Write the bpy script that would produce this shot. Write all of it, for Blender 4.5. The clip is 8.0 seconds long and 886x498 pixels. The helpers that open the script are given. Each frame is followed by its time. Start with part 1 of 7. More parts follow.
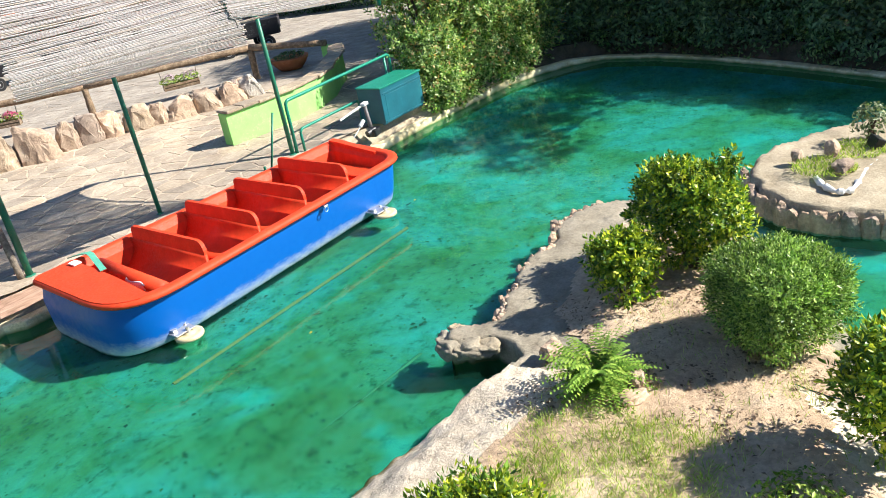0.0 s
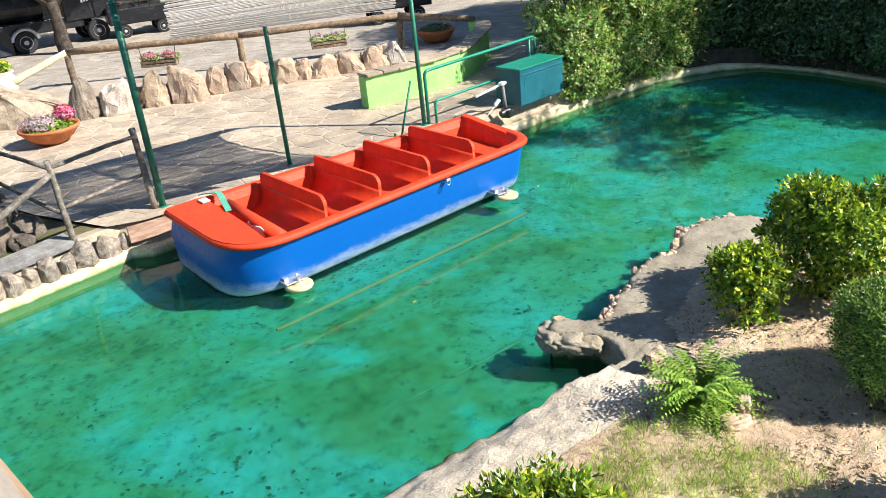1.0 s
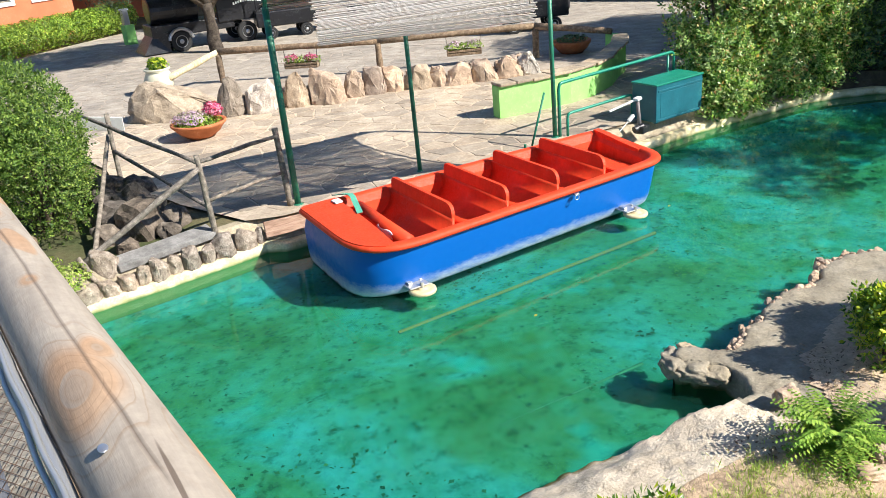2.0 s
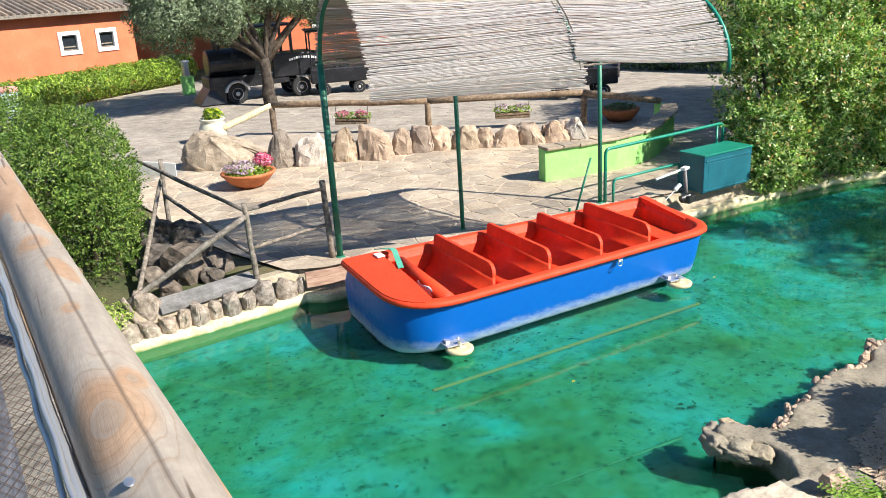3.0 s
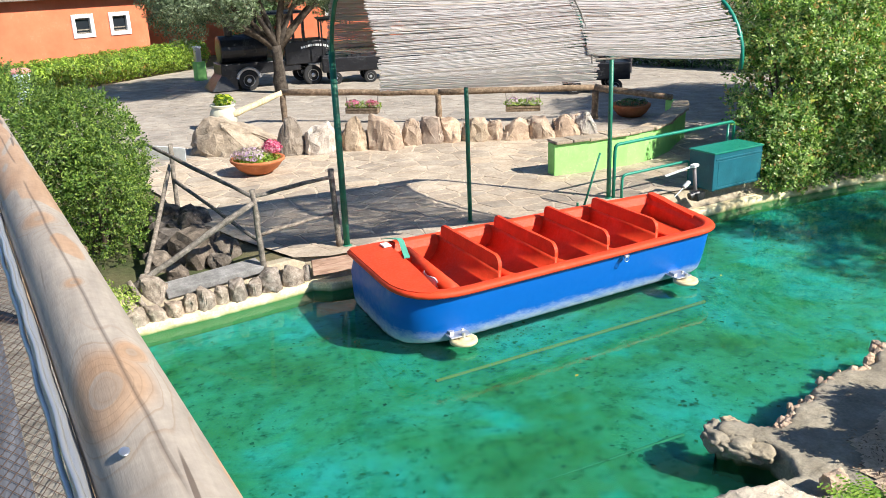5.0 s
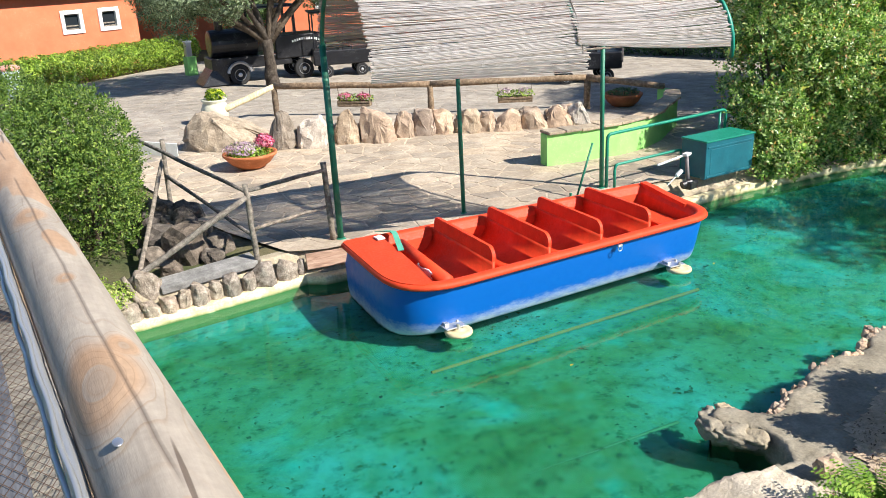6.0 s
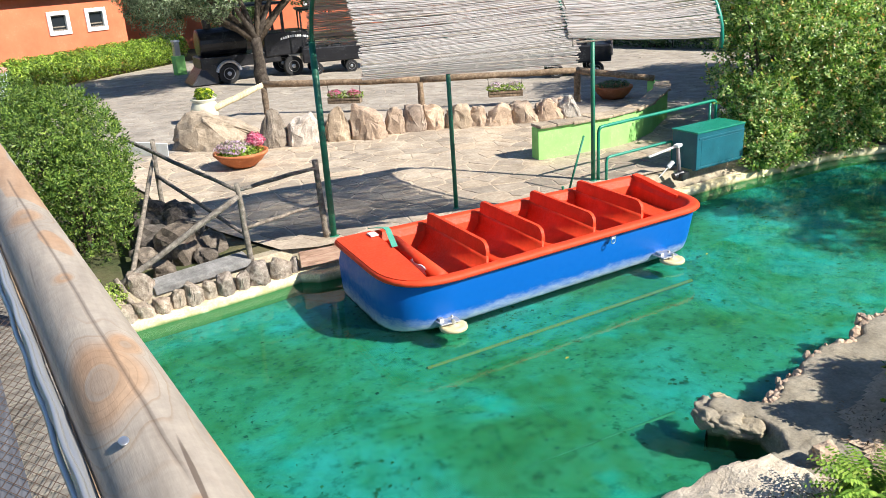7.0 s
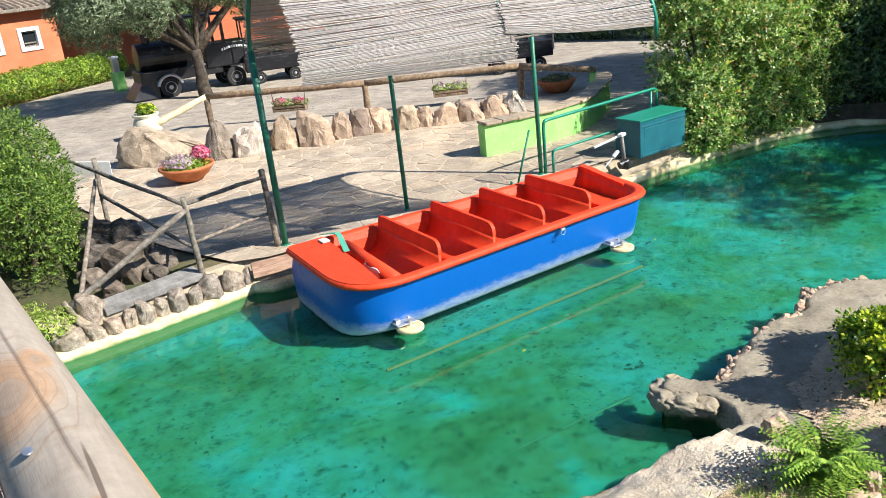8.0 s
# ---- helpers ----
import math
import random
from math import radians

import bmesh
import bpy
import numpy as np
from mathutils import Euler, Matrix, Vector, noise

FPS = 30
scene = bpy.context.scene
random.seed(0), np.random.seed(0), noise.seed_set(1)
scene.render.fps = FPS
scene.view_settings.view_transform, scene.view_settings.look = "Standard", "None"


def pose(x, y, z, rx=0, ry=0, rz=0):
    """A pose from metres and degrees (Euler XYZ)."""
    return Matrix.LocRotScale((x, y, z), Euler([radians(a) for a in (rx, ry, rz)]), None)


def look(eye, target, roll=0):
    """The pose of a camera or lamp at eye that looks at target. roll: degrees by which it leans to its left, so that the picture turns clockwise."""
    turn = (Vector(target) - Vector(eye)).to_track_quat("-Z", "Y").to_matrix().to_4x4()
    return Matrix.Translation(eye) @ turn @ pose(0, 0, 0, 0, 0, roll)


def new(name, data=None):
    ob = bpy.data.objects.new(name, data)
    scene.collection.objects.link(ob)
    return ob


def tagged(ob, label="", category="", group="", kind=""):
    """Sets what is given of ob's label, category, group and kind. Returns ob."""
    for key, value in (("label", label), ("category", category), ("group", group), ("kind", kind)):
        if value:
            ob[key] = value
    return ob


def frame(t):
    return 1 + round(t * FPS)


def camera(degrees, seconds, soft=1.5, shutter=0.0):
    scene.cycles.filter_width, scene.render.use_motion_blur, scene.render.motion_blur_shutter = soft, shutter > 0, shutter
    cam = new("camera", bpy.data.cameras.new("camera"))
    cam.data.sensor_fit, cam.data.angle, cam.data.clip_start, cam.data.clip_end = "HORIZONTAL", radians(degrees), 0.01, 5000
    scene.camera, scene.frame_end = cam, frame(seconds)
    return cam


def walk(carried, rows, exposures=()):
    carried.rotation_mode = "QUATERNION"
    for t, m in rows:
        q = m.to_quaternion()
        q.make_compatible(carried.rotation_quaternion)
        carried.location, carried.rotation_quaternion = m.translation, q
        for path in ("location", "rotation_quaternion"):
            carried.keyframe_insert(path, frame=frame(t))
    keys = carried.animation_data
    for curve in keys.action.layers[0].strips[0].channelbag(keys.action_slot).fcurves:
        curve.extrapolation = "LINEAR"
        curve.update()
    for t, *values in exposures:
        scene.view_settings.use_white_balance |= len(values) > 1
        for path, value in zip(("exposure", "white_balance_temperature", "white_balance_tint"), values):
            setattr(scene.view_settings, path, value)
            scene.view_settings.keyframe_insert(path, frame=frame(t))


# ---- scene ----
cam = camera(57.0, 8.0, soft=0.55)
PATH = [
    (0, (-4.298, -8.701, 3.895), (-2.953, -7.472, 3.069), -10.31),
    (0.5, (-4.193, -8.650, 3.812), (-2.970, -7.292, 2.999), -6.82),
    (1, (-4.222, -8.661, 3.814), (-3.087, -7.235, 2.991), -5.52),
    (1.5, (-4.240, -8.638, 3.803), (-3.182, -7.169, 2.952), -4.75),
    (2, (-4.283, -8.628, 3.878), (-3.374, -7.028, 3.094), -5.23),
    (2.2, (-4.293, -8.636, 3.881), (-3.426, -7.001, 3.124), -4.86),
    (3.3, (-4.280, -8.591, 3.844), (-3.380, -6.907, 3.251), -2.27),
    (3.5, (-4.280, -8.611, 3.860), (-3.356, -6.932, 3.290), -1.63),
    (4, (-4.292, -8.602, 3.836), (-3.403, -6.904, 3.265), -1.46),
    (4.5, (-4.282, -8.604, 3.841), (-3.429, -6.906, 3.216), -1.68),
    (6, (-4.276, -8.625, 3.843), (-3.428, -6.945, 3.166), -2.62),
    (6.5, (-4.277, -8.624, 3.840), (-3.419, -6.951, 3.159), -3.18),
    (7, (-4.285, -8.620, 3.840), (-3.423, -6.951, 3.152), -3.47),
    (7.5, (-4.229, -8.712, 3.855), (-3.377, -7.034, 3.179), -5.09),
    (8, (-4.244, -8.677, 3.834), (-3.293, -7.060, 3.141), -5.98),
]
walk(cam, [(t, look(eye, target, roll)) for t, eye, target, roll in PATH], [(0.0, 1.08), (1.0, 1.02), (2.2, 0.94), (3.3, 0.93), (8.0, 0.91)])

# ---- world, sun, exposure ----
SUN_AZ = math.atan2(-0.82, 0.572)          # the sun stands over +x, -y
SUN_EL = radians(39.5)
world = bpy.data.worlds.new("sky")
scene.world = world
world.use_nodes = True
_wn = world.node_tree.nodes
_wn.clear()
_sky = _wn.new("ShaderNodeTexSky")
_sky.sky_type, _sky.sun_disc = "NISHITA", False
_sky.dust_density, _sky.air_density, _sky.ozone_density, _sky.altitude = 0.0, 0.8, 3.0, 1500
_sky.sun_elevation, _sky.sun_rotation = SUN_EL, math.pi / 2 - SUN_AZ
_bg = _wn.new("ShaderNodeBackground")
_bg.inputs["Strength"].default_value = 0.10
_wo = _wn.new("ShaderNodeOutputWorld")
world.node_tree.links.new(_sky.outputs[0], _bg.inputs[0])
world.node_tree.links.new(_bg.outputs[0], _wo.inputs[0])
_sd = bpy.data.lights.new("sun", "SUN")
_sd.energy, _sd.angle, _sd.color = 5.0, radians(0.5), (1.0, 0.955, 0.885)
sun = new("sun", _sd)
_sv = Vector((math.cos(SUN_AZ) * math.cos(SUN_EL), math.sin(SUN_AZ) * math.cos(SUN_EL), math.sin(SUN_EL)))
sun.matrix_world = look(_sv * 60, (0, 0, 0))


# ---- material helpers ----
class Mat:
    """A node material with short ways to add noise, ramps and bump."""

    def __init__(self, name, rough=0.7, metal=0.0, spec=0.5, old=None):
        self.m = old or bpy.data.materials.new(name)
        self.m.use_nodes = True
        self.t = self.m.node_tree
        self.b = self.t.nodes["Principled BSDF"]
        if old:
            return
        self.set("Roughness", rough)
        self.set("Metallic", metal)
        self.set("Specular IOR Level", spec)

    def set(self, key, value):
        if isinstance(value, (int, float)):
            self.b.inputs[key].default_value = value
        elif isinstance(value, tuple):
            self.b.inputs[key].default_value = (*value, 1.0)
        else:
            self.link(value, self.b.inputs[key])
        return self

    def node(self, kind, **props):
        n = self.t.nodes.new("ShaderNode" + kind)
        for k, v in props.items():
            if k in n.inputs:
                n.inputs[k].default_value = v
        return n

    def link(self, a, b):
        self.t.links.new(a, b)

    def coord(self, which="Object", scale=(1, 1, 1), rot=(0, 0, 0)):
        tc = self.t.nodes.new("ShaderNodeTexCoord")
        mp = self.t.nodes.new("ShaderNodeMapping")
        mp.inputs["Scale"].default_value = scale
        mp.inputs["Rotation"].default_value = rot
        self.link(tc.outputs[which], mp.inputs[0])
        return mp.outputs[0]

    def place(self, scale=(1, 1, 1), rot=(0, 0, 0)):
        """World position, scaled: the same for shared meshes too."""
        g = self.t.nodes.new("ShaderNodeNewGeometry")
        mp = self.t.nodes.new("ShaderNodeMapping")
        mp.inputs["Scale"].default_value = scale
        mp.inputs["Rotation"].default_value = rot
        self.link(g.outputs["Position"], mp.inputs[0])
        return mp.outputs[0]

    def noise(self, scale, detail=4.0, rough=0.55, vec=None, dist=0.0):
        n = self.node("TexNoise", Scale=scale, Detail=detail, Roughness=rough, Distortion=dist)
        self.link(vec if vec is not None else self.place(), n.inputs["Vector"])
        return n.outputs["Fac"]

    def voronoi(self, scale, vec=None, out="Distance"):
        n = self.node("TexVoronoi", Scale=scale)
        self.link(vec if vec is not None else self.place(), n.inputs["Vector"])
        return n.outputs[out]

    def ramp(self, fac, stops):
        n = self.t.nodes.new("ShaderNodeValToRGB")
        e = n.color_ramp.elements
        while len(e) < len(stops):
            e.new(0.5)
        for el, (p, c) in zip(e, stops):
            el.position = p
            el.color = (*c, 1) if isinstance(c, tuple) else (c, c, c, 1)
        self.link(fac, n.inputs[0])
        return n.outputs[0]

    def mix(self, fac, a, b, mode="MIX"):
        n = self.t.nodes.new("ShaderNodeMix")
        n.data_type, n.blend_type = "RGBA", mode
        for sock, v in ((n.inputs[0], fac), (n.inputs[6], a), (n.inputs[7], b)):
            if isinstance(v, (int, float)):
                sock.default_value = v
            elif isinstance(v, tuple):
                sock.default_value = (*v, 1)
            else:
                self.link(v, sock)
        return n.outputs[2]

    def math(self, op, a, b=0.5, c=0.5):
        n = self.t.nodes.new("ShaderNodeMath")
        n.operation = op
        for sock, v in zip(n.inputs, (a, b, c)):
            if isinstance(v, (int, float)):
                sock.default_value = v
            else:
                self.link(v, sock)
        return n.outputs[0]

    def axis(self, which, vec=None):
        s = self.t.nodes.new("ShaderNodeSeparateXYZ")
        self.link(vec if vec is not None else self.place(), s.inputs[0])
        return s.outputs[which]

    def island(self):
        g = self.t.nodes.new("ShaderNodeNewGeometry")
        return g.outputs["Random Per Island"]

    def rnd(self):
        o = self.t.nodes.new("ShaderNodeObjectInfo")
        return o.outputs["Random"]

    def bump(self, height, strength=0.3, dist=0.02):
        n = self.node("Bump", Strength=strength, Distance=dist)
        self.link(height, n.inputs["Height"])
        self.link(n.outputs[0], self.b.inputs["Normal"])
        return self


def paint(name, col, rough=0.45, wear=(0.6, 0.6, 0.6), amount=0.5, scale=6.0, spec=0.5, bump=0.05):
    m = Mat(name, rough, spec=spec)
    n1, n2 = m.noise(scale, 6, 0.65), m.noise(scale * 9, 3)
    dirt = m.ramp(n1, [(0.35, 0.86), (0.7, 1.1)])
    c = m.mix(1.0, col, dirt, "MULTIPLY")
    fac = m.ramp(m.math("MULTIPLY", n1, n2), [(0.36 - 0.1 * amount, 0.0), (0.46, 1.0)])
    m.set("Base Color", m.mix(m.math("MULTIPLY", fac, 0.6), c, wear))
    m.set("Roughness", m.ramp(n2, [(0.3, rough - 0.1), (0.7, min(1.0, rough + 0.18))]))
    m.bump(n2, bump, 0.01)
    return m.m


def stone_mat(name, a, b, c, scale=5.0, rough=0.9, bump=0.6, tints=((0.72, 0.72, 0.74), (1.0, 0.97, 0.92), (1.18, 1.08, 0.98))):
    m = Mat(name, rough, spec=0.25)
    p = m.place()
    n1, n2, n3 = m.noise(scale, 8, 0.65, p), m.noise(scale * 7, 4, 0.6, p), m.noise(scale * 0.35, 2, 0.5, p)
    col = m.ramp(n1, [(0.3, a), (0.52, b), (0.72, c)])
    per = m.ramp(m.rnd(), [(i / (len(tints) - 1), t) for i, t in enumerate(tints)])
    col = m.mix(1.0, col, per, "MULTIPLY")
    col = m.mix(0.45, col, m.ramp(n2, [(0.3, 0.55), (0.7, 1.3)]), "MULTIPLY")
    col = m.mix(0.35, col, m.ramp(n3, [(0.35, 0.6), (0.65, 1.2)]), "MULTIPLY")
    m.set("Base Color", col)
    m.bump(m.math("ADD", n1, m.math("MULTIPLY", n2, 0.4)), bump, 0.03)
    return m.m


def leaf_mat(name, dark, mid, light, rough=0.45, flower=None, trans=0.25):
    m = Mat(name, rough, spec=0.4)
    stops = [(0.0, dark), (0.5, mid), (1.0, light)]
    if flower:
        stops = [(0.0, dark), (0.45, mid), (0.9, light), (0.97, flower)]
    col = m.ramp(m.island(), stops)
    col = m.mix(0.6, col, m.ramp(m.noise(2.6, 3), [(0.32, 0.45), (0.68, 1.45)]), "MULTIPLY")
    m.set("Base Color", col)
    tr = m.node("BsdfTranslucent")
    m.link(m.mix(1.0, col, (1.3, 1.5, 0.6), "MULTIPLY"), tr.inputs[0])
    mx = m.t.nodes.new("ShaderNodeMixShader")
    mx.inputs[0].default_value = trans
    out = m.t.nodes["Material Output"]
    m.link(m.b.outputs[0], mx.inputs[1])
    m.link(tr.outputs[0], mx.inputs[2])
    m.link(mx.outputs[0], out.inputs[0])
    return m.m


def wood_mat(name, a, b, c, along=0, scale=3.0, rough=0.8, world_space=False):
    """Weathered wood whose grain runs along one object axis."""
    m = Mat(name, rough, spec=0.25)
    s = [scale * 6] * 3
    s[along] = scale * 0.5
    v = m.place(tuple(s)) if world_space else m.coord("Object", tuple(s))
    g, f = m.noise(1.0, 6, 0.6, v, 1.2), m.noise(4.0, 4, 0.6, v)
    col = m.ramp(g, [(0.3, a), (0.5, b), (0.7, c)])
    col = m.mix(0.5, col, m.ramp(f, [(0.3, 0.6), (0.65, 1.15)]), "MULTIPLY")
    per = m.ramp(m.rnd(), [(0.0, 0.8), (1.0, 1.15)])
    m.set("Base Color", m.mix(1.0, col, per, "MULTIPLY"))
    m.bump(m.math("ADD", g, f), 0.4, 0.006)
    return m.m


# ---- materials ----
M_RED = paint("red_paint", (0.72, 0.060, 0.018), 0.55, (0.70, 0.14, 0.08), 0.2, 5, 0.25, 0.02)
M_GREEN_POLE = paint("green_pole_paint", (0.014, 0.165, 0.095), 0.4, (0.25, 0.2, 0.12), 0.5, 8)
M_GREEN_PIPE = paint("bright_green_pipe_paint", (0.008, 0.22, 0.14), 0.35, (0.2, 0.3, 0.25), 0.3, 8)
M_TEAL = paint("teal_paint", (0.010, 0.115, 0.15), 0.4, (0.05, 0.2, 0.22), 0.3, 4)
M_LIME = paint("lime_wall_paint", (0.31, 0.66, 0.19), 0.85, (0.5, 0.62, 0.3), 0.5, 3, 0.2, 0.15)
M_WHITE = paint("white_paint", (0.78, 0.78, 0.75), 0.5, (0.5, 0.45, 0.4), 0.5, 7)
M_TERRA = paint("terracotta", (0.50, 0.17, 0.07), 0.85, (0.6, 0.35, 0.22), 0.6, 9, 0.2, 0.1)
M_URN = paint("cream_pot", (0.62, 0.60, 0.45), 0.75, (0.4, 0.4, 0.3), 0.5, 9, 0.3)
M_CREAM = stone_mat("cream_kerb_paint", (0.55, 0.46, 0.25), (0.78, 0.70, 0.45), (0.85, 0.80, 0.62), 6, 0.8, 0.25)
def add_algae(material, z0, z1, col):
    """Green algae on what stands in the water, up to an uneven line."""
    nt = material.node_tree
    bs = nt.nodes["Principled BSDF"]
    old = bs.inputs["Base Color"].links[0].from_socket
    h = Mat("", old=material)
    z = h.math("ADD", h.axis(2), h.math("MULTIPLY", h.math("SUBTRACT", h.noise(5, 5), 0.5), 0.08))
    f = h.ramp(h.math("MULTIPLY_ADD", z, 1.0, 0.5), [(0.5 + z0, 1.0), (0.5 + z1, 0.0)])
    nt.links.new(h.mix(f, old, col), bs.inputs["Base Color"])


add_algae(M_CREAM, 0.0, 0.05, (0.13, 0.19, 0.06))
M_FLAG = stone_mat("flagstone", (0.35, 0.29, 0.225), (0.455, 0.39, 0.31), (0.55, 0.485, 0.395), 3.0, 0.9, 0.7, ((0.80, 0.78, 0.76), (0.97, 0.92, 0.86), (1.04, 1.0, 0.95), (1.16, 1.07, 0.96)))
M_MORTAR = stone_mat("pale_mortar", (0.41, 0.35, 0.275), (0.51, 0.445, 0.355), (0.60, 0.53, 0.43), 2.6, 0.95, 0.3)
def grey_towards_water(material):
    """Greyer, darker paving towards the water's edge, with a ragged border."""
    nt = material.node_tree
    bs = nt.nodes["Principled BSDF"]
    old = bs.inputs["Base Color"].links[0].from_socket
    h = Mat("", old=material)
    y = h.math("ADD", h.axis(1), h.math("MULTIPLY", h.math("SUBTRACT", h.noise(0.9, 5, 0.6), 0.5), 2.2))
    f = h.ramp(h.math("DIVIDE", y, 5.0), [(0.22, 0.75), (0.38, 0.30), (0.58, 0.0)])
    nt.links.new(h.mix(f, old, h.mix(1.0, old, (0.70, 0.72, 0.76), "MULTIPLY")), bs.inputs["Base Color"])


grey_towards_water(M_FLAG)
grey_towards_water(M_MORTAR)
M_DRIVE = stone_mat("drive_stone", (0.27, 0.235, 0.195), (0.37, 0.33, 0.28), (0.47, 0.425, 0.365), 3.0, 0.9, 0.5, ((0.90, 0.89, 0.88), (1.0, 0.98, 0.95), (1.06, 1.03, 0.99)))
M_DRIVEMORTAR = stone_mat("drive_mortar", (0.29, 0.255, 0.21), (0.375, 0.335, 0.285), (0.46, 0.415, 0.355), 2.0, 0.95, 0.3)
M_ROCK = stone_mat("pale_boulder", (0.28, 0.21, 0.16), (0.48, 0.37, 0.28), (0.64, 0.52, 0.40), 4, 0.9, 0.9)
M_GREYROCK = stone_mat("grey_boulder", (0.22, 0.175, 0.13), (0.38, 0.315, 0.24), (0.52, 0.44, 0.35), 6, 0.9, 1.0)
M_PALEROCK = stone_mat("white_quartz_boulder", (0.30, 0.27, 0.24), (0.52, 0.48, 0.43), (0.68, 0.64, 0.58), 5, 0.85, 1.0)
M_DROCK = stone_mat("dark_boulder", (0.05, 0.042, 0.035), (0.14, 0.12, 0.10), (0.28, 0.24, 0.20), 7, 0.9, 0.9)
M_QUAY = stone_mat("quay_stone", (0.18, 0.14, 0.11), (0.38, 0.32, 0.26), (0.62, 0.55, 0.47), 13, 0.9, 1.0)
M_CEMENT = stone_mat("grey_cement", (0.29, 0.25, 0.18), (0.39, 0.345, 0.26), (0.475, 0.425, 0.33), 5, 0.95, 0.7)
M_PALECEM = stone_mat("pale_cement", (0.50, 0.42, 0.32), (0.66, 0.575, 0.46), (0.74, 0.66, 0.545), 6, 0.95, 0.9)
M_CAP = stone_mat("coping_stone", (0.32, 0.26, 0.19), (0.46, 0.38, 0.28), (0.55, 0.47, 0.36), 6, 0.9, 0.5)
M_GREYWOOD = stone_mat("grey_weathered_wood", (0.10, 0.09, 0.075), (0.23, 0.205, 0.175), (0.40, 0.36, 0.31), 16, 0.85, 0.5)
M_LOGRAIL = stone_mat("brown_log", (0.12, 0.085, 0.055), (0.25, 0.185, 0.125), (0.40, 0.31, 0.22), 14, 0.85, 0.6)
M_DECK = wood_mat("grey_deck_plank", (0.12, 0.105, 0.085), (0.20, 0.18, 0.15), (0.29, 0.265, 0.22), 0)
M_BARK = stone_mat("bark", (0.04, 0.03, 0.022), (0.10, 0.08, 0.06), (0.17, 0.14, 0.11), 9, 0.95, 1.0)
M_STEEL = Mat("galvanised_steel", 0.4, 0.85).set("Base Color", (0.55, 0.55, 0.56)).m
M_WIRE = Mat("dull_galvanised_wire", 0.38, 0.6).set("Base Color", (0.48, 0.48, 0.47)).m
M_RUSTWIRE = paint("rusty_wire", (0.10, 0.065, 0.045), 0.7, (0.30, 0.15, 0.08), 0.6, 14)
M_IRON = paint("grey_iron", (0.16, 0.14, 0.14), 0.5, (0.35, 0.25, 0.2), 0.6, 14)
M_BLACK = paint("black_paint", (0.010, 0.010, 0.012), 0.35, (0.2, 0.2, 0.2), 0.5, 4)
M_TYRE = Mat("tyre_rubber", 0.85).set("Base Color", (0.02, 0.02, 0.02)).m
M_YWHEEL = paint("cream_nylon", (0.62, 0.52, 0.30), 0.5, (0.4, 0.3, 0.15), 0.5, 20)
M_ORANGE = paint("orange_render", (0.66, 0.19, 0.095), 0.9, (0.6, 0.25, 0.15), 0.4, 1.2, 0.15, 0.1)
M_ROOFTILE = stone_mat("roof_tile", (0.17, 0.14, 0.115), (0.27, 0.225, 0.185), (0.36, 0.31, 0.265), 3, 0.9, 0.5)
M_GLASS = Mat("dark_window_glass", 0.05).set("Base Color", (0.02, 0.025, 0.03)).m

L_BIG = leaf_mat("shrub_leaf", (0.04, 0.10, 0.03), (0.21, 0.35, 0.095), (0.64, 0.72, 0.33), 0.25, (0.70, 0.36, 0.18), 0.42)
L_YELLOW = leaf_mat("euonymus_leaf", (0.03, 0.085, 0.01), (0.14, 0.25, 0.018), (0.60, 0.62, 0.05), 0.3, None, 0.24)
L_ROUND = leaf_mat("clipped_leaf", (0.04, 0.10, 0.022), (0.21, 0.36, 0.075), (0.56, 0.70, 0.22), 0.3, None, 0.30)
L_FERN = leaf_mat("fern_leaf", (0.08, 0.17, 0.02), (0.22, 0.37, 0.05), (0.42, 0.54, 0.10), 0.5)
L_HEDGE = leaf_mat("hedge_leaf", (0.07, 0.14, 0.016), (0.20, 0.32, 0.035), (0.42, 0.52, 0.08), 0.45)
L_BUSH = leaf_mat("bush_leaf", (0.035, 0.075, 0.012), (0.10, 0.18, 0.028), (0.28, 0.37, 0.07), 0.5)
L_OLIVE = leaf_mat("olive_leaf", (0.06, 0.09, 0.045), (0.16, 0.21, 0.11), (0.36, 0.42, 0.27), 0.5)
L_DARK = leaf_mat("dark_tree_leaf", (0.04, 0.08, 0.035), (0.10, 0.17, 0.07), (0.27, 0.36, 0.16), 0.3, None, 0.35)
L_GRASS = leaf_mat("grass_blade", (0.16, 0.25, 0.04), (0.34, 0.44, 0.09), (0.62, 0.58, 0.28), 0.7, None, 0.45)
L_PINK = leaf_mat("pink_petal", (0.55, 0.03, 0.14), (0.72, 0.12, 0.28), (0.82, 0.48, 0.56), 0.6)
L_LILAC = leaf_mat("lilac_petal", (0.42, 0.28, 0.46), (0.60, 0.42, 0.52), (0.26, 0.34, 0.14), 0.6)


# ---- mesh helpers ----
def thing(name, label, category, at=(0, 0, 0), group="", kind="", rz=0):
    ob = new(name)
    ob.matrix_world = pose(*at, 0, 0, rz)
    return tagged(ob, label, category, group, kind)


def to_mesh(name, bm, material, smooth=False):
    me = bpy.data.meshes.new(name)
    bmesh.ops.recalc_face_normals(bm, faces=bm.faces)
    bm.to_mesh(me)
    bm.free()
    me.materials.append(material)
    if smooth:
        me.polygons.foreach_set("use_smooth", [True] * len(me.polygons))
    return me


def part(name, bm, material, parent, label="", smooth=False):
    """One mesh object under a thing; its coordinates are those of the thing."""
    ob = new(name, to_mesh(name, bm, material, smooth))
    ob.parent = parent
    return tagged(ob, label)


def solid(name, bm, material, label, category, group="", kind="", smooth=False):
    return tagged(new(name, to_mesh(name, bm, material, smooth)), label, category, group, kind)


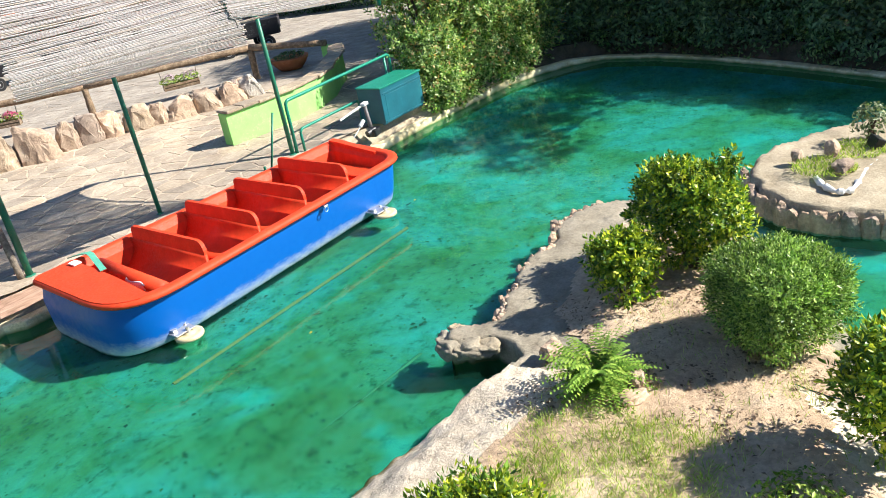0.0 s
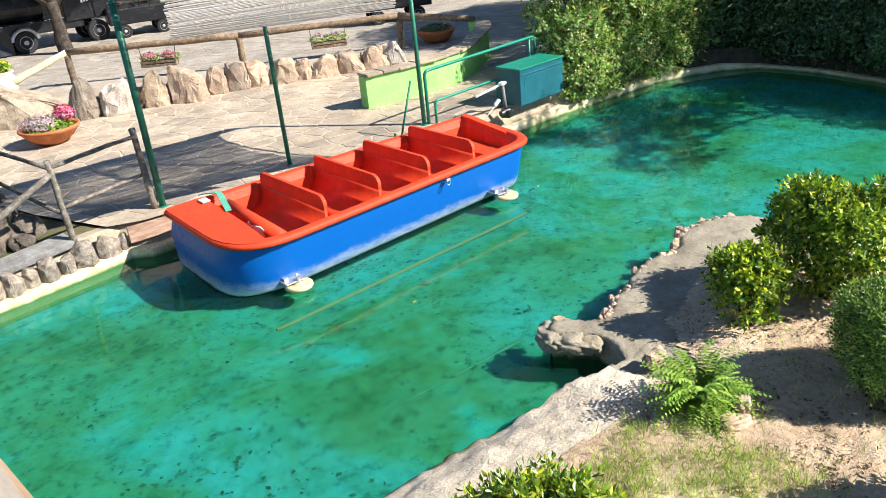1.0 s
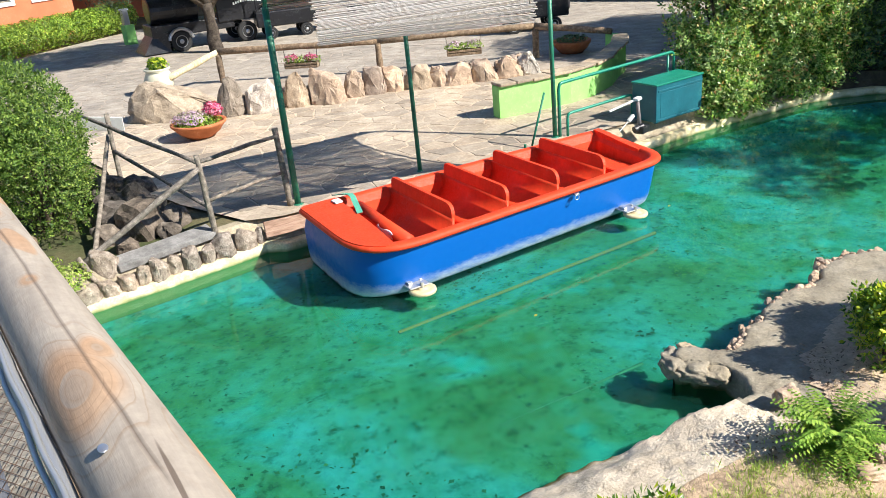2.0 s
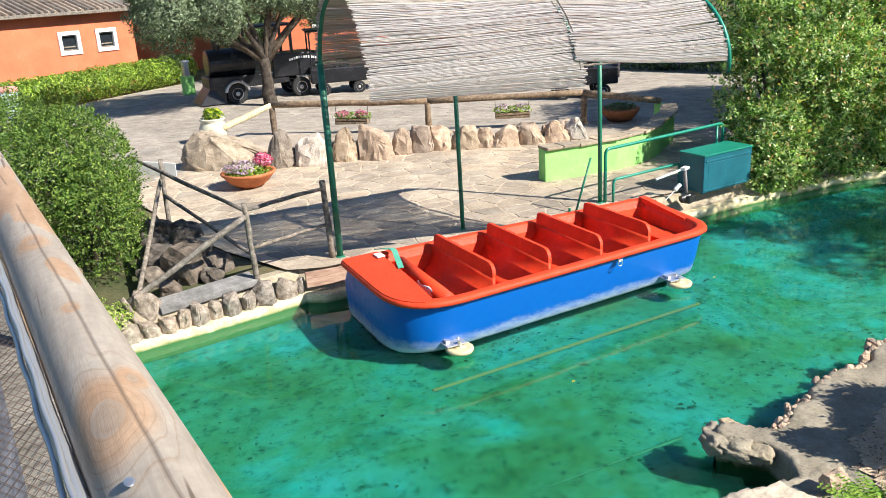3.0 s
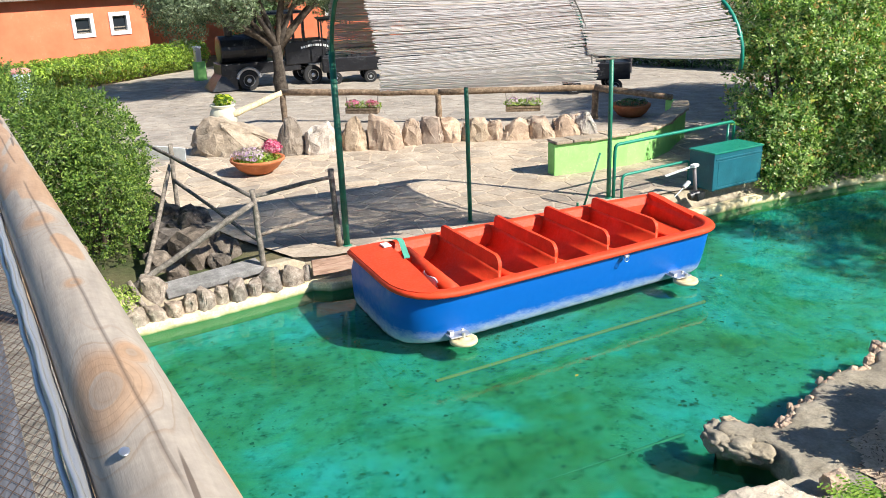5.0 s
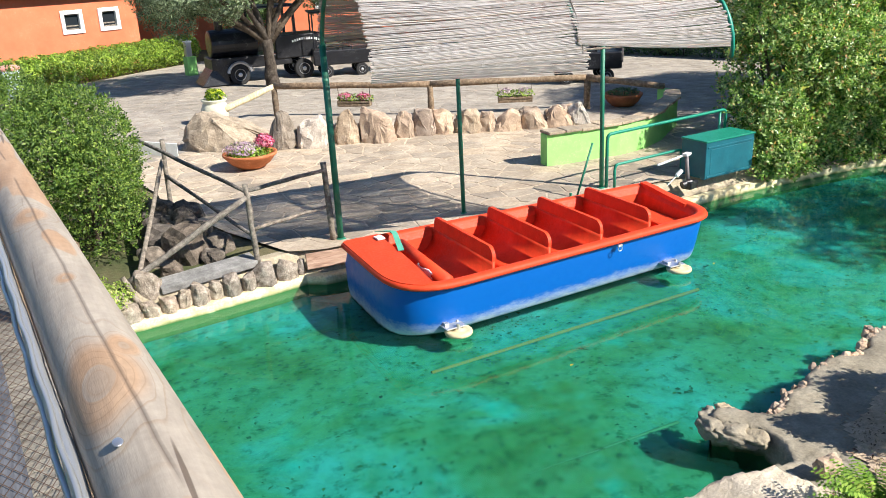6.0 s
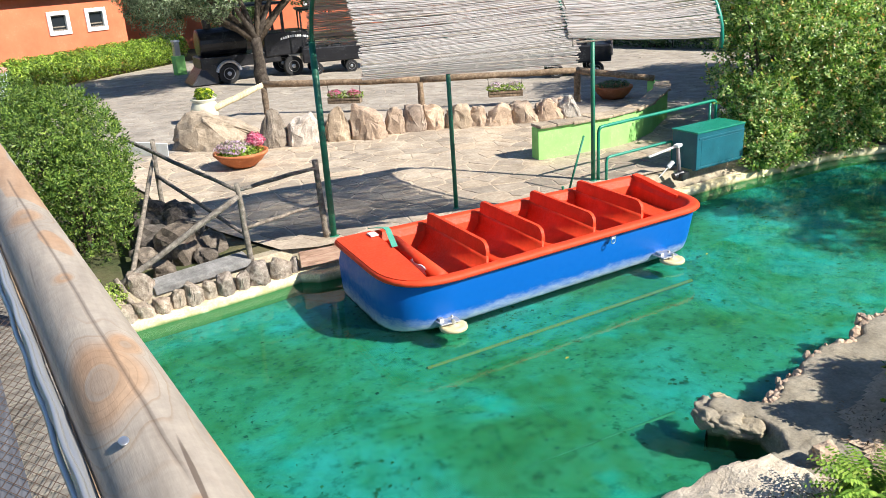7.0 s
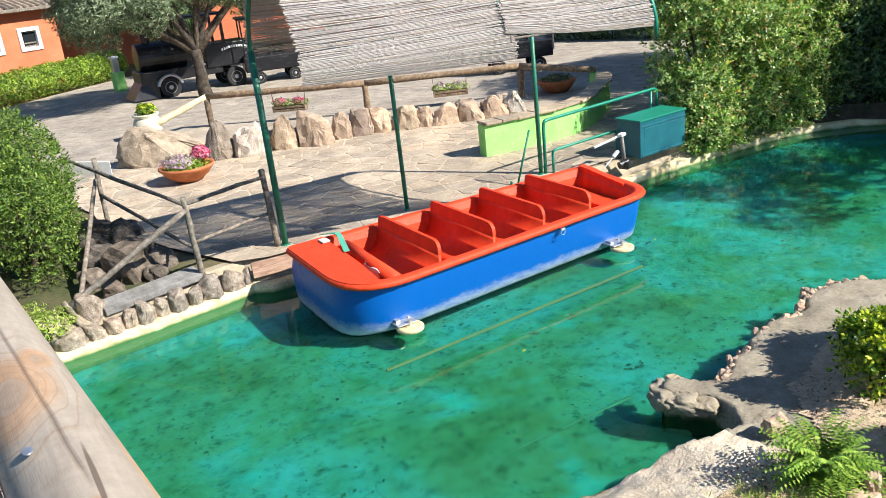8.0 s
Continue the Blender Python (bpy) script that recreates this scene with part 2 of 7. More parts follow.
def box(bm, c, s, rz=0.0, bevel=0.0, m=None):
    mat = m if m is not None else pose(*c, 0, 0, rz)
    r = bmesh.ops.create_cube(bm, size=1.0, matrix=mat @ Matrix.Diagonal((*s, 1)))
    if bevel:
        ed = list({e for v in r["verts"] for e in v.link_edges})
        bmesh.ops.bevel(bm, geom=ed, offset=bevel, segments=2, affect="EDGES", profile=0.5)


def rod(bm, a, b, r0, r1=None, n=10, wob=0.0):
    """A tapered round bar from a to b, a little uneven if wob is given."""
    a, b = Vector(a), Vector(b)
    r1 = r0 if r1 is None else r1
    d = b - a
    turn = d.to_track_quat("Z", "Y").to_matrix().to_4x4()
    steps = 1 if not wob else 6
    rings = []
    for i in range(steps + 1):
        u = i / steps
        off = Vector((random.uniform(-wob, wob), random.uniform(-wob, wob), 0)) if 0 < i < steps else Vector()
        r = (r0 + (r1 - r0) * u) * (1 + (random.uniform(-0.1, 0.1) if wob else 0))
        rings.append([bm.verts.new(a + d * u + turn @ (Vector((r * math.cos(k * 2 * math.pi / n), r * math.sin(k * 2 * math.pi / n), 0)) + off)) for k in range(n)])
    for p, q in zip(rings, rings[1:]):
        for k in range(n):
            bm.faces.new((p[k], p[(k + 1) % n], q[(k + 1) % n], q[k]))
    bm.faces.new(rings[0][::-1])
    bm.faces.new(rings[-1])


def pipe(bm, pts, r, n=10):
    """A round tube through points, with rings at each point."""
    pts = [Vector(p) for p in pts]
    rings = []
    up = Vector((0.13, 0.21, 0.97)).normalized()
    for i, p in enumerate(pts):
        d = (pts[min(i + 1, len(pts) - 1)] - pts[max(i - 1, 0)]).normalized()
        u = d.cross(up)
        if u.length < 0.05:
            u = d.cross(Vector((1, 0, 0)))
        u.normalize()
        v = d.cross(u)
        rr = r[i] if isinstance(r, (list, tuple)) else r
        rings.append([bm.verts.new(p + rr * (u * math.cos(k * 2 * math.pi / n) + v * math.sin(k * 2 * math.pi / n))) for k in range(n)])
    for p, q in zip(rings, rings[1:]):
        for k in range(n):
            bm.faces.new((p[k], p[(k + 1) % n], q[(k + 1) % n], q[k]))
    bm.faces.new(rings[0][::-1])
    bm.faces.new(rings[-1])


def bend(pts, r=0.1, n=5):
    """Points of a polyline with its inner corners rounded."""
    pts = [Vector(p) for p in pts]
    out = [pts[0]]
    for a, b, c in zip(pts, pts[1:], pts[2:]):
        p, q = b + (a - b).normalized() * r, b + (c - b).normalized() * r
        for i in range(n + 1):
            u = i / n
            out.append(p * (1 - u) ** 2 + b * 2 * u * (1 - u) + q * u * u)
    return out + [pts[-1]]


def rock(bm, c, s, seed, sub=3, rough=0.25, rz=0.0, flat=0.0):
    """An uneven boulder: a ball pushed about by noise and cut to facets."""
    r = bmesh.ops.create_icosphere(bm, subdivisions=sub, radius=1.0)
    o = Vector((seed * 3.7, seed * 1.3, seed * 2.1))
    turn = Matrix.Rotation(rz, 3, "Z")
    for v in r["verts"]:
        d = v.co.normalized()
        k = 1 + rough * noise.noise(d * 1.3 + o) * 1.6 + rough * 0.5 * noise.noise(d * 3.1 + o) + rough * 0.2 * noise.noise(d * 7 + o)
        p = Vector((d.x * abs(d.x) ** -0.25 if abs(d.x) > 1e-4 else 0, d.y * abs(d.y) ** -0.25 if abs(d.y) > 1e-4 else 0, d.z * abs(d.z) ** -0.2 if abs(d.z) > 1e-4 else 0)) * k * 0.85
        p = turn @ Vector((p.x * s[0], p.y * s[1], p.z * s[2]))
        v.co = p + Vector(c)


def crag(bm, w, d, h, seed, taper=0.35):
    """A broken boulder: the hull of few scattered points, its edges worn; it stands on z = 0."""
    q = random.Random(seed)
    lean, tip = q.uniform(-0.22, 0.22), q.uniform(-0.25, 0.25)
    for z, k, lo in ((-0.12, 7, 0.85), (0.30, 7, 0.9), (0.72, 6, 0.85), (1.0, 4, 0.75)):
        r0 = 1.0 - taper * max(0.0, z) ** 1.5
        turn = q.uniform(0, 6.28)
        for a in range(k):
            b = turn + (a + q.uniform(-0.3, 0.3)) * 2 * math.pi / k
            r = r0 * q.uniform(lo, 1.0)
            zz = z * (1.0 - 0.22 * q.random()) * (1.0 + tip * math.cos(b) * (z > 0.5))
            bm.verts.new((w * 0.5 * (r * math.cos(b) + lean * z), d * 0.5 * r * math.sin(b), h * zz))
    r = bmesh.ops.convex_hull(bm, input=bm.verts[:])
    bmesh.ops.delete(bm, geom=[v for v in r["geom_interior"] if isinstance(v, bmesh.types.BMVert)], context="VERTS")
    bmesh.ops.delete(bm, geom=[v for v in bm.verts if not v.link_faces], context="VERTS")
    bmesh.ops.dissolve_limit(bm, angle_limit=0.30, verts=bm.verts[:], edges=bm.edges[:])
    bmesh.ops.bevel(bm, geom=bm.edges[:], offset=min(w, h) * 0.03, segments=1, affect="EDGES")
    bmesh.ops.triangulate(bm, faces=bm.faces[:])
    for _ in range(2):
        bmesh.ops.subdivide_edges(bm, edges=bm.edges[:], cuts=1, use_grid_fill=True)
    o = Vector((seed * 1.7, seed * 0.9, seed * 2.3))
    for v in bm.verts:
        c = v.co.copy()
        v.co += noise.noise_vector(c * 4 + o) * 0.035 * max(1.0, w) ** 1.2 + noise.noise_vector(c * 9 + o) * 0.030 + noise.noise_vector(c * 23 + o) * 0.012


def rounded(corners, n=8, inset=0.0):
    """Outline of a polygon whose corners (x, y, radius) are rounded, moved in by inset. Counter-clockwise."""
    pts = [Vector((x, y)) for x, y, _ in corners]
    k = len(pts)
    moved = []
    for i in range(k):
        a, b, c = pts[i - 1], pts[i], pts[(i + 1) % k]
        d1, d2 = (b - a).normalized(), (c - b).normalized()
        n1, n2 = Vector((-d1.y, d1.x)), Vector((-d2.y, d2.x))
        moved.append(b + (n1 + n2) / (1 + n1.dot(n2)) * inset)
    out = []
    for i in range(k):
        a, b, c = moved[i - 1], moved[i], moved[(i + 1) % k]
        r = max(0.03, corners[i][2] - inset * 0.6)
        p, q = b + (a - b).normalized() * r, b + (c - b).normalized() * r
        for j in range(n + 1):
            u = j / n
            out.append(p * (1 - u) ** 2 + b * 2 * u * (1 - u) + q * u * u)
    return out


def skin(bm, loops, close_top=False, close_bottom=False):
    """Joins loops of points of equal count into a skin."""
    rings = [[bm.verts.new(p) for p in lp] for lp in loops]
    n = len(rings[0])
    for a, b in zip(rings, rings[1:]):
        for i in range(n):
            bm.faces.new((a[i], a[(i + 1) % n], b[(i + 1) % n], b[i]))
    if close_bottom:
        bm.faces.new(rings[0][::-1])
    if close_top:
        bm.faces.new(rings[-1])
    return rings


def lathe(bm, prof, c=(0, 0, 0), n=24):
    """A turned body from (radius, height) pairs."""
    skin(bm, [[(c[0] + r * math.cos(k * 2 * math.pi / n), c[1] + r * math.sin(k * 2 * math.pi / n), c[2] + h) for k in range(n)] for r, h in prof], True, True)


def leaf_mesh(name, n, blobs, size, material, rng, width=0.45, inner=0.55, up=0.35, lumps=0.28, rise=0.0):
    """n small folded leaves scattered in and over ellipsoid clumps."""
    bl = np.array(blobs, float)
    w = (bl[:, 3] * bl[:, 4] + bl[:, 4] * bl[:, 5] + bl[:, 3] * bl[:, 5])
    pick = rng.choice(len(bl), n, p=w / w.sum())
    d = rng.normal(size=(n, 3))
    d /= np.linalg.norm(d, axis=1)[:, None]
    d[:, 2] = np.where((d[:, 2] < -0.3) & (rng.random(n) < 0.5), -d[:, 2], d[:, 2])
    ph = rng.uniform(0, 6.28, (len(bl), 3))[pick]
    wave = np.sin(d * 5.0 + ph).sum(1) * 0.33 + np.sin(d * 11.0 + ph[:, ::-1]).sum(1) * 0.2
    rad = (inner + (1 - inner) * rng.random(n) ** 0.45) * (1 + lumps * wave)
    p = bl[pick, :3] + d * rad[:, None] * bl[pick, 3:6]
    nor = d + rng.normal(size=(n, 3)) * 0.55 + np.array([0, 0, up])
    nor /= np.linalg.norm(nor, axis=1)[:, None]
    ax = np.cross(nor, rng.normal(size=(n, 3)))
    ax /= np.linalg.norm(ax, axis=1)[:, None]
    ax = ax + (d * 0.5 + np.array([0, 0, 1.0])) * rise
    ax /= np.linalg.norm(ax, axis=1)[:, None]
    side = np.cross(nor, ax)
    s = size * rng.uniform(0.6, 1.3, n)[:, None]
    return raw_leaves(name, p, ax * s, side * s * width, nor * s * 0.12, material)


def raw_leaves(name, p, ax, side, lift, material):
    n = len(p)
    co = np.stack([p - ax * 0.5, p - side * 0.5 + lift, p + ax * 0.5, p + side * 0.5 + lift], 1).reshape(-1, 3)
    me = bpy.data.meshes.new(name)
    me.vertices.add(4 * n)
    me.vertices.foreach_set("co", co.astype(np.float32).ravel())
    me.loops.add(6 * n)
    base = np.arange(n)[:, None] * 4
    me.loops.foreach_set("vertex_index", (base + np.array([0, 1, 2, 0, 2, 3])).astype(np.int32).ravel())
    me.polygons.add(2 * n)
    me.polygons.foreach_set("loop_start", np.arange(0, 6 * n, 3, dtype=np.int32))
    me.update(calc_edges=True)
    me.validate()
    me.materials.append(material)
    return me


def sprig_mesh(name, n, blobs, size, material, rng, per=10, length=0.12, power=2.0, width=0.42, inner=0.75, up=0.35, lumps=0.18, spread=0.9):
    """n twigs that point out of ellipsoid or box-like clumps, each with a spiral of leaves."""
    bl = np.array(blobs, float)
    w = (bl[:, 3] * bl[:, 4] + bl[:, 4] * bl[:, 5] + bl[:, 3] * bl[:, 5])
    pick = rng.choice(len(bl), n, p=w / w.sum())
    d = rng.normal(size=(n, 3))
    d /= np.linalg.norm(d, axis=1)[:, None]
    d[:, 2] = np.where((d[:, 2] < -0.35) & (rng.random(n) < 0.5), -d[:, 2], d[:, 2])
    ph = rng.uniform(0, 6.28, (len(bl), 3))[pick]
    wave = np.sin(d * 4.0 + ph).sum(1) * 0.30 + np.sin(d * 9.0 + ph[:, ::-1]).sum(1) * 0.22
    rad = (inner + (1 - inner) * rng.random(n) ** 0.5) * (1 + lumps * wave)
    box_ = (np.abs(d) ** power).sum(1) ** (-1.0 / power)
    base = bl[pick, :3] + d * (rad * box_)[:, None] * bl[pick, 3:6]
    a = d * 0.8 + rng.normal(size=(n, 3)) * 0.45 + np.array([0, 0, up])
    a /= np.linalg.norm(a, axis=1)[:, None]
    e1 = np.cross(a, rng.normal(size=(n, 3)))
    e1 /= np.linalg.norm(e1, axis=1)[:, None]
    e2 = np.cross(a, e1)
    L = length * rng.uniform(0.5, 1.3, n)
    P, A, S, N = [], [], [], []
    for j in range(per):
        u = (j + 0.5) / per
        an = 2.4 * j + rng.uniform(-0.4, 0.4, n)
        o = e1 * np.cos(an)[:, None] + e2 * np.sin(an)[:, None]
        ax = a * (0.25 + 0.75 * u * u) + o * spread * (1 - 0.45 * u) + rng.normal(size=(n, 3)) * 0.15
        ax /= np.linalg.norm(ax, axis=1)[:, None]
        sd = np.cross(a, o)
        nor = np.cross(sd, ax)
        z = (size * rng.uniform(0.6, 1.25, n) * (1.0 - 0.35 * abs(u - 0.5)))[:, None]
        P.append(base + a * (L * u)[:, None] + ax * z * 0.5)
        A.append(ax * z)
        S.append(sd * z * width)
        N.append(nor * z * 0.10)
    return raw_leaves(name, np.concatenate(P), np.concatenate(A), np.concatenate(S), np.concatenate(N), material)


def leaf_part(name, parent, *args, label="", **kw):
    ob = new(name, leaf_mesh(name, *args, **kw))
    ob.parent = parent
    return tagged(ob, label)


def grid_sheet(x, y, z, keep):
    """A bmesh from a height field over a regular grid; only cells with keep True."""
    bm = bmesh.new()
    ids = {}
    for i in range(len(x) - 1):
        for j in range(len(y) - 1):
            if keep[i, j]:
                f = []
                for a, b in ((i, j), (i + 1, j), (i + 1, j + 1), (i, j + 1)):
                    if (a, b) not in ids:
                        ids[a, b] = bm.verts.new((x[a], y[b], z[a, b]))
                    f.append(ids[a, b])
                bm.faces.new(f)
    return bm


def outline_distance(px, py, poly):
    """Signed distance (inside positive) of grid points to a closed outline."""
    q = np.array(poly, float)
    best = np.full(px.shape, 1e9)
    inside = np.zeros(px.shape, bool)
    for a, b in zip(q, np.roll(q, -1, 0)):
        d = b - a
        t = np.clip(((px - a[0]) * d[0] + (py - a[1]) * d[1]) / (d @ d), 0, 1)
        best = np.minimum(best, np.hypot(px - a[0] - t * d[0], py - a[1] - t * d[1]))
        cross = ((a[1] > py) != (b[1] > py)) & (px < (b[0] - a[0]) * (py - a[1]) / (b[1] - a[1] + 1e-12) + a[0])
        inside ^= cross
    return np.where(inside, best, -best)


def smooth_noise(px, py, f, seed=0.0):
    return np.vectorize(lambda a, b: noise.noise(Vector((a * f + seed, b * f - seed, seed * 0.7))))(px, py)


RNG = np.random.default_rng(7)


# ---- ground, pond, islands ----
GROUND = 0.34
POND = [(-9.0, 0.20), (-3.82, 0.40), (-2.9, 0.49), (-2.1, 0.60), (-1.5, 0.70), (-1.3, 0.56), (1.0, 0.42), (3.0, 0.36), (4.5, 0.40), (5.8, 0.49), (7.2, 0.46), (8.4, 0.43), (9.1, 0.25), (9.85, -0.10),
        (10.32, -0.6), (10.42, -1.6), (10.22, -2.85), (9.8, -4.3), (9.25, -5.8), (8.8, -7.0), (8.5, -8.4), (7.0, -10.5), (4.0, -12.5), (0.0, -13.6), (-9.0, -13.6), (-12.5, -7.0)]
POND = POND[::-1]        # clockwise from above became counter-clockwise

_in = [Vector(p) for p in POND]
_k = len(_in)
_nor = []
for i in range(_k):
    d = (_in[(i + 1) % _k] - _in[i - 1]).normalized()
    _nor.append(Vector((d.y, -d.x)))          # away from the water
bm = bmesh.new()
loops = []
for pts in ([(-1500, -1500), (1500, -1500), (1500, 1500), (-1500, 1500)], [tuple(p + n * 0.50) for p, n in zip(_in, _nor)]):
    vs = [bm.verts.new((x, y, GROUND)) for x, y in pts]
    loops += [bm.edges.new((vs[i - 1], vs[i])) for i in range(len(vs))]
bmesh.ops.triangle_fill(bm, edges=loops, use_beauty=True)
_m = Mat("dry_soil", 0.95, spec=0.15)
_n = _m.noise(0.6, 8, 0.65)
_c = _m.ramp(_n, [(0.3, (0.10, 0.085, 0.05)), (0.5, (0.20, 0.155, 0.09)), (0.7, (0.11, 0.12, 0.04))])
_c = _m.mix(_m.ramp(_m.noise(0.035, 9, 0.75), [(0.44, 0.0), (0.54, 0.9)]), _c, (0.055, 0.075, 0.03))
_m.set("Base Color", _m.mix(0.4, _c, _m.ramp(_m.noise(12, 5), [(0.3, 0.5), (0.7, 1.3)]), "MULTIPLY"))
_m.bump(_m.noise(25, 4), 0.5, 0.03)
M_BANK = stone_mat("damp_soil", (0.05, 0.042, 0.026), (0.10, 0.082, 0.052), (0.16, 0.13, 0.09), 5, 0.95, 0.8)
solid("ground", bm, _m.m, "dry earth and thin grass round the pond", "ground", kind="structure")

# pond floor: painted turquoise, mottled with algae and fallen leaves
_m = Mat("pond_floor_paint", 0.8, spec=0.2)
_p = _m.place()
_a = _m.noise(0.55, 6, 0.6, _p, 0.6)
_b = _m.noise(2.2, 5, 0.65, _p)
_c = _m.ramp(_a, [(0.33, (0.065, 0.15, 0.05)), (0.46, (0.07, 0.22, 0.125)), (0.56, (0.06, 0.265, 0.245)), (0.69, (0.07, 0.315, 0.365))])
_c = _m.mix(0.75, _c, _m.ramp(_b, [(0.32, (0.50, 0.60, 0.36)), (0.48, (1.0, 0.95, 0.82)), (0.62, (1.22, 1.15, 1.18))]), "MULTIPLY")
_c = _m.mix(0.6, _c, _m.ramp(_m.noise(7.0, 6, 0.7, _p), [(0.36, (0.22, 0.36, 0.30)), (0.46, (1.0, 1.0, 1.0)), (0.66, (1.35, 1.22, 1.12))]), "MULTIPLY")
_s = _m.ramp(_m.noise(1.1, 3, 0.5, _m.place((1, 1, 1), (0, 0, 1))), [(0.62, 0.0), (0.70, 1.0)])
_c = _m.mix(_m.math("MULTIPLY", _s, 0.35), _c, (0.02, 0.50, 0.52))
_m.set("Base Color", _c)
# settled silt scatters the light, so shadows on the floor have soft edges
_m.b.inputs["Subsurface Weight"].default_value = 0.85
_m.b.inputs["Subsurface Radius"].default_value = (1.0, 1.0, 1.0)
_m.b.inputs["Subsurface Scale"].default_value = 0.30
M_FLOOR = _m.m
bm = bmesh.new()
_f = bm.faces.new([bm.verts.new((x, y, -0.15)) for x, y in POND])
for v in bmesh.ops.extrude_face_region(bm, geom=[_f])["geom"]:
    if isinstance(v, bmesh.types.BMVert):
        v.co.z -= 0.6
bmesh.ops.recalc_face_normals(bm, faces=bm.faces)
bmesh.ops.triangulate(bm, faces=bm.faces)
solid("pond_floor", bm, M_FLOOR, "turquoise painted pond floor mottled with green algae", "pond floor", kind="structure")

# water: clear tinted surface with mirror gloss by angle
_m = bpy.data.materials.new("pond_water")
_m.use_nodes = True
_t = _m.node_tree
_t.nodes.clear()
_o, _x = _t.nodes.new("ShaderNodeOutputMaterial"), _t.nodes.new("ShaderNodeMixShader")
_tr, _gl, _lw = _t.nodes.new("ShaderNodeBsdfTransparent"), _t.nodes.new("ShaderNodeBsdfGlossy"), _t.nodes.new("ShaderNodeLayerWeight")
_tr.inputs[0].default_value = (0.45, 0.89, 0.82, 1)
_mk, _df = _t.nodes.new("ShaderNodeMixShader"), _t.nodes.new("ShaderNodeBsdfDiffuse")     # fine silt that clouds the water
_mk.inputs[0].default_value = 0.05
_df.inputs[0].default_value = (0.045, 0.27, 0.19, 1)
_gl.inputs["Roughness"].default_value = 0.025
_po, _ma = _t.nodes.new("ShaderNodeMath"), _t.nodes.new("ShaderNodeMath")
_po.operation, _ma.operation = "POWER", "MULTIPLY_ADD"
_po.inputs[1].default_value, _ma.inputs[1].default_value, _ma.inputs[2].default_value = 5.0, 0.97, 0.02
_ge, _no, _bu = _t.nodes.new("ShaderNodeNewGeometry"), _t.nodes.new("ShaderNodeTexNoise"), _t.nodes.new("ShaderNodeBump")
_no.inputs["Scale"].default_value, _no.inputs["Detail"].default_value = 5.0, 3.0
_bu.inputs["Strength"].default_value, _bu.inputs["Distance"].default_value = 0.05, 0.03
for a, b in ((_ge.outputs["Position"], _no.inputs["Vector"]), (_no.outputs["Fac"], _bu.inputs["Height"]), (_bu.outputs[0], _gl.inputs["Normal"]), (_bu.outputs[0], _lw.inputs["Normal"]),
             (_lw.outputs["Facing"], _po.inputs[0]), (_po.outputs[0], _ma.inputs[0]), (_ma.outputs[0], _x.inputs[0]), (_tr.outputs[0], _x.inputs[1]), (_gl.outputs[0], _x.inputs[2]), (_x.outputs[0], _mk.inputs[1]), (_df.outputs[0], _mk.inputs[2]), (_mk.outputs[0], _o.inputs[0])):
    _t.links.new(a, b)
M_WATER = _m
bm = bmesh.new()
bm.faces.new([bm.verts.new((x, y, 0.0)) for x, y in POND])
bmesh.ops.triangulate(bm, faces=bm.faces)
solid("water", bm, M_WATER, "still clear water over the turquoise pond floor", "water", kind="structure")

# pond wall: painted kerb all round
bm = bmesh.new()
_lo = []
for off, z in ((0.0, -0.30), (0.0, 0.07), (0.008, 0.10), (0.03, 0.115), (0.14, 0.12), (0.17, 0.11), (0.18, 0.0)):
    _lo.append([(*(p + n * off), z * (0.55 if p.y < -0.2 and z > 0 else 1.0)) for p, n in zip(_in, _nor)])
skin(bm, _lo)
solid("pond_kerb", bm, M_CREAM, "cream painted concrete kerb round the pond, algae at the waterline", "kerb", kind="structure")
bm = bmesh.new()
_lo = [[(*(p + n * off), z * (0.5 if p.y < -0.2 and z < 0.15 else 1.0)) for p, n in zip(_in, _nor)] for off, z in ((0.15, 0.02), (0.17, 0.13), (0.27, 0.20), (0.36, GROUND + 0.010), (0.52, GROUND + 0.004), (0.54, 0.2))]
rings = [[bm.verts.new(p) for p in lp] for lp in _lo]
bank = bmesh.new()
brings = [[bank.verts.new(p) for p in lp] for lp in _lo]
for i in range(_k):
    j = (i + 1) % _k
    quay = (_in[i].y + _in[j].y) / 2 > 0.1
    for a, b in zip(rings, rings[1:]) if quay else zip(brings, brings[1:]):
        (bm if quay else bank).faces.new((a[i], a[j], b[j], b[i]))
for q in (bm, bank):
    bmesh.ops.delete(q, geom=[v for v in q.verts if not v.link_faces], context="VERTS")
solid("pavement_edge", bm, M_CEMENT, "rough grey cement edge behind the pond kerb", "pavement edge", kind="structure")
solid("bank", bank, M_BANK, "dark damp soil bank behind the far kerb", "bank", kind="structure")

add_algae(M_CEMENT, 0.0, 0.05, (0.10, 0.11, 0.04))
add_algae(M_PALECEM, 0.015, 0.055, (0.16, 0.13, 0.035))
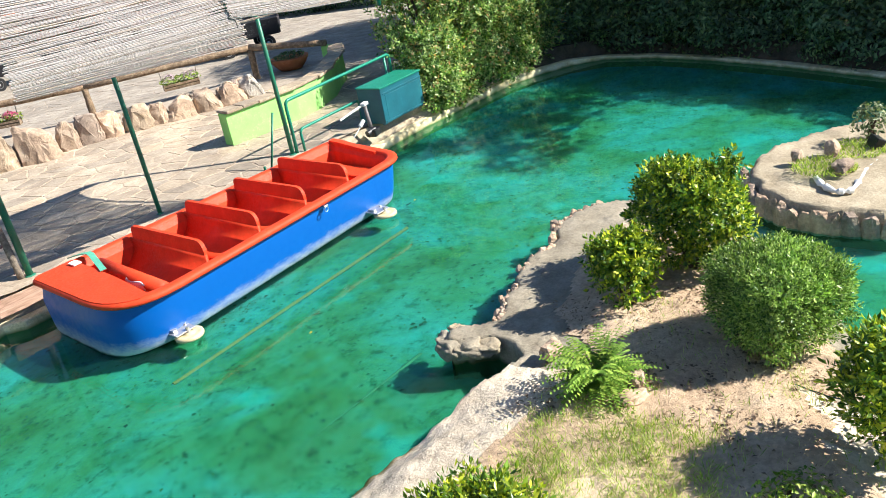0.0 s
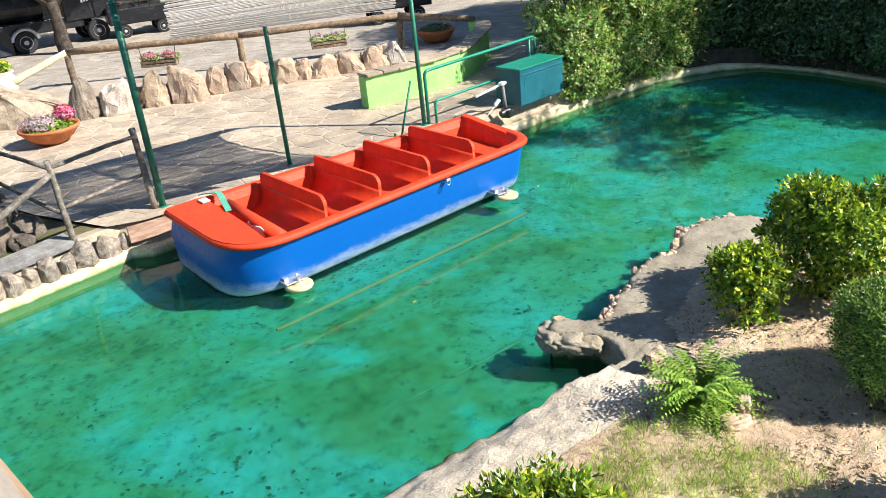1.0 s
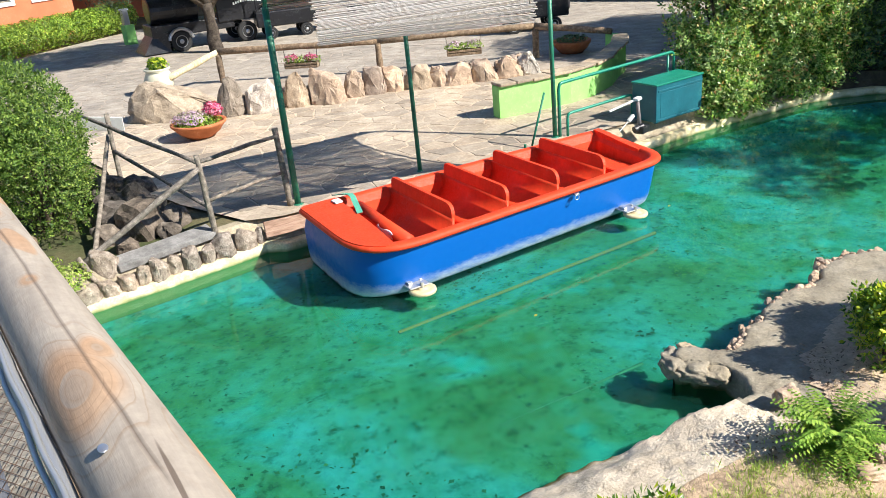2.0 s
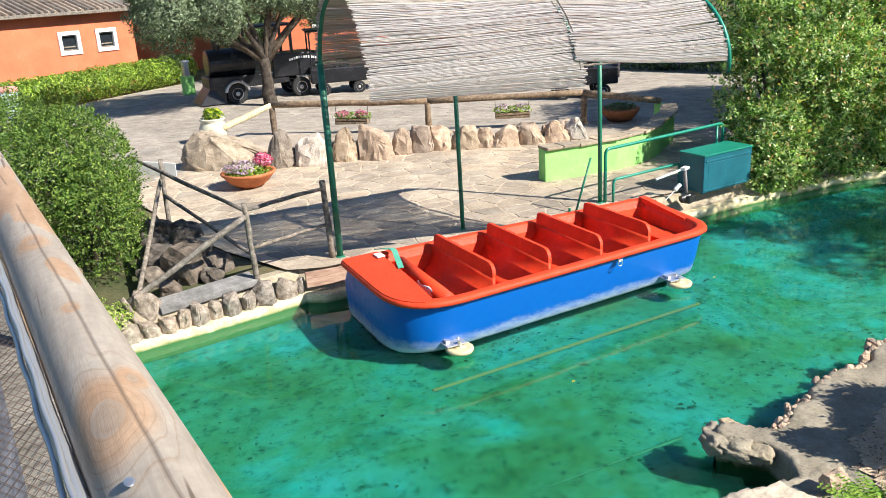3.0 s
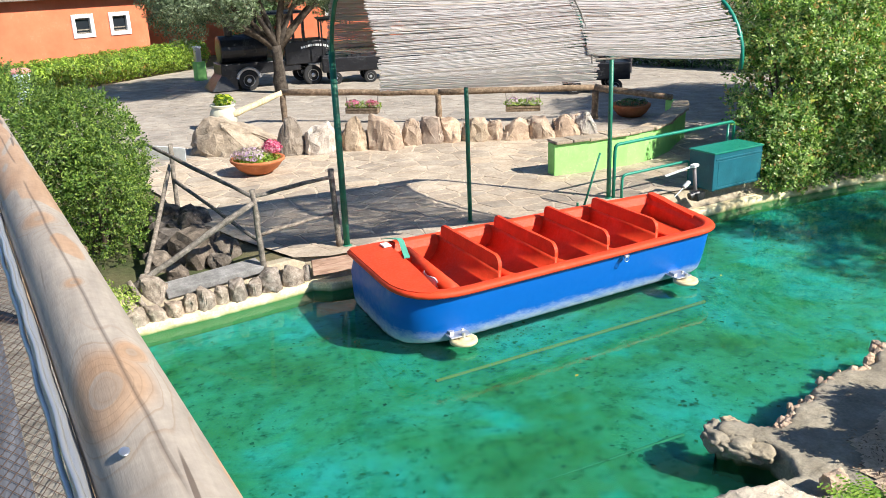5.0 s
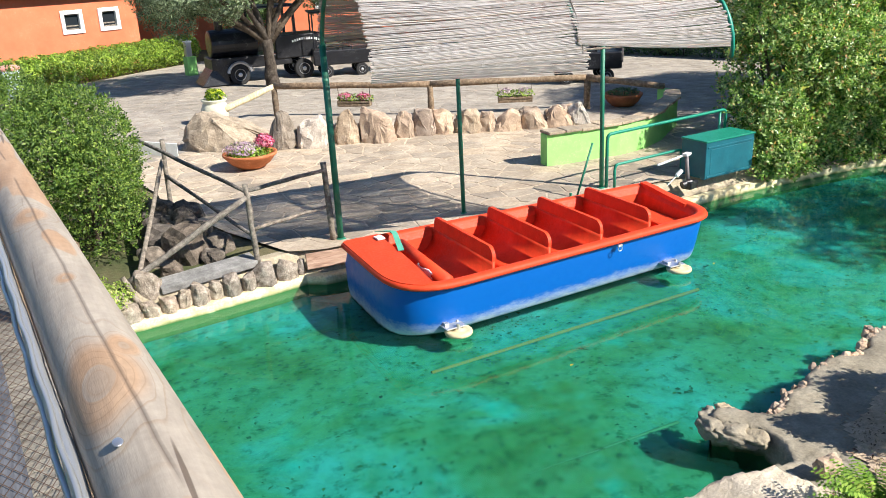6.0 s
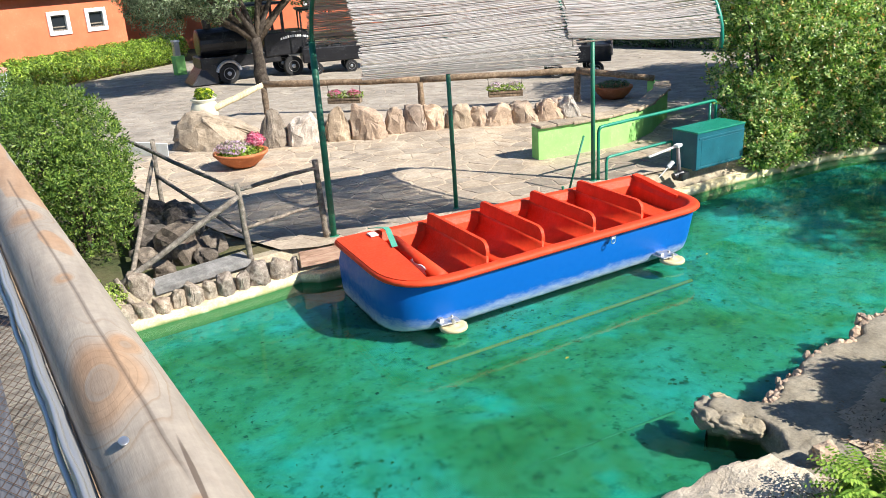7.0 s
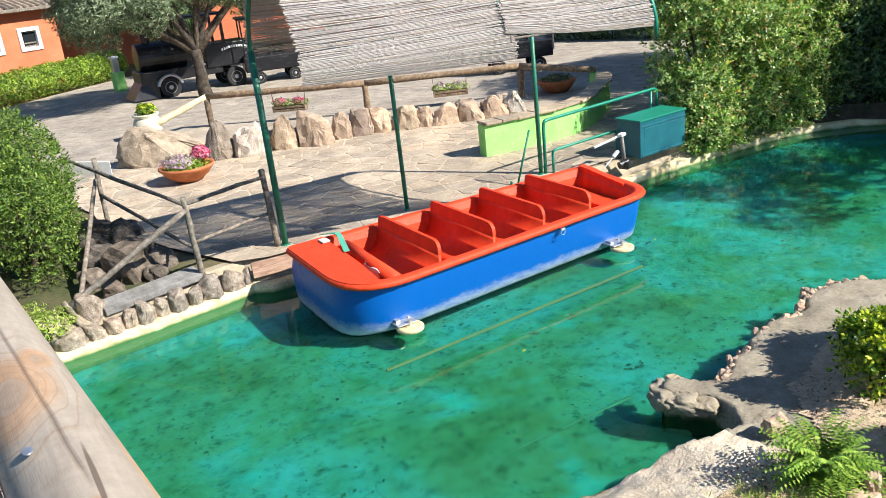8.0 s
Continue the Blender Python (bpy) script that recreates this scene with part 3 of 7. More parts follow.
# the planted island, which runs back under the bridge
ISLAND = [(-6.2, -5.15), (-3.2, -4.88), (-1.92, -4.86), (-1.51, -4.86), (-1.03, -4.88), (-0.55, -4.99), (-0.29, -5.06), (-0.02, -5.13), (0.15, -5.13), (0.26, -5.02), (0.27, -4.84), (0.14, -4.70), (0.03, -4.52), (0.09, -4.37), (0.26, -4.31),
          (0.43, -4.36), (0.53, -4.57), (0.69, -4.62), (0.95, -4.45), (1.20, -4.43), (1.55, -4.27), (1.90, -4.25), (2.18, -4.29), (2.58, -4.05), (2.90, -4.13), (3.20, -4.26), (3.42, -4.50), (3.5, -5.0), (3.3, -5.6), (2.95, -6.2), (2.3, -6.8), (1.73, -7.3), (1.15, -7.75), (0.3, -8.5),
          (-0.6, -9.4), (-1.2, -10.8), (-2.5, -11.6), (-6.5, -11.6), (-7.2, -8.0)]


def island_height(px, py, poly, top, band, wob=0.05):
    d = outline_distance(px, py, poly) + wob * smooth_noise(px, py, 3.1) + 0.6 * wob * smooth_noise(px, py, 9.0, 4.0)
    u = np.clip((d + 0.03) / 0.12, 0, 1)
    z = -0.5 + (0.5 + top) * (u * u * (3 - 2 * u))
    if poly is ISLAND:           # the open shore is a trowelled ramp down to the water
        w = np.clip((-0.25 - px - 0.35 * (py + 5.3)) / 0.5, 0, 1)
        r = np.clip((d + 0.02) / 0.62, 0, 1)
        z = z * (1 - w) + w * np.where(d < -0.02, -0.5 + np.clip((d + 0.14) / 0.12, 0, 1) * 0.49, -0.01 + (top + 0.01) * (1 - (1 - r) ** 1.7))
    z += np.clip((d - band) / 0.5, 0, 1) * 0.07
    return d, z


gx, gy = np.arange(-3.6, 4.2, 0.035), np.arange(-9.6, -3.8, 0.035)
PX, PY = np.meshgrid(gx, gy, indexing="ij")
D, Z = island_height(PX, PY, ISLAND, 0.27, 0.45)
Z += np.where(D > 0.03, 0.020 * smooth_noise(PX, PY, 4.0, 2.0) + 0.014 * smooth_noise(PX, PY, 11.0, 1.0) + 0.006 * smooth_noise(PX, PY, 31.0, 6.0), 0)
# the kerb is wider on the open shore, narrow on the far channel
BAND = np.where(PX < 0.05, 0.80, 0.66) - np.clip((-5.2 - PY) * 0.25 * (PX > 0.6), 0, 0.4) + 0.10 * smooth_noise(PX, PY, 1.7, 5.0) + 0.05 * smooth_noise(PX, PY, 6.0, 3.0)
soil = D > BAND
cell = soil[:-1, :-1] & soil[1:, 1:]
edge = ((D > -0.12) & (D < BAND + 0.16))[:-1, :-1]
_side = (PX + 0.35 * (PY + 5.3))[:-1, :-1]
pale = (_side < 0.02) & edge
ZS = Z + 0.012
_m = Mat("sandy_soil", 0.95, spec=0.15)
_p = _m.place()
_c = _m.ramp(_m.noise(1.3, 6, 0.6, _p), [(0.3, (0.42, 0.29, 0.185)), (0.5, (0.58, 0.43, 0.29)), (0.68, (0.68, 0.53, 0.38))])
_c = _m.mix(0.55, _c, _m.ramp(_m.noise(22, 5, 0.7, _p), [(0.3, 0.45), (0.62, 1.2)]), "MULTIPLY")
_c = _m.mix(_m.ramp(_m.voronoi(38, _p), [(0.05, 0.7), (0.16, 0.0)]), _c, (0.16, 0.10, 0.06))
_m.set("Base Color", _c)
_m.bump(_m.math("ADD", _m.noise(60, 4, 0.7, _p), _m.noise(9, 3, 0.6, _p)), 0.7, 0.03)
M_SOIL = _m.m
solid("island_soil", grid_sheet(gx, gy, ZS, cell), M_SOIL, "sandy brown soil of the planted island with twigs and leaf litter", "soil", kind="structure", smooth=True)
def undercut(bm, x0, x1):
    """Draws the foot of the shore back under its rim, along a stretch in x."""
    co = np.array([v.co for v in bm.verts])
    e = 0.01
    d = outline_distance(co[:, 0], co[:, 1], ISLAND)
    nx = (outline_distance(co[:, 0] + e, co[:, 1], ISLAND) - d) / e
    ny = (outline_distance(co[:, 0], co[:, 1] + e, ISLAND) - d) / e
    w = np.clip((co[:, 0] - x0) / 0.15, 0, 1) * np.clip((x1 - co[:, 0]) / 0.3, 0, 1)
    k = np.clip((0.21 - co[:, 2]) / 0.2, 0, 1) * 0.08 * w * (d < 0.12)
    for v, a, b in zip(bm.verts, nx * k, ny * k):
        v.co.x += a
        v.co.y += b
    return bm


solid("island_kerb", undercut(grid_sheet(gx, gy, Z, edge & (_side > -0.08)), -0.2, 1.2), M_CEMENT, "rough grey cement shore of the island with embedded stones", "kerb", kind="structure", smooth=True)
solid("island_kerb_pale", grid_sheet(gx, gy, Z + 0.003, pale), M_PALECEM, "pale trowelled cement kerb along the island shore", "kerb", kind="structure", smooth=True)
# rest of the land, under and behind the bridge
bx, by = np.arange(-7.6, -3.4, 0.12), np.arange(-12.2, -4.8, 0.12)
QX, QY = np.meshgrid(bx, by, indexing="ij")
QD, QZ = island_height(QX, QY, ISLAND, 0.27, 0.45)
solid("island_bank", grid_sheet(bx, by, QZ - 0.006, (QD > -0.15)[:-1, :-1]), M_SOIL, "bare sandy bank under the bridge", "soil", kind="structure", smooth=True)
cx_, cy_ = np.arange(-3.72, 4.2, 0.12), np.arange(-12.2, -9.3, 0.12)
QX, QY = np.meshgrid(cx_, cy_, indexing="ij")
QD, QZ = island_height(QX, QY, ISLAND, 0.27, 0.45)
solid("island_bank", grid_sheet(cx_, cy_, QZ - 0.014, (QD > -0.15)[:-1, :-1]), M_SOIL, "bare sandy bank behind the bridge", "soil", kind="structure", smooth=True)

# the small rock island
ISLET = [(4.58, -5.46), (4.0, -5.78), (3.72, -6.2), (3.66, -6.6), (3.70, -7.15), (4.3, -7.8), (5.6, -8.1), (7.0, -7.7), (7.2, -6.9), (6.5, -6.12), (5.95, -5.75), (5.47, -5.5), (4.95, -5.38)]
ix, iy = np.arange(3.6, 7.9, 0.05), np.arange(-8.5, -4.9, 0.05)
IX, IY = np.meshgrid(ix, iy, indexing="ij")
ID, IZ = island_height(IX, IY, ISLET, 0.25, 0.5, 0.07)
IZ += np.where(ID > 0.05, 0.02 * smooth_noise(IX, IY, 4.0, 7.0), 0)
solid("islet_rock", grid_sheet(ix, iy, IZ, (ID > -0.13)[:-1, :-1]), M_CEMENT, "low grey rock and cement islet in the pond", "islet", kind="structure", smooth=True)
_ri = random.Random(8)
for i in range(17):
    u = i / 16 * 4.999
    a, b = Vector(ISLET[int(u)]), Vector(ISLET[int(u) + 1])
    q = a.lerp(b, u % 1)
    w = _ri.uniform(0.16, 0.26)
    bm = bmesh.new()
    crag(bm, w * 5, 0.14 * 4, _ri.uniform(0.19, 0.25) * 4, i + 400, 0.25)
    bm.transform(Matrix.Scale(0.25, 4))
    ob = solid("islet_stone", bm, M_ROCK, "pinkish stone set in the face of the islet", "stone", "stones in the islet face")
    d = b - a
    ob.matrix_world = pose(q.x + 0.03, q.y, 0.0, 0, 0, math.degrees(math.atan2(d.y, d.x)))


# ---- paving of the landing ----
PAVED = [(-1.62, 1.02), (-1.2, 0.84), (1.0, 0.78), (6.3, 0.82), (6.7, 2.6), (9.6, 3.6), (16, 5), (24, 14), (16, 25), (2.6, 24.6), (-0.4, 22.5), (-3.0, 20.5), (-8, 16.7), (-8, 12), (-3.0, 7.2), (-2.45, 4.4), (-2.1, 2.3)]
bm = bmesh.new()
bm.faces.new([bm.verts.new((x, y, GROUND + 0.0355)) for x, y in PAVED])
bmesh.ops.triangulate(bm, faces=bm.faces)
drive = solid("pavement", bm, M_DRIVEMORTAR, "grey-brown worn stone paving of the drive", "pavement", kind="structure")
TERRACE = [(-1.62, 1.02), (-1.2, 0.84), (1.0, 0.78), (6.3, 0.82), (6.7, 2.6), (7.9, 4.5), (6.2, 5.5), (4.0, 6.2), (0.9, 7.0), (-0.9, 8.2), (-2.5, 7.6), (-2.6, 4.4), (-2.1, 2.3)]
bm = bmesh.new()
bm.faces.new([bm.verts.new((x, y, GROUND + 0.0385)) for x, y in TERRACE])
bmesh.ops.triangulate(bm, faces=bm.faces)
pavement = solid("pavement", bm, M_MORTAR, "sunlit crazy paving of pale irregular flagstones in mortar", "pavement", kind="structure")


# ---- the boat ----
BOAT = [(-1.18, 0.25, 0.10), (-1.25, -1.70, 0.76), (3.24, -1.45, 0.40), (3.48, 0.20, 0.20)]


def hull_loop(inset, z, n=8, steep=0.0):
    """One level of the hull; steep keeps the bow face from leaning in like the sides."""
    return [(p.x - steep * inset * min(1.0, max(0.0, (0.3 - p.x) / 1.2)), p.y, z) for p in rounded(BOAT, n, inset)]


_m = Mat("blue_gelcoat", 0.4, spec=0.25)
_p = _m.place()
_z = _m.axis(2, _p)
_fade = _m.math("ADD", _m.ramp(_m.math("ADD", _z, _m.math("MULTIPLY", _m.math("SUBTRACT", _m.noise(7, 9, 0.8, _m.place((1, 1, 2.2))), 0.5), 0.30)), [(0.03, 1.0), (0.10, 0.5), (0.18, 0.0)]), 0.0)
_scuff = _m.ramp(_m.noise(14, 8, 0.8, _m.place((1, 1, 1.6))), [(0.64, 0.0), (0.70, 0.7)])
_c = _m.mix(_m.math("MULTIPLY", _fade, 0.75), (0.0, 0.105, 0.43), (0.50, 0.56, 0.58))
_c = _m.mix(_m.math("MULTIPLY", _scuff, 0.6), _c, (0.10, 0.30, 0.60))
_m.set("Base Color", _c)
_m.set("Roughness", _m.ramp(_m.noise(14, 3), [(0.3, 0.32), (0.7, 0.55)]))
M_BLUE = _m.m
add_algae(M_BLUE, 0.0, 0.03, (0.015, 0.04, 0.045))


def build_boat():
    boat = thing("pleasure_boat", "blue and red fibreglass ride boat with seats, moored at the quay", "boat", (0, 0, 0))
    bm = bmesh.new()
    skin(bm, [hull_loop(i, z, 8, 0.95 if z < 0.45 else 0.0) for i, z in ((0.75, -0.10), (0.60, -0.05), (0.40, -0.035), (0.24, -0.012), (0.17, 0.018), (0.14, 0.055), (0.12, 0.115), (0.095, 0.24), (0.07, 0.40), (0.05, 0.54), (0.05, 0.60), (0.09, 0.60), (0.12, 0.5))], False, True)
    part("hull", bm, M_BLUE, boat, "blue hull, chalky white near the waterline", smooth=True)
    bm = bmesh.new()
    skin(bm, [hull_loop(i, z) for i, z in ((0.06, 0.575), (0.0, 0.578), (-0.016, 0.595), (-0.014, 0.62), (0.0, 0.64), (0.03, 0.648), (0.085, 0.648), (0.115, 0.635), (0.125, 0.60))])
    part("gunwale", bm, M_RED, boat, "red rounded rim", smooth=True)
    bm = bmesh.new()
    skin(bm, [hull_loop(i, z) for i, z in ((0.13, 0.61), (0.17, 0.55), (0.22, 0.30), (0.30, 0.16), (0.42, 0.15))], True)
    part("liner", bm, M_RED, boat, "red inner shell", smooth=False)
    # bow plate
    bm = bmesh.new()
    lp = [p for p in rounded(BOAT, 8, 0.012) if p.x < -0.84]
    lp.sort(key=lambda p: -p.y)
    top = [bm.verts.new((p.x, p.y, 0.6525)) for p in lp]
    cut = [bm.verts.new((-0.84 + 0.0175 * k + 0.03 * math.sin(math.pi * k / 8), lp[-1].y + (lp[0].y - lp[-1].y) * k / 8, 0.6525)) for k in range(9)]
    f = bm.faces.new(top + cut)
    r = bmesh.ops.extrude_face_region(bm, geom=[f])
    for v in r["geom"]:
        if isinstance(v, bmesh.types.BMVert):
            v.co.z -= 0.035
    part("bow_deck", bm, M_RED, boat, "flat red bow plate")
    # seats: a back and a curved bench, facing the bow
    for i in range(4):
        x = 0.03 + 0.768 * i
        y0, y1 = -1.36 + 0.035 * i, 0.055
        bm = bmesh.new()
        prof = [(y0, 0.35), (y0, 0.665)] + [(y0 + 0.13 - 0.13 * math.cos(a), 0.665 + 0.13 * math.sin(a)) for a in np.linspace(0.2, 1.57, 6)] + \
               [(y1 - 0.06 + 0.06 * math.sin(a), 0.735 + 0.06 * math.cos(a)) for a in np.linspace(0, 1.57, 5)] + [(y1, 0.35)]
        front = [bm.verts.new((x - 0.02 - (0.82 - z) * 0.10, y, z)) for y, z in prof]
        back = [bm.verts.new((x + 0.022 - (0.82 - z) * 0.10, y, z)) for y, z in prof]
        bm.faces.new(front)
        bm.faces.new(back[::-1])
        for a in range(len(prof)):
            b = (a + 1) % len(prof)
            bm.faces.new((front[a], back[a], back[b], front[b]))
        bmesh.ops.bevel(bm, geom=[e for e in bm.edges if e.calc_length() > 0.04 and abs(e.verts[0].co.x - e.verts[1].co.x) < 0.04 and len(e.link_faces) == 2 and e.calc_face_angle(0) > 1.2], offset=0.010, segments=2, affect="EDGES")
        part("seat_back", bm, M_RED, boat, "", smooth=False)
        bm = bmesh.new()
        bp = [(x - 0.01, 0.64)] + [(x - 0.045 - 0.28 * (1 - math.cos(a)), 0.64 - 0.285 * math.sin(a)) for a in np.linspace(0.0, 1.5, 12)] + [(x - 0.38, 0.345), (x - 0.405, 0.31), (x - 0.41, 0.17), (x - 0.03, 0.17)]
        rings = [[bm.verts.new((a, y, b)) for a, b in bp] for y in (y0 - 0.01, y1 + 0.075)]
        n = len(bp)
        for a in range(n):
            bm.faces.new((rings[0][a], rings[0][(a + 1) % n], rings[1][(a + 1) % n], rings[1][a]))
        bm.faces.new(rings[0])
        bm.faces.new(rings[1][::-1])
        part("bench", bm, M_RED, boat, "", smooth=True)
    # stern bench and bulkhead
    bm = bmesh.new()
    box(bm, (2.94, -0.55, 0.30), (0.34, 1.2, 0.28), 0.0, 0.03)
    part("bench", bm, M_RED, boat)
    bm = bmesh.new()
    st = [(3.27, -0.95, 0.64), (3.34, -0.50, 0.655), (3.40, -0.12, 0.675), (3.43, 0.11, 0.68)]
    inner = [bm.verts.new((x - 0.10, y, z)) for x, y, z in st]
    outer = [bm.verts.new((x, y, z)) for x, y, z in st]
    low_i = [bm.verts.new((x - 0.10, y, 0.42)) for x, y, z in st]
    low_o = [bm.verts.new((x, y, 0.60)) for x, y, z in st]
    for k in range(3):
        for a, b in ((inner, outer), (outer, low_o), (low_o, low_i), (low_i, inner)):
            bm.faces.new((a[k], a[k + 1], b[k + 1], b[k]))
    for k in (0, 3):
        bm.faces.new((inner[k], outer[k], low_o[k], low_i[k]))
    part("transom", bm, M_RED, boat, "red transom rising to the quay side")
    # bow roll and strap
    bm = bmesh.new()
    rod(bm, (-0.57, -1.36, 0.52), (-0.50, 0.0, 0.53), 0.085, 0.085, 16)
    roll = part("foot_roll", bm, M_RED, boat, "red padded roll in the bow", smooth=True)
    bm = bmesh.new()
    skin(bm, [[(-0.57 + 0.0515 * (y + 1.36) - 0.088 * math.cos(a), y + 0.02 * math.sin(9 * a), 0.523 + 0.088 * math.sin(a)) for a in np.linspace(-0.7, 0.45 + 0.2 * math.sin(y * 17), 7)] for y in np.linspace(-1.12, -0.72, 8)])
    part("worn_patch", bm, M_WHITE, roll, "white patch where the red paint is worn off", smooth=True)
    bm = bmesh.new()
    st = [(-0.66, 0.33, 0.655), (-0.61, 0.20, 0.69), (-0.57, 0.06, 0.715), (-0.565, 0.00, 0.705), (-0.64, -0.25, 0.685), (-0.715, -0.50, 0.67)]
    rg = [[bm.verts.new((x + k * 0.034, y - k * 0.006, z + e)) for k, e in ((-1, 0), (1, 0), (1, -0.010), (-1, -0.010))] for x, y, z in st]
    for a, b in zip(rg, rg[1:]):
        for k in range(4):
            bm.faces.new((a[k], a[(k + 1) % 4], b[(k + 1) % 4], b[k]))
    bm.faces.new(rg[0])
    bm.faces.new(rg[-1][::-1])
    part("strap", bm, paint("pale_green_paint", (0.10, 0.42, 0.29), 0.5, (0.4, 0.5, 0.42), 0.5, 14), boat, "flat pale green strap over the bow edge")
    bm = bmesh.new()
    box(bm, (-0.75, 0.05, 0.668), (0.10, 0.14, 0.02), 0.2, 0.006)
    part("cleat_plate", bm, M_WHITE, boat, "scuffed white plate")
    bm = bmesh.new()
    rock(bm, (-0.42, -1.05, 0.27), (0.12, 0.17, 0.06), 5, 2, 0.35)
    part("rag", bm, M_WHITE, boat, "crumpled white cloth on the boat floor")
    # guide wheels on brackets
    for x, y in ((-0.62, -1.66), (2.53, -1.58)):
        bm = bmesh.new()
        box(bm, (x - 0.03, y + 0.10, 0.125), (0.24, 0.22, 0.016), 0, 0.004)
        box(bm, (x - 0.10, y + 0.12, 0.145), (0.05, 0.10, 0.035), 0, 0.004)
        rod(bm, (x, y, 0.05), (x, y, 0.17), 0.022)
        for k in (-0.07, 0.05):
            rod(bm, (x + k, y + 0.12, 0.13), (x + k, y + 0.12, 0.155), 0.016, None, 6)
        part("wheel_bracket", bm, M_WIRE, boat, "scuffed steel bracket")
        bm = bmesh.new()
        lathe(bm, [(0.03, -0.028), (0.12, -0.028), (0.148, -0.018), (0.152, 0.0), (0.148, 0.018), (0.12, 0.026), (0.095, 0.016), (0.05, 0.016), (0.045, 0.03), (0.02, 0.03)], (x, y, 0.075), 28)
        part("guide_wheel", bm, M_YWHEEL, boat, "worn cream nylon guide wheel", smooth=True)
    # mooring eye on the side
    bm = bmesh.new()
    box(bm, (1.62, -1.545, 0.555), (0.07, 0.03, 0.03), 3, 0.006)
    pipe(bm, [(1.60 + 0.03 * math.cos(a), -1.575, 0.53 + 0.03 * math.sin(a)) for a in np.linspace(0, 6.28, 13)], 0.006, 6)
    part("mooring_eye", bm, M_STEEL, boat, "steel mooring eye")
    return boat


build_boat()

# submerged guide rails
for a, b, w, z, lab in (((-1.10, -1.95), (2.62, -1.83), 0.042, -0.136, "ochre guide pipe under the water beside the boat"), ((-2.55, -3.86), (0.36, -3.93), 0.09, -0.186, "faint guide pipe deep in the green water")):
    bm = bmesh.new()
    rod(bm, (*a, z - 0.015), (*b, z), w * 0.5, None, 8)
    solid("guide_pipe", bm, paint("ochre_pipe", (0.36, 0.18, 0.04), 0.7, (0.10, 0.20, 0.10), 1.6, 7) if w < 0.06 else paint("algae_pipe", (0.085, 0.19, 0.10), 0.8, (0.06, 0.19, 0.10), 1.6, 5), lab, "pipe", "guide pipes in the pond")


# ---- reed canopy ----
_m = Mat("dry_reed", 0.75, spec=0.25)
_i = _m.island()
_c = _m.ramp(_i, [(0.0, (0.42, 0.40, 0.375)), (0.25, (0.56, 0.54, 0.515)), (0.85, (0.68, 0.66, 0.63)), (1.0, (0.64, 0.54, 0.39))])
_m.set("Base Color", _m.mix(0.4, _c, _m.ramp(_m.noise(3, 5, 0.6, _m.place((1.5, 12, 12))), [(0.3, 0.55), (0.65, 1.2)]), "MULTIPLY"))
_tl = _m.node("BsdfTranslucent", Color=(0.62, 0.36, 0.17, 1))
_mx = _m.t.nodes.new("ShaderNodeMixShader")
_mx.inputs[0].default_value = 0.36
_m.link(_m.b.outputs[0], _mx.inputs[1])
_m.link(_tl.outputs[0], _mx.inputs[2])
_m.link(_mx.outputs[0], _m.t.nodes["Material Output"].inputs[0])
M_REED = _m.m


def canopy_point(x, u, lift=0.0):
    """Where the roof sheet lies: u 0 at the poles, 1 at the free edge, which runs out further over the water to +x."""
    s = (x + 0.87) / 4.12
    y0, y1 = 1.15, -0.51 - 0.97 * s
    cy, hw = (y0 + y1) / 2, (y0 - y1) / 2
    a = math.pi * (0.02 + u)
    h = math.sin(a)
    if u > 0.5:                  # the front of the arch falls straighter at the narrow end
        h = math.copysign(abs(h) ** (1.5 - 0.5 * s), h)
    sag = -0.05 * math.sin(math.pi * (s - 0.55) / 0.45) if s > 0.55 else -0.025 * math.sin(math.pi * s / 0.55)
    return cy + hw * math.cos(a), 2.71 + (1.06 - 0.13 * s) * h + sag * max(0.0, math.sin(math.pi * u)) + lift


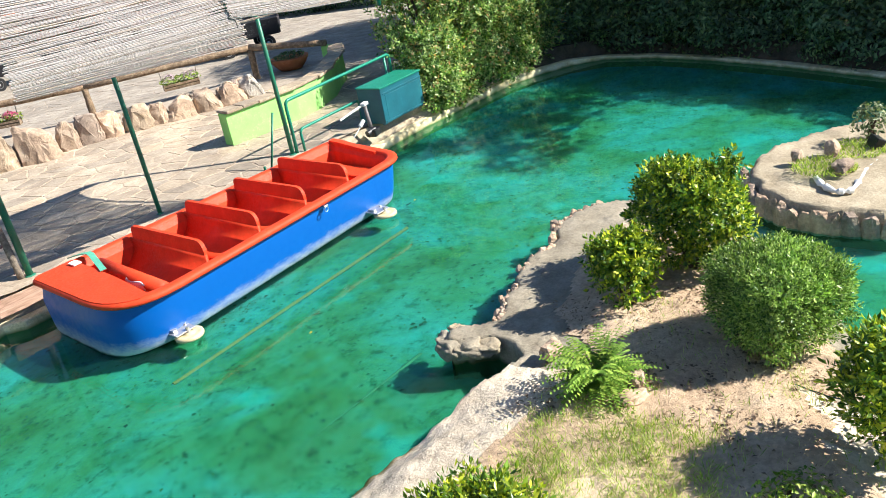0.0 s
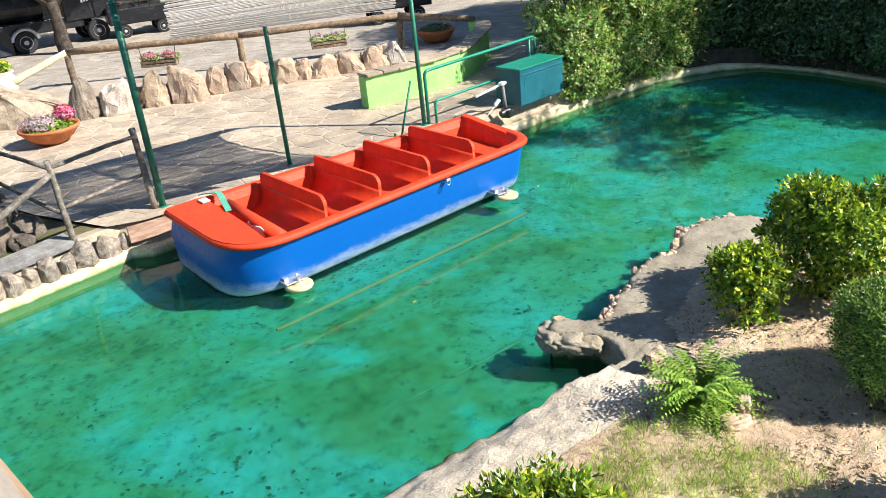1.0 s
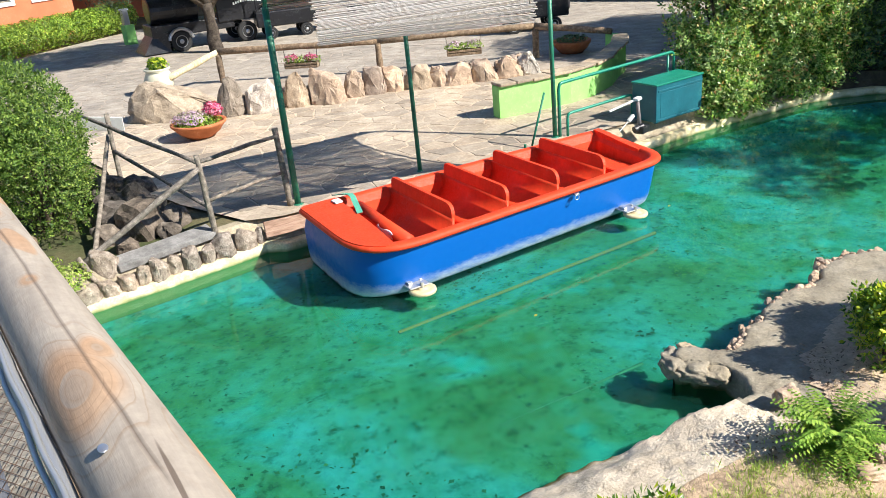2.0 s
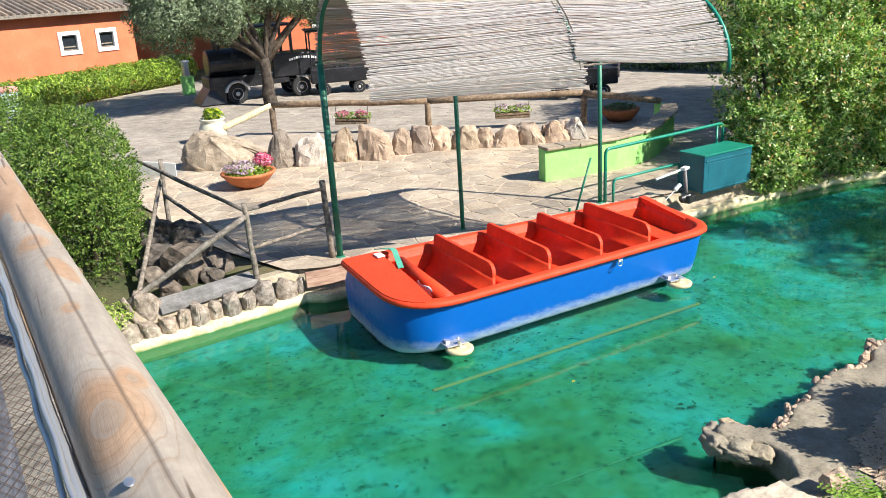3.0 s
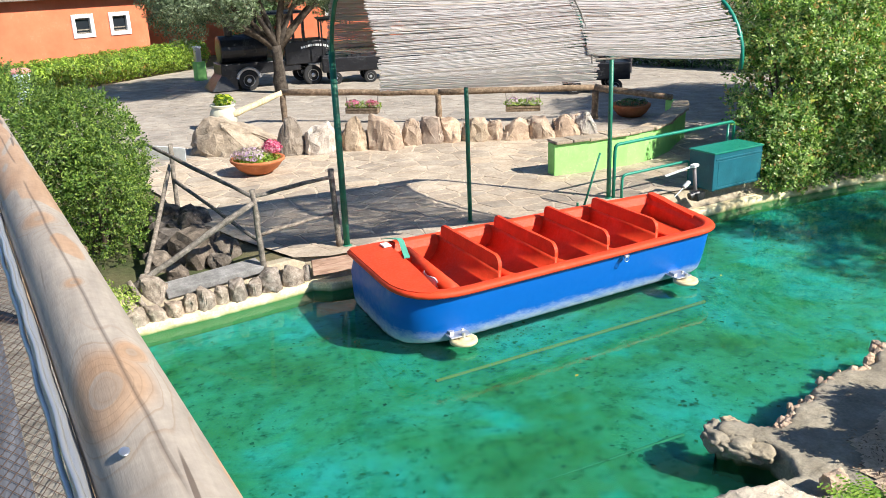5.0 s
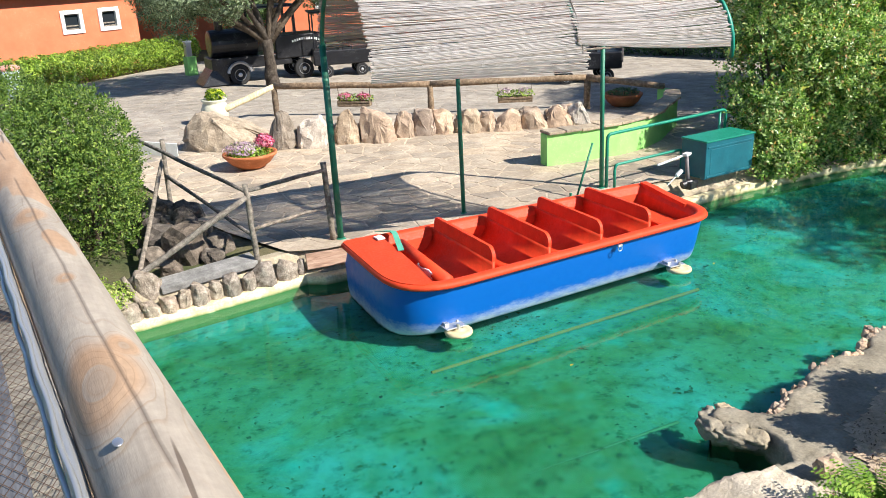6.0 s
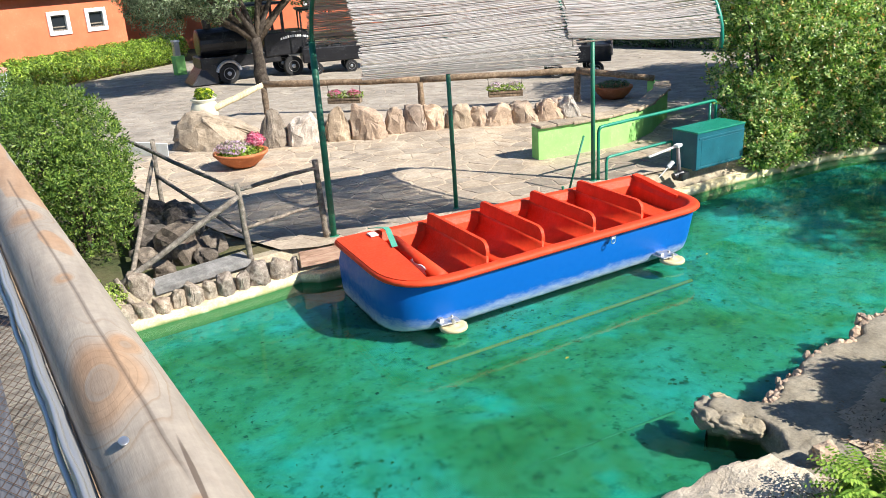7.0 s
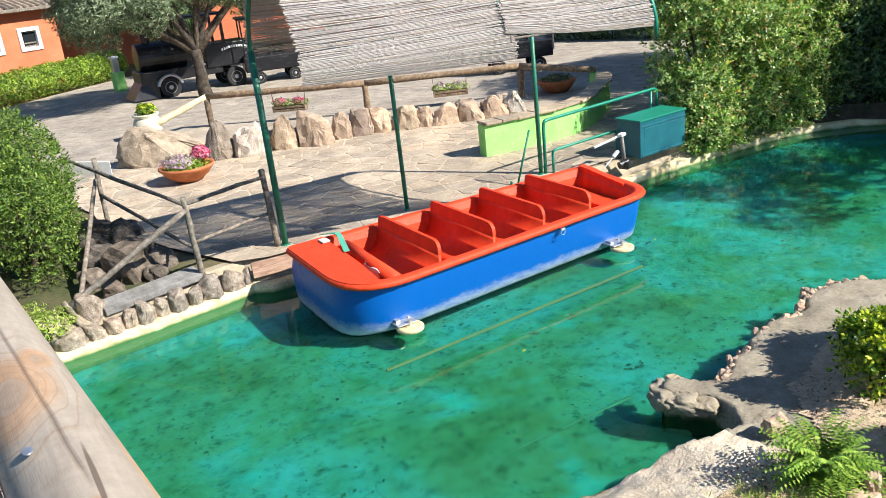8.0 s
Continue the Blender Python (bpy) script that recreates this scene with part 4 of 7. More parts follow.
def build_canopy():
    can = thing("reed_canopy", "arched reed-mat canopy on green steel poles over the boat landing", "canopy", (0, 0, 0))
    rnd = random.Random(3)
    for pid, (xa, xb, u0, u1, nn) in enumerate(((-0.91, 1.46, 0.02, 1.06, 352), (1.38, 3.27, 0.02, 1.0, 332))):
        bm = bmesh.new()
        for k in range(nn):
            u = u0 + (u1 - u0) * (k + rnd.uniform(-0.35, 0.35)) / nn
            r = rnd.uniform(0.004, 0.0085)
            x0, x1 = xa + rnd.uniform(-0.03, 0.02), xb + rnd.uniform(-0.03, 0.05) - (0.11 * max(0.0, math.sin(math.pi * (u - 0.5) / 0.5)) if pid and u > 0.5 else 0.0)
            du = rnd.uniform(-0.006, 0.006)
            pts = []
            for j in range(9):
                x = x0 + (x1 - x0) * j / 8
                y, z = canopy_point(x, u + du * (j / 8 - 0.5) + rnd.uniform(-0.0015, 0.0015), 0.012 if pid else 0.0)
                if pid and u > 0.8:
                    z += 0.15 * (u - 0.8) / 0.2 * math.exp(-max(0.0, x - 1.4) * 1.0)
                pts.append((x, y, z + rnd.uniform(-0.003, 0.003)))
            pipe(bm, pts, r, 4)
        part("reed_mat", bm, M_REED, can, "sun-bleached grey reed mat")["kind"] = "stuff"
    # ribs
    for x, ua, ub in ((-0.87, -0.03, 0.62), (1.40, 0.0, 0.88), (3.26, 0.0, 1.02)):
        bm = bmesh.new()
        pts = []
        for j in range(25):
            y, z = canopy_point(x, ua + (ub - ua) * j / 24, -0.03)
            pts.append((x, y, z))
        pipe(bm, pts, 0.026, 10)
        part("rib", bm, M_GREEN_POLE if x < 3 else M_GREEN_PIPE, can, "green steel rib", smooth=True)
    for u in (0.05, 0.5, 0.93):
        bm = bmesh.new()
        pts = []
        for j in range(14):
            x = -0.87 + 4.1 * j / 13
            y, z = canopy_point(x, u, -0.032)
            pts.append((x, y, z))
        pipe(bm, pts, 0.013, 6)
        part("purlin", bm, M_GREYWOOD, can)
    # seam binding
    bm = bmesh.new()
    pts = [(1.42, *canopy_point(1.42, j / 30 * 0.98, 0.024)) for j in range(31)]
    pipe(bm, pts, 0.009, 5)
    part("binding", bm, M_GREYWOOD, can, "dark tied seam between the two reed mats")
    for x, y, zb, zt, r in ((-0.87, 1.10, 0.36, 2.88, 0.042), (1.01, 1.14, 0.36, 2.85, 0.03), (3.38, 1.05, 0.36, 2.85, 0.034)):
        bm = bmesh.new()
        rod(bm, (x, y, zb), (x, y + 0.045, zt), r, r, 14)
        lathe(bm, [(r + 0.03, 0), (r + 0.03, 0.02), (r, 0.035)], (x, y, zb), 14)
        part("pole", bm, M_GREEN_POLE, can, "dark green steel pole", smooth=True)
    return can


build_canopy()

# wooden post bound to the first pole
bm = bmesh.new()
rod(bm, (-0.96, 1.13, 0.36), (-1.00, 1.15, 1.42), 0.042, 0.038, 10, 0.004)
solid("fence_post", bm, M_GREYWOOD, "grey weathered round post beside the green pole", "fence post", "rustic fence", smooth=True)


# ---- rustic fence by the landing ----
def build_fence():
    f = thing("rustic_fence", "rustic fence of grey weathered poles with crossed braces", "fence", (0, 0, 0), "rustic fence")
    A, B, C = (-2.05, 0.88), (-2.52, 4.1), (-3.55, 0.75)
    zf = 0.36
    posts = [((*A, 0.30), (A[0] - 0.03, A[1] + 0.04, 1.36), 0.045), ((*B, 0.30), (B[0] + 0.02, B[1], 1.42), 0.045), ((C[0] + 0.05, C[1] - 0.05, 0.2), (C[0] - 0.08, C[1] + 0.02, 0.55), 0.04)]
    for a, b, r in posts:
        bm = bmesh.new()
        rod(bm, a, b, r * 0.85, r * 0.75, 10, 0.008)
        part("post", bm, M_GREYWOOD, f, smooth=True)
    rails = [((A[0] - 0.04, A[1] + 0.03, 1.28), (-1.05, 1.05, 1.34), 0.034), ((A[0] - 0.02, A[1] + 0.03, 0.78), (-1.05, 1.06, 0.86), 0.03),
             ((B[0] - 0.35, B[1] + 0.6, 1.42), (A[0], A[1] + 0.1, 1.24), 0.036), ((B[0], B[1], 0.86), (A[0], A[1], 0.70), 0.036)]
    for a, b, r in rails:
        bm = bmesh.new()
        rod(bm, a, b, r * 0.8, r * 0.7, 9, 0.010)
        part("rail", bm, M_GREYWOOD, f, smooth=True)
    for a, b, r in (((-3.62, 0.86, 0.42), (-2.10, 0.84, 1.22), 0.05), ((-3.48, 0.92, 0.35), (-2.62, 3.55, 1.22), 0.042)):
        bm = bmesh.new()
        rod(bm, a, b, r * 0.8, r * 0.7, 9, 0.008)
        part("brace", bm, M_GREYWOOD, f, smooth=True)


build_fence()
bm = bmesh.new()
box(bm, None, (0.62, 0.02, 0.22), bevel=0.004, m=pose(-2.55, 4.35, 1.24, 12, 6, -28))
solid("sign_board", bm, M_WHITE, "blank white board fixed to the back of the fence rail", "sign")


# ---- lime wall, teal box, green rails ----
WALL = [(3.46, 2.62), (4.1, 2.55), (4.95, 2.54), (5.6, 2.65), (6.3, 2.98), (6.85, 3.40), (7.42, 3.80), (7.85, 4.25), (8.1, 4.52)]


def wall_strip(bm, o0, o1, z0, z1, a=0.0):
    pts = [Vector(p) for p in WALL]
    L = [[], [], [], []]
    for i, p in enumerate(pts):
        d = (pts[min(i + 1, len(pts) - 1)] - pts[max(i - 1, 0)]).normalized()
        n = Vector((-d.y, d.x))
        q = p + (-d if i == 0 else d if i == len(pts) - 1 else Vector((0, 0))) * a
        for k, (o, z) in enumerate(((o0, z0), (o1, z0), (o1, z1), (o0, z1))):
            L[k].append(bm.verts.new((*(q + n * o), z)))
    for i in range(len(pts) - 1):
        for k in range(4):
            bm.faces.new((L[k][i], L[k][i + 1], L[(k + 1) % 4][i + 1], L[(k + 1) % 4][i]))
    bm.faces.new([l[0] for l in L])
    bm.faces.new([l[-1] for l in L][::-1])


def build_lime_wall():
    w = thing("garden_wall", "low curved lime green rendered wall with a stone coping", "wall", (0, 0, 0))
    bm = bmesh.new()
    wall_strip(bm, 0.0, 0.24, 0.33, 0.92)
    part("render", bm, M_LIME, w, "lime green painted render")
    rnd = random.Random(5)
    pts = [Vector(p) for p in WALL]
    s = 0.0
    segs = []
    for a, b in zip(pts, pts[1:]):
        k = max(1, round((b - a).length / 0.36))
        for j in range(k):
            segs.append((a + (b - a) * j / k, a + (b - a) * (j + 1) / k))
    for a, b in segs:
        d = (b - a)
        bm = bmesh.new()
        c = (a + b) / 2 + Vector((-d.y, d.x)).normalized() * 0.115
        box(bm, (c.x, c.y, 0.945 + rnd.uniform(-0.006, 0.01)), (d.length - 0.012, 0.33 + rnd.uniform(-0.03, 0.03), 0.05), math.degrees(math.atan2(d.y, d.x)) + rnd.uniform(-2, 2), 0.012)
        part("coping_stone", bm, M_CAP, w)
    return w


build_lime_wall()
bm = bmesh.new()
box(bm, (8.10, 4.95, 0.63), (0.2, 0.2, 0.58), 10, 0.01)
solid("wall_pier", bm, M_LIME, "short lime green pier at the end of the log rail", "pier")


def build_teal_box():
    c = thing("equipment_box", "teal painted metal equipment box beside the pond", "equipment box", (5.10, 0.50, 0.36), rz=4)
    bm = bmesh.new()
    box(bm, (0.40, 0.25, 0.30), (1.10, 0.50, 0.58), 0, 0.008)
    part("body", bm, M_TEAL, c)
    bm = bmesh.new()
    box(bm, (0.40, 0.25, 0.60), (1.13, 0.53, 0.025), 0, 0.006)
    part("lid", bm, M_GREEN_PIPE, c, "lighter green lid")
    bm = bmesh.new()
    box(bm, (0.42, 0.002, 0.27), (0.94, 0.012, 0.40), 0, 0.004)
    part("door", bm, M_TEAL, c)
    for x in (-0.10, 0.90):
        bm = bmesh.new()
        box(bm, (x, 0.06, 0.01), (0.06, 0.06, 0.04))
        part("foot", bm, M_TEAL, c)
    bm = bmesh.new()
    for z in (0.50, 0.04):
        box(bm, (0.42, -0.002, z), (1.06, 0.012, 0.03), 0, 0.003)
    part("frame", bm, M_TEAL, c)


build_teal_box()


def build_handrails():
    h = thing("queue_rail", "green painted tube rails beside the boat landing", "railing", (0, 0, 0))
    bm = bmesh.new()
    pipe(bm, bend([(3.45, 1.02, 0.36), (3.45, 1.02, 1.20), (6.15, 1.30, 1.22), (6.15, 1.30, 0.80)], 0.09), 0.026, 10)
    part("rail", bm, M_GREEN_PIPE, h, smooth=True)
    bm = bmesh.new()
    pipe(bm, bend([(3.55, 0.95, 0.36), (3.55, 0.95, 0.73), (4.95, 1.02, 0.76), (4.95, 1.02, 0.36)], 0.08), 0.022, 10)
    part("rail", bm, M_GREEN_PIPE, h, smooth=True)
    bm = bmesh.new()
    pipe(bm, bend([(6.02, 1.30, 1.20), (6.02, 1.30, 0.36)], 0.08), 0.022, 10)
    part("post", bm, M_GREEN_PIPE, h, smooth=True)


build_handrails()


def build_pump():
    p = thing("motor_stand", "black and steel motor stand with white lever arms on the quay", "machine", (4.62, 0.50, 0.30))
    bm = bmesh.new()
    rod(bm, (0, 0, 0.02), (-0.02, 0.04, 0.50), 0.032, 0.028)
    part("post", bm, M_IRON, p, smooth=True)
    bm = bmesh.new()
    box(bm, (0.02, -0.02, 0.05), (0.24, 0.16, 0.12), 20, 0.02)
    rod(bm, (-0.14, -0.02, 0.06), (0.02, -0.04, 0.09), 0.055, None, 14)
    part("motor", bm, M_BLACK, p, "black motor housing")
    bm = bmesh.new()
    box(bm, (-0.02, 0.04, 0.52), (0.15, 0.09, 0.05), 20, 0.015)
    rod(bm, (-0.02, 0.04, 0.52), (-0.50, 0.14, 0.40), 0.018)
    part("lever", bm, M_WHITE, p, "white lever arm")
    bm = bmesh.new()
    rod(bm, (-0.46, -0.05, 0.12), (-0.30, -0.06, 0.24), 0.008)
    box(bm, None, (0.13, 0.05, 0.05), bevel=0.01, m=pose(-0.25, -0.06, 0.28, 0, -35, 0))
    part("hand_grip", bm, M_WHITE, p, "white hand grip on a cable")


build_pump()


def build_stick():
    s = thing("lever_stick", "thin green lever standing at the quay edge", "lever", (2.72, 0.80, 0.36))
    bm = bmesh.new()
    rod(bm, (0, 0, 0.0), (0.33, 0.06, 0.80), 0.016)
    part("rod", bm, M_GREEN_POLE, s, smooth=True)
    bm = bmesh.new()
    box(bm, (0.02, 0, 0.02), (0.30, 0.05, 0.04), 8, 0.008)
    rod(bm, (-0.1, 0, 0.03), (-0.1, 0, 0.12), 0.018)
    part("foot", bm, M_GREEN_POLE, s)


build_stick()


# ---- boulders ----
rnd = random.Random(11)
STONES = [(-0.58, 7.80, 1.75, 0.60), (0.20, 7.02, 0.60, 0.78), (0.74, 6.74, 0.62, 0.58), (1.40, 6.62, 0.44, 0.66), (1.96, 6.40, 0.66, 0.66), (2.54, 6.42, 0.42, 0.56), (2.97, 6.36, 0.48, 0.52), (3.38, 6.22, 0.44, 0.48),
          (3.84, 6.02, 0.54, 0.47), (4.20, 5.84, 0.36, 0.44), (4.58, 5.66, 0.56, 0.44), (5.07, 5.48, 0.52, 0.44), (5.56, 5.30, 0.50, 0.40), (6.06, 5.24, 0.46, 0.48)]
for i, (x, y, w, h) in enumerate(STONES):
    bm = bmesh.new()
    if i == 0:
        crag(bm, w * 1.28, 1.15, h * 1.38, 31, 0.62)
    else:
        crag(bm, w * 1.30, min(w, 0.75) * 0.9, h * 1.10, i + 3 + 40 * (i == 1), 0.72 if i == 1 else 0.2 if i == 2 else rnd.uniform(0.22, 0.45))
    for v in bm.verts:          # layered and chipped
        v.co += noise.noise_vector(v.co * 6.0 + Vector((i, 0, 0))) * 0.025 + Vector((0, 0, 0.010 * math.sin(v.co.z * 38 + v.co.x * 9)))
    ob = solid("boulder", bm, M_GREYROCK if i in (0, 1, 3, 8) else M_PALEROCK if i in (2, 13) else M_ROCK, "upright pale brown boulder edging the flower bed" if i else "large flat sandy-brown boulder at the end of the row", "boulder", "boulders of the bed edge", smooth=True)
    ob.data.set_sharp_from_angle(angle=0.32)
    ob.matrix_world = pose(x, y, 0.36, rnd.uniform(-4, 4), rnd.uniform(-9, 9), -22 if i == 0 else rnd.uniform(-35, -10))
for i in range(58):
    k = rnd.uniform(1, 13)
    a, b = STONES[int(k)], STONES[min(int(k) + 1, 13)]
    u = k % 1
    bm = bmesh.new()
    s = rnd.uniform(0.08, 0.19)
    rock(bm, (0, 0, 0), (s, s * 0.8, s * 0.75), i + 60, 3, 0.4)
    ob = solid("stone", bm, M_ROCK if i % 3 else M_GREYROCK, "small stone wedged between the boulders", "stone", "filler stones of the bed edge")
    ob.matrix_world = pose(a[0] + (b[0] - a[0]) * u, a[1] + (b[1] - a[1]) * u + 0.16, 0.36 + rnd.choice((0.06, 0.20, 0.30)), 0, 0, rnd.uniform(0, 360))
# bed behind the row
bm = bmesh.new()
_f = [(x, y + 0.15) for x, y, _, _ in STONES]
_bk = [(7.7, 4.7), (7.15, 6.5), (4.0, 8.3), (1.0, 10.7), (-0.4, 10.2)]
bm.faces.new([bm.verts.new((x, y, 0.40)) for x, y in _f + _bk])
bmesh.ops.triangulate(bm, faces=bm.faces)
_r = bmesh.ops.extrude_face_region(bm, geom=bm.faces[:])
for v in _r["geom"]:
    if isinstance(v, bmesh.types.BMVert):
        v.co.z -= 0.06
solid("flower_bed", bm, M_DRIVEMORTAR, "pale gravel bed behind the boulders", "bed", kind="structure")

# dark rocks under the fence and the stones on the quay
for i, (x, y, s) in enumerate(((-2.78, 1.62, 0.36), (-3.0, 2.1, 0.32), (-2.55, 2.15, 0.28), (-2.65, 2.75, 0.30), (-2.95, 2.9, 0.28), (-2.45, 3.3, 0.27), (-2.8, 3.5, 0.3), (-3.2, 1.6, 0.2), (-2.35, 1.65, 0.22), (-3.05, 1.15, 0.15), (-2.5, 1.3, 0.15))):
    bm = bmesh.new()
    rock(bm, (0, 0, 0), (s, s * 0.9, s * 0.85), i + 20, 3, 0.3)
    ob = solid("boulder", bm, M_DROCK, "dark lichen-stained boulder under the fence", "boulder", "dark boulders under the fence")
    ob.matrix_world = pose(x, y, 0.34 + s * 0.35, 0, 0, rnd.uniform(0, 360))
QUAY = ((-3.65, 0.54, 0.35, 0.20), (-3.40, 0.56, 0.20, 0.16), (-3.20, 0.58, 0.19, 0.17), (-3.04, 0.60, 0.165, 0.23), (-2.85, 0.62, 0.23, 0.25), (-2.65, 0.65, 0.165, 0.24), (-2.45, 0.67, 0.215, 0.27), (-2.24, 0.70, 0.165, 0.22),
        (-2.02, 0.74, 0.265, 0.28), (-1.72, 0.80, 0.28, 0.23), (-1.53, 0.82, 0.10, 0.21), (-3.36, 0.84, 0.30, 0.34))
for i, (x, y, s, h) in enumerate(QUAY):
    bm = bmesh.new()
    crag(bm, s * 4.9, min(s * 4.6, 1.0), h * 4.1, i + 90, 0.10)
    bm.transform(Matrix.Scale(0.25, 4))
    for v in bm.verts:
        v.co += noise.noise_vector(v.co * 30 + Vector((i, 0, 0))) * 0.010
    ob = solid("quay_stone", bm, M_QUAY, "rounded grey-brown stone set on the pond kerb", "stone", "stones along the quay", smooth=True)
    ob.matrix_world = pose(x, y, 0.115 + (0.1 if i == 11 else 0), rnd.uniform(-8, 8), rnd.uniform(-8, 8), rnd.uniform(-15, 15))
bm = bmesh.new()
box(bm, None, (1.20, 0.30, 0.09), bevel=0.012, m=pose(-2.66, 0.93, 0.345, 5, -3, 6))
solid("stone_slab", bm, stone_mat("slate", (0.16, 0.16, 0.16), (0.26, 0.26, 0.26), (0.36, 0.36, 0.36), 6, 0.8, 0.4), "flat grey slate slab lying behind the quay stones", "slab")
bm = bmesh.new()
box(bm, None, (0.55, 0.045, 0.20), bevel=0.008, m=pose(-1.20, 0.735, 0.285, -14, 0, -6))
solid("landing_board", bm, wood_mat("brown_board", (0.22, 0.13, 0.09), (0.33, 0.21, 0.15), (0.40, 0.28, 0.21), 0), "brown board along the edge of the landing", "board")
# rough cement lumps on the rim of the island's tip
_rt = random.Random(14)
for u, w, h in ((10.6, 0.26, 0.07), (11.4, 0.28, 0.08), (12.3, 0.24, 0.08), (13.2, 0.20, 0.07), (14.4, 0.14, 0.05)):
    a, b = Vector(ISLAND[int(u)]), Vector(ISLAND[int(u) + 1])
    q = a.lerp(b, u % 1) + Vector((0.09, -0.04))
    bm = bmesh.new()
    rock(bm, (0, 0, 0), (w * 0.6, w * 0.42, h), int(u * 10), 4, 0.35)
    for v in bm.verts:
        v.co += noise.noise_vector(v.co * 22 + Vector((u, 0, 0))) * 0.012
    ob = solid("shore_lump", bm, M_CEMENT, "rough grey cement lump on the island's tip", "rock", "cement lumps of the island's tip", smooth=True)
    ob.matrix_world = pose(q.x, q.y, 0.185, 0, 0, math.degrees(math.atan2(b.y - a.y, b.x - a.x)) + _rt.uniform(-20, 20))
# stones set in the island shore
rr = random.Random(21)
for i in range(60):
    k = rr.choice((16, 16, 17, 17, 17, 18, 19, 20, 21, 22, 22, 23, 23, 23, 24, 24))
    a, b = ISLAND[k], ISLAND[k + 1]
    u = rr.random()
    s = rr.uniform(0.04, 0.10)
    bm = bmesh.new()
    crag(bm, s * 10.4, s * 8, s * 7.2, i + 200, rr.uniform(0.2, 0.5))
    bm.transform(Matrix.Scale(0.125, 4))
    ob = solid("shore_stone", bm, M_ROCK, "small pinkish stone set in the cement shore", "stone", "stones in the island shore")
    ob.matrix_world = pose(a[0] + (b[0] - a[0]) * u + rr.uniform(-0.02, 0.04), a[1] + (b[1] - a[1]) * u - rr.uniform(0.03, 0.13), 0.245 - s * 0.38, rr.uniform(-25, 25), rr.uniform(-25, 25), rr.uniform(0, 360))
for i, (x, y, s, h, t) in enumerate(((0.12, -6.30, 0.10, 0.11, 10), (-0.06, -6.34, 0.14, 0.06, -20), (0.25, -5.5, 0.12, 0.08, 0), (4.60, -6.52, 0.15, 0.09, 0), (5.08, -6.28, 0.13, 0.10, 30), (4.83, -5.98, 0.10, 0.07, 0))):
    bm = bmesh.new()
    rock(bm, (0, 0, 0), (s, s * 0.7, h), i + 300, 3, 0.25)
    ob = solid("rock", bm, M_ROCK, "pinkish brown rock half sunk in the soil", "rock", "loose rocks on the islands")
    ob.matrix_world = pose(x, y, 0.33 + h * 0.45, t, 0, t)


# ---- log rail, pots, baskets ----
def build_log_rail():
    f = thing("log_rail", "low rail of brown round logs on short posts round the bed", "fence", (0, 0, 0))
    P = [(1.1, 10.5), (4.05, 8.15), (7.22, 6.5), (8.0, 4.85)]
    for x, y in P[:3]:
        bm = bmesh.new()
        rod(bm, (x, y, 0.34), (x, y, 1.06), 0.075, 0.07, 12, 0.004)
        part("post", bm, M_LOGRAIL, f, smooth=True)
    runs = [((-0.25, 10.35, 0.70), (1.1, 10.5, 1.10))] + [((*a, 1.10), (*b, 1.10 if i < 2 else 1.0)) for i, (a, b) in enumerate(zip(P, P[1:]))]
    for i, (a, b) in enumerate(runs):
        bm = bmesh.new()
        rod(bm, a, b, 0.075, 0.068, 12, 0.008)
        part("rail", bm, M_LOGRAIL if i else wood_mat("pale_log", (0.4, 0.32, 0.18), (0.55, 0.46, 0.28), (0.66, 0.58, 0.4), 2), f, "" if i else "pale peeled sloping log", smooth=True)


build_log_rail()
bm = bmesh.new()
_hp = [(x + 0.05, y + 0.25, 0.66 + 0.03 * math.sin(x * 3)) for x, y, _, _ in STONES]
_hp = [(x, y + 0.25, max(0.41, z - 0.22)) for x, y, z in _hp]
pipe(bm, _hp, 0.012, 6)
solid("water_hose", bm, M_TYRE, "black irrigation hose lying along the bed", "hose")


def build_basket(x, y, rz, petals, label):
    b = thing("hanging_planter", label, "planter", (x, y, 0.62), "hanging planters", rz=rz)
    bm = bmesh.new()
    for s in (-1, 1):
        for z in (0.03, 0.10):
            box(bm, (0, s * 0.10, z), (0.78, 0.02, 0.05), 0, 0.006)
        box(bm, (s * 0.38, 0, 0.07), (0.02, 0.22, 0.14), 0, 0.006)
    box(bm, (0, 0, 0.01), (0.76, 0.2, 0.02))
    part("trough", bm, M_LOGRAIL, b)
    for s in (-1, 1):
        bm = bmesh.new()
        rod(bm, (s * 0.36, 0, 0.1), (s * 0.40, 0, 0.50), 0.008, None, 6)
        part("chain", bm, M_GREYWOOD, b)
    leaf_part("foliage", b, 700, [(0.25 * k, 0, 0.18, 0.2, 0.13, 0.10) for k in (-1, 0, 1)], 0.05, L_HEDGE, RNG)
    for k in (-1, 1):
        leaf_part("blossom", b, 210, [(0.22 * k, 0, 0.23, 0.17, 0.12, 0.09)], 0.05, petals, RNG)


build_basket(2.63, 9.28, -39, L_PINK, "wooden hanging trough of pink flowers under the log rail")
build_basket(5.75, 7.24, -28, L_LILAC, "wooden hanging trough of pale lilac flowers under the log rail")


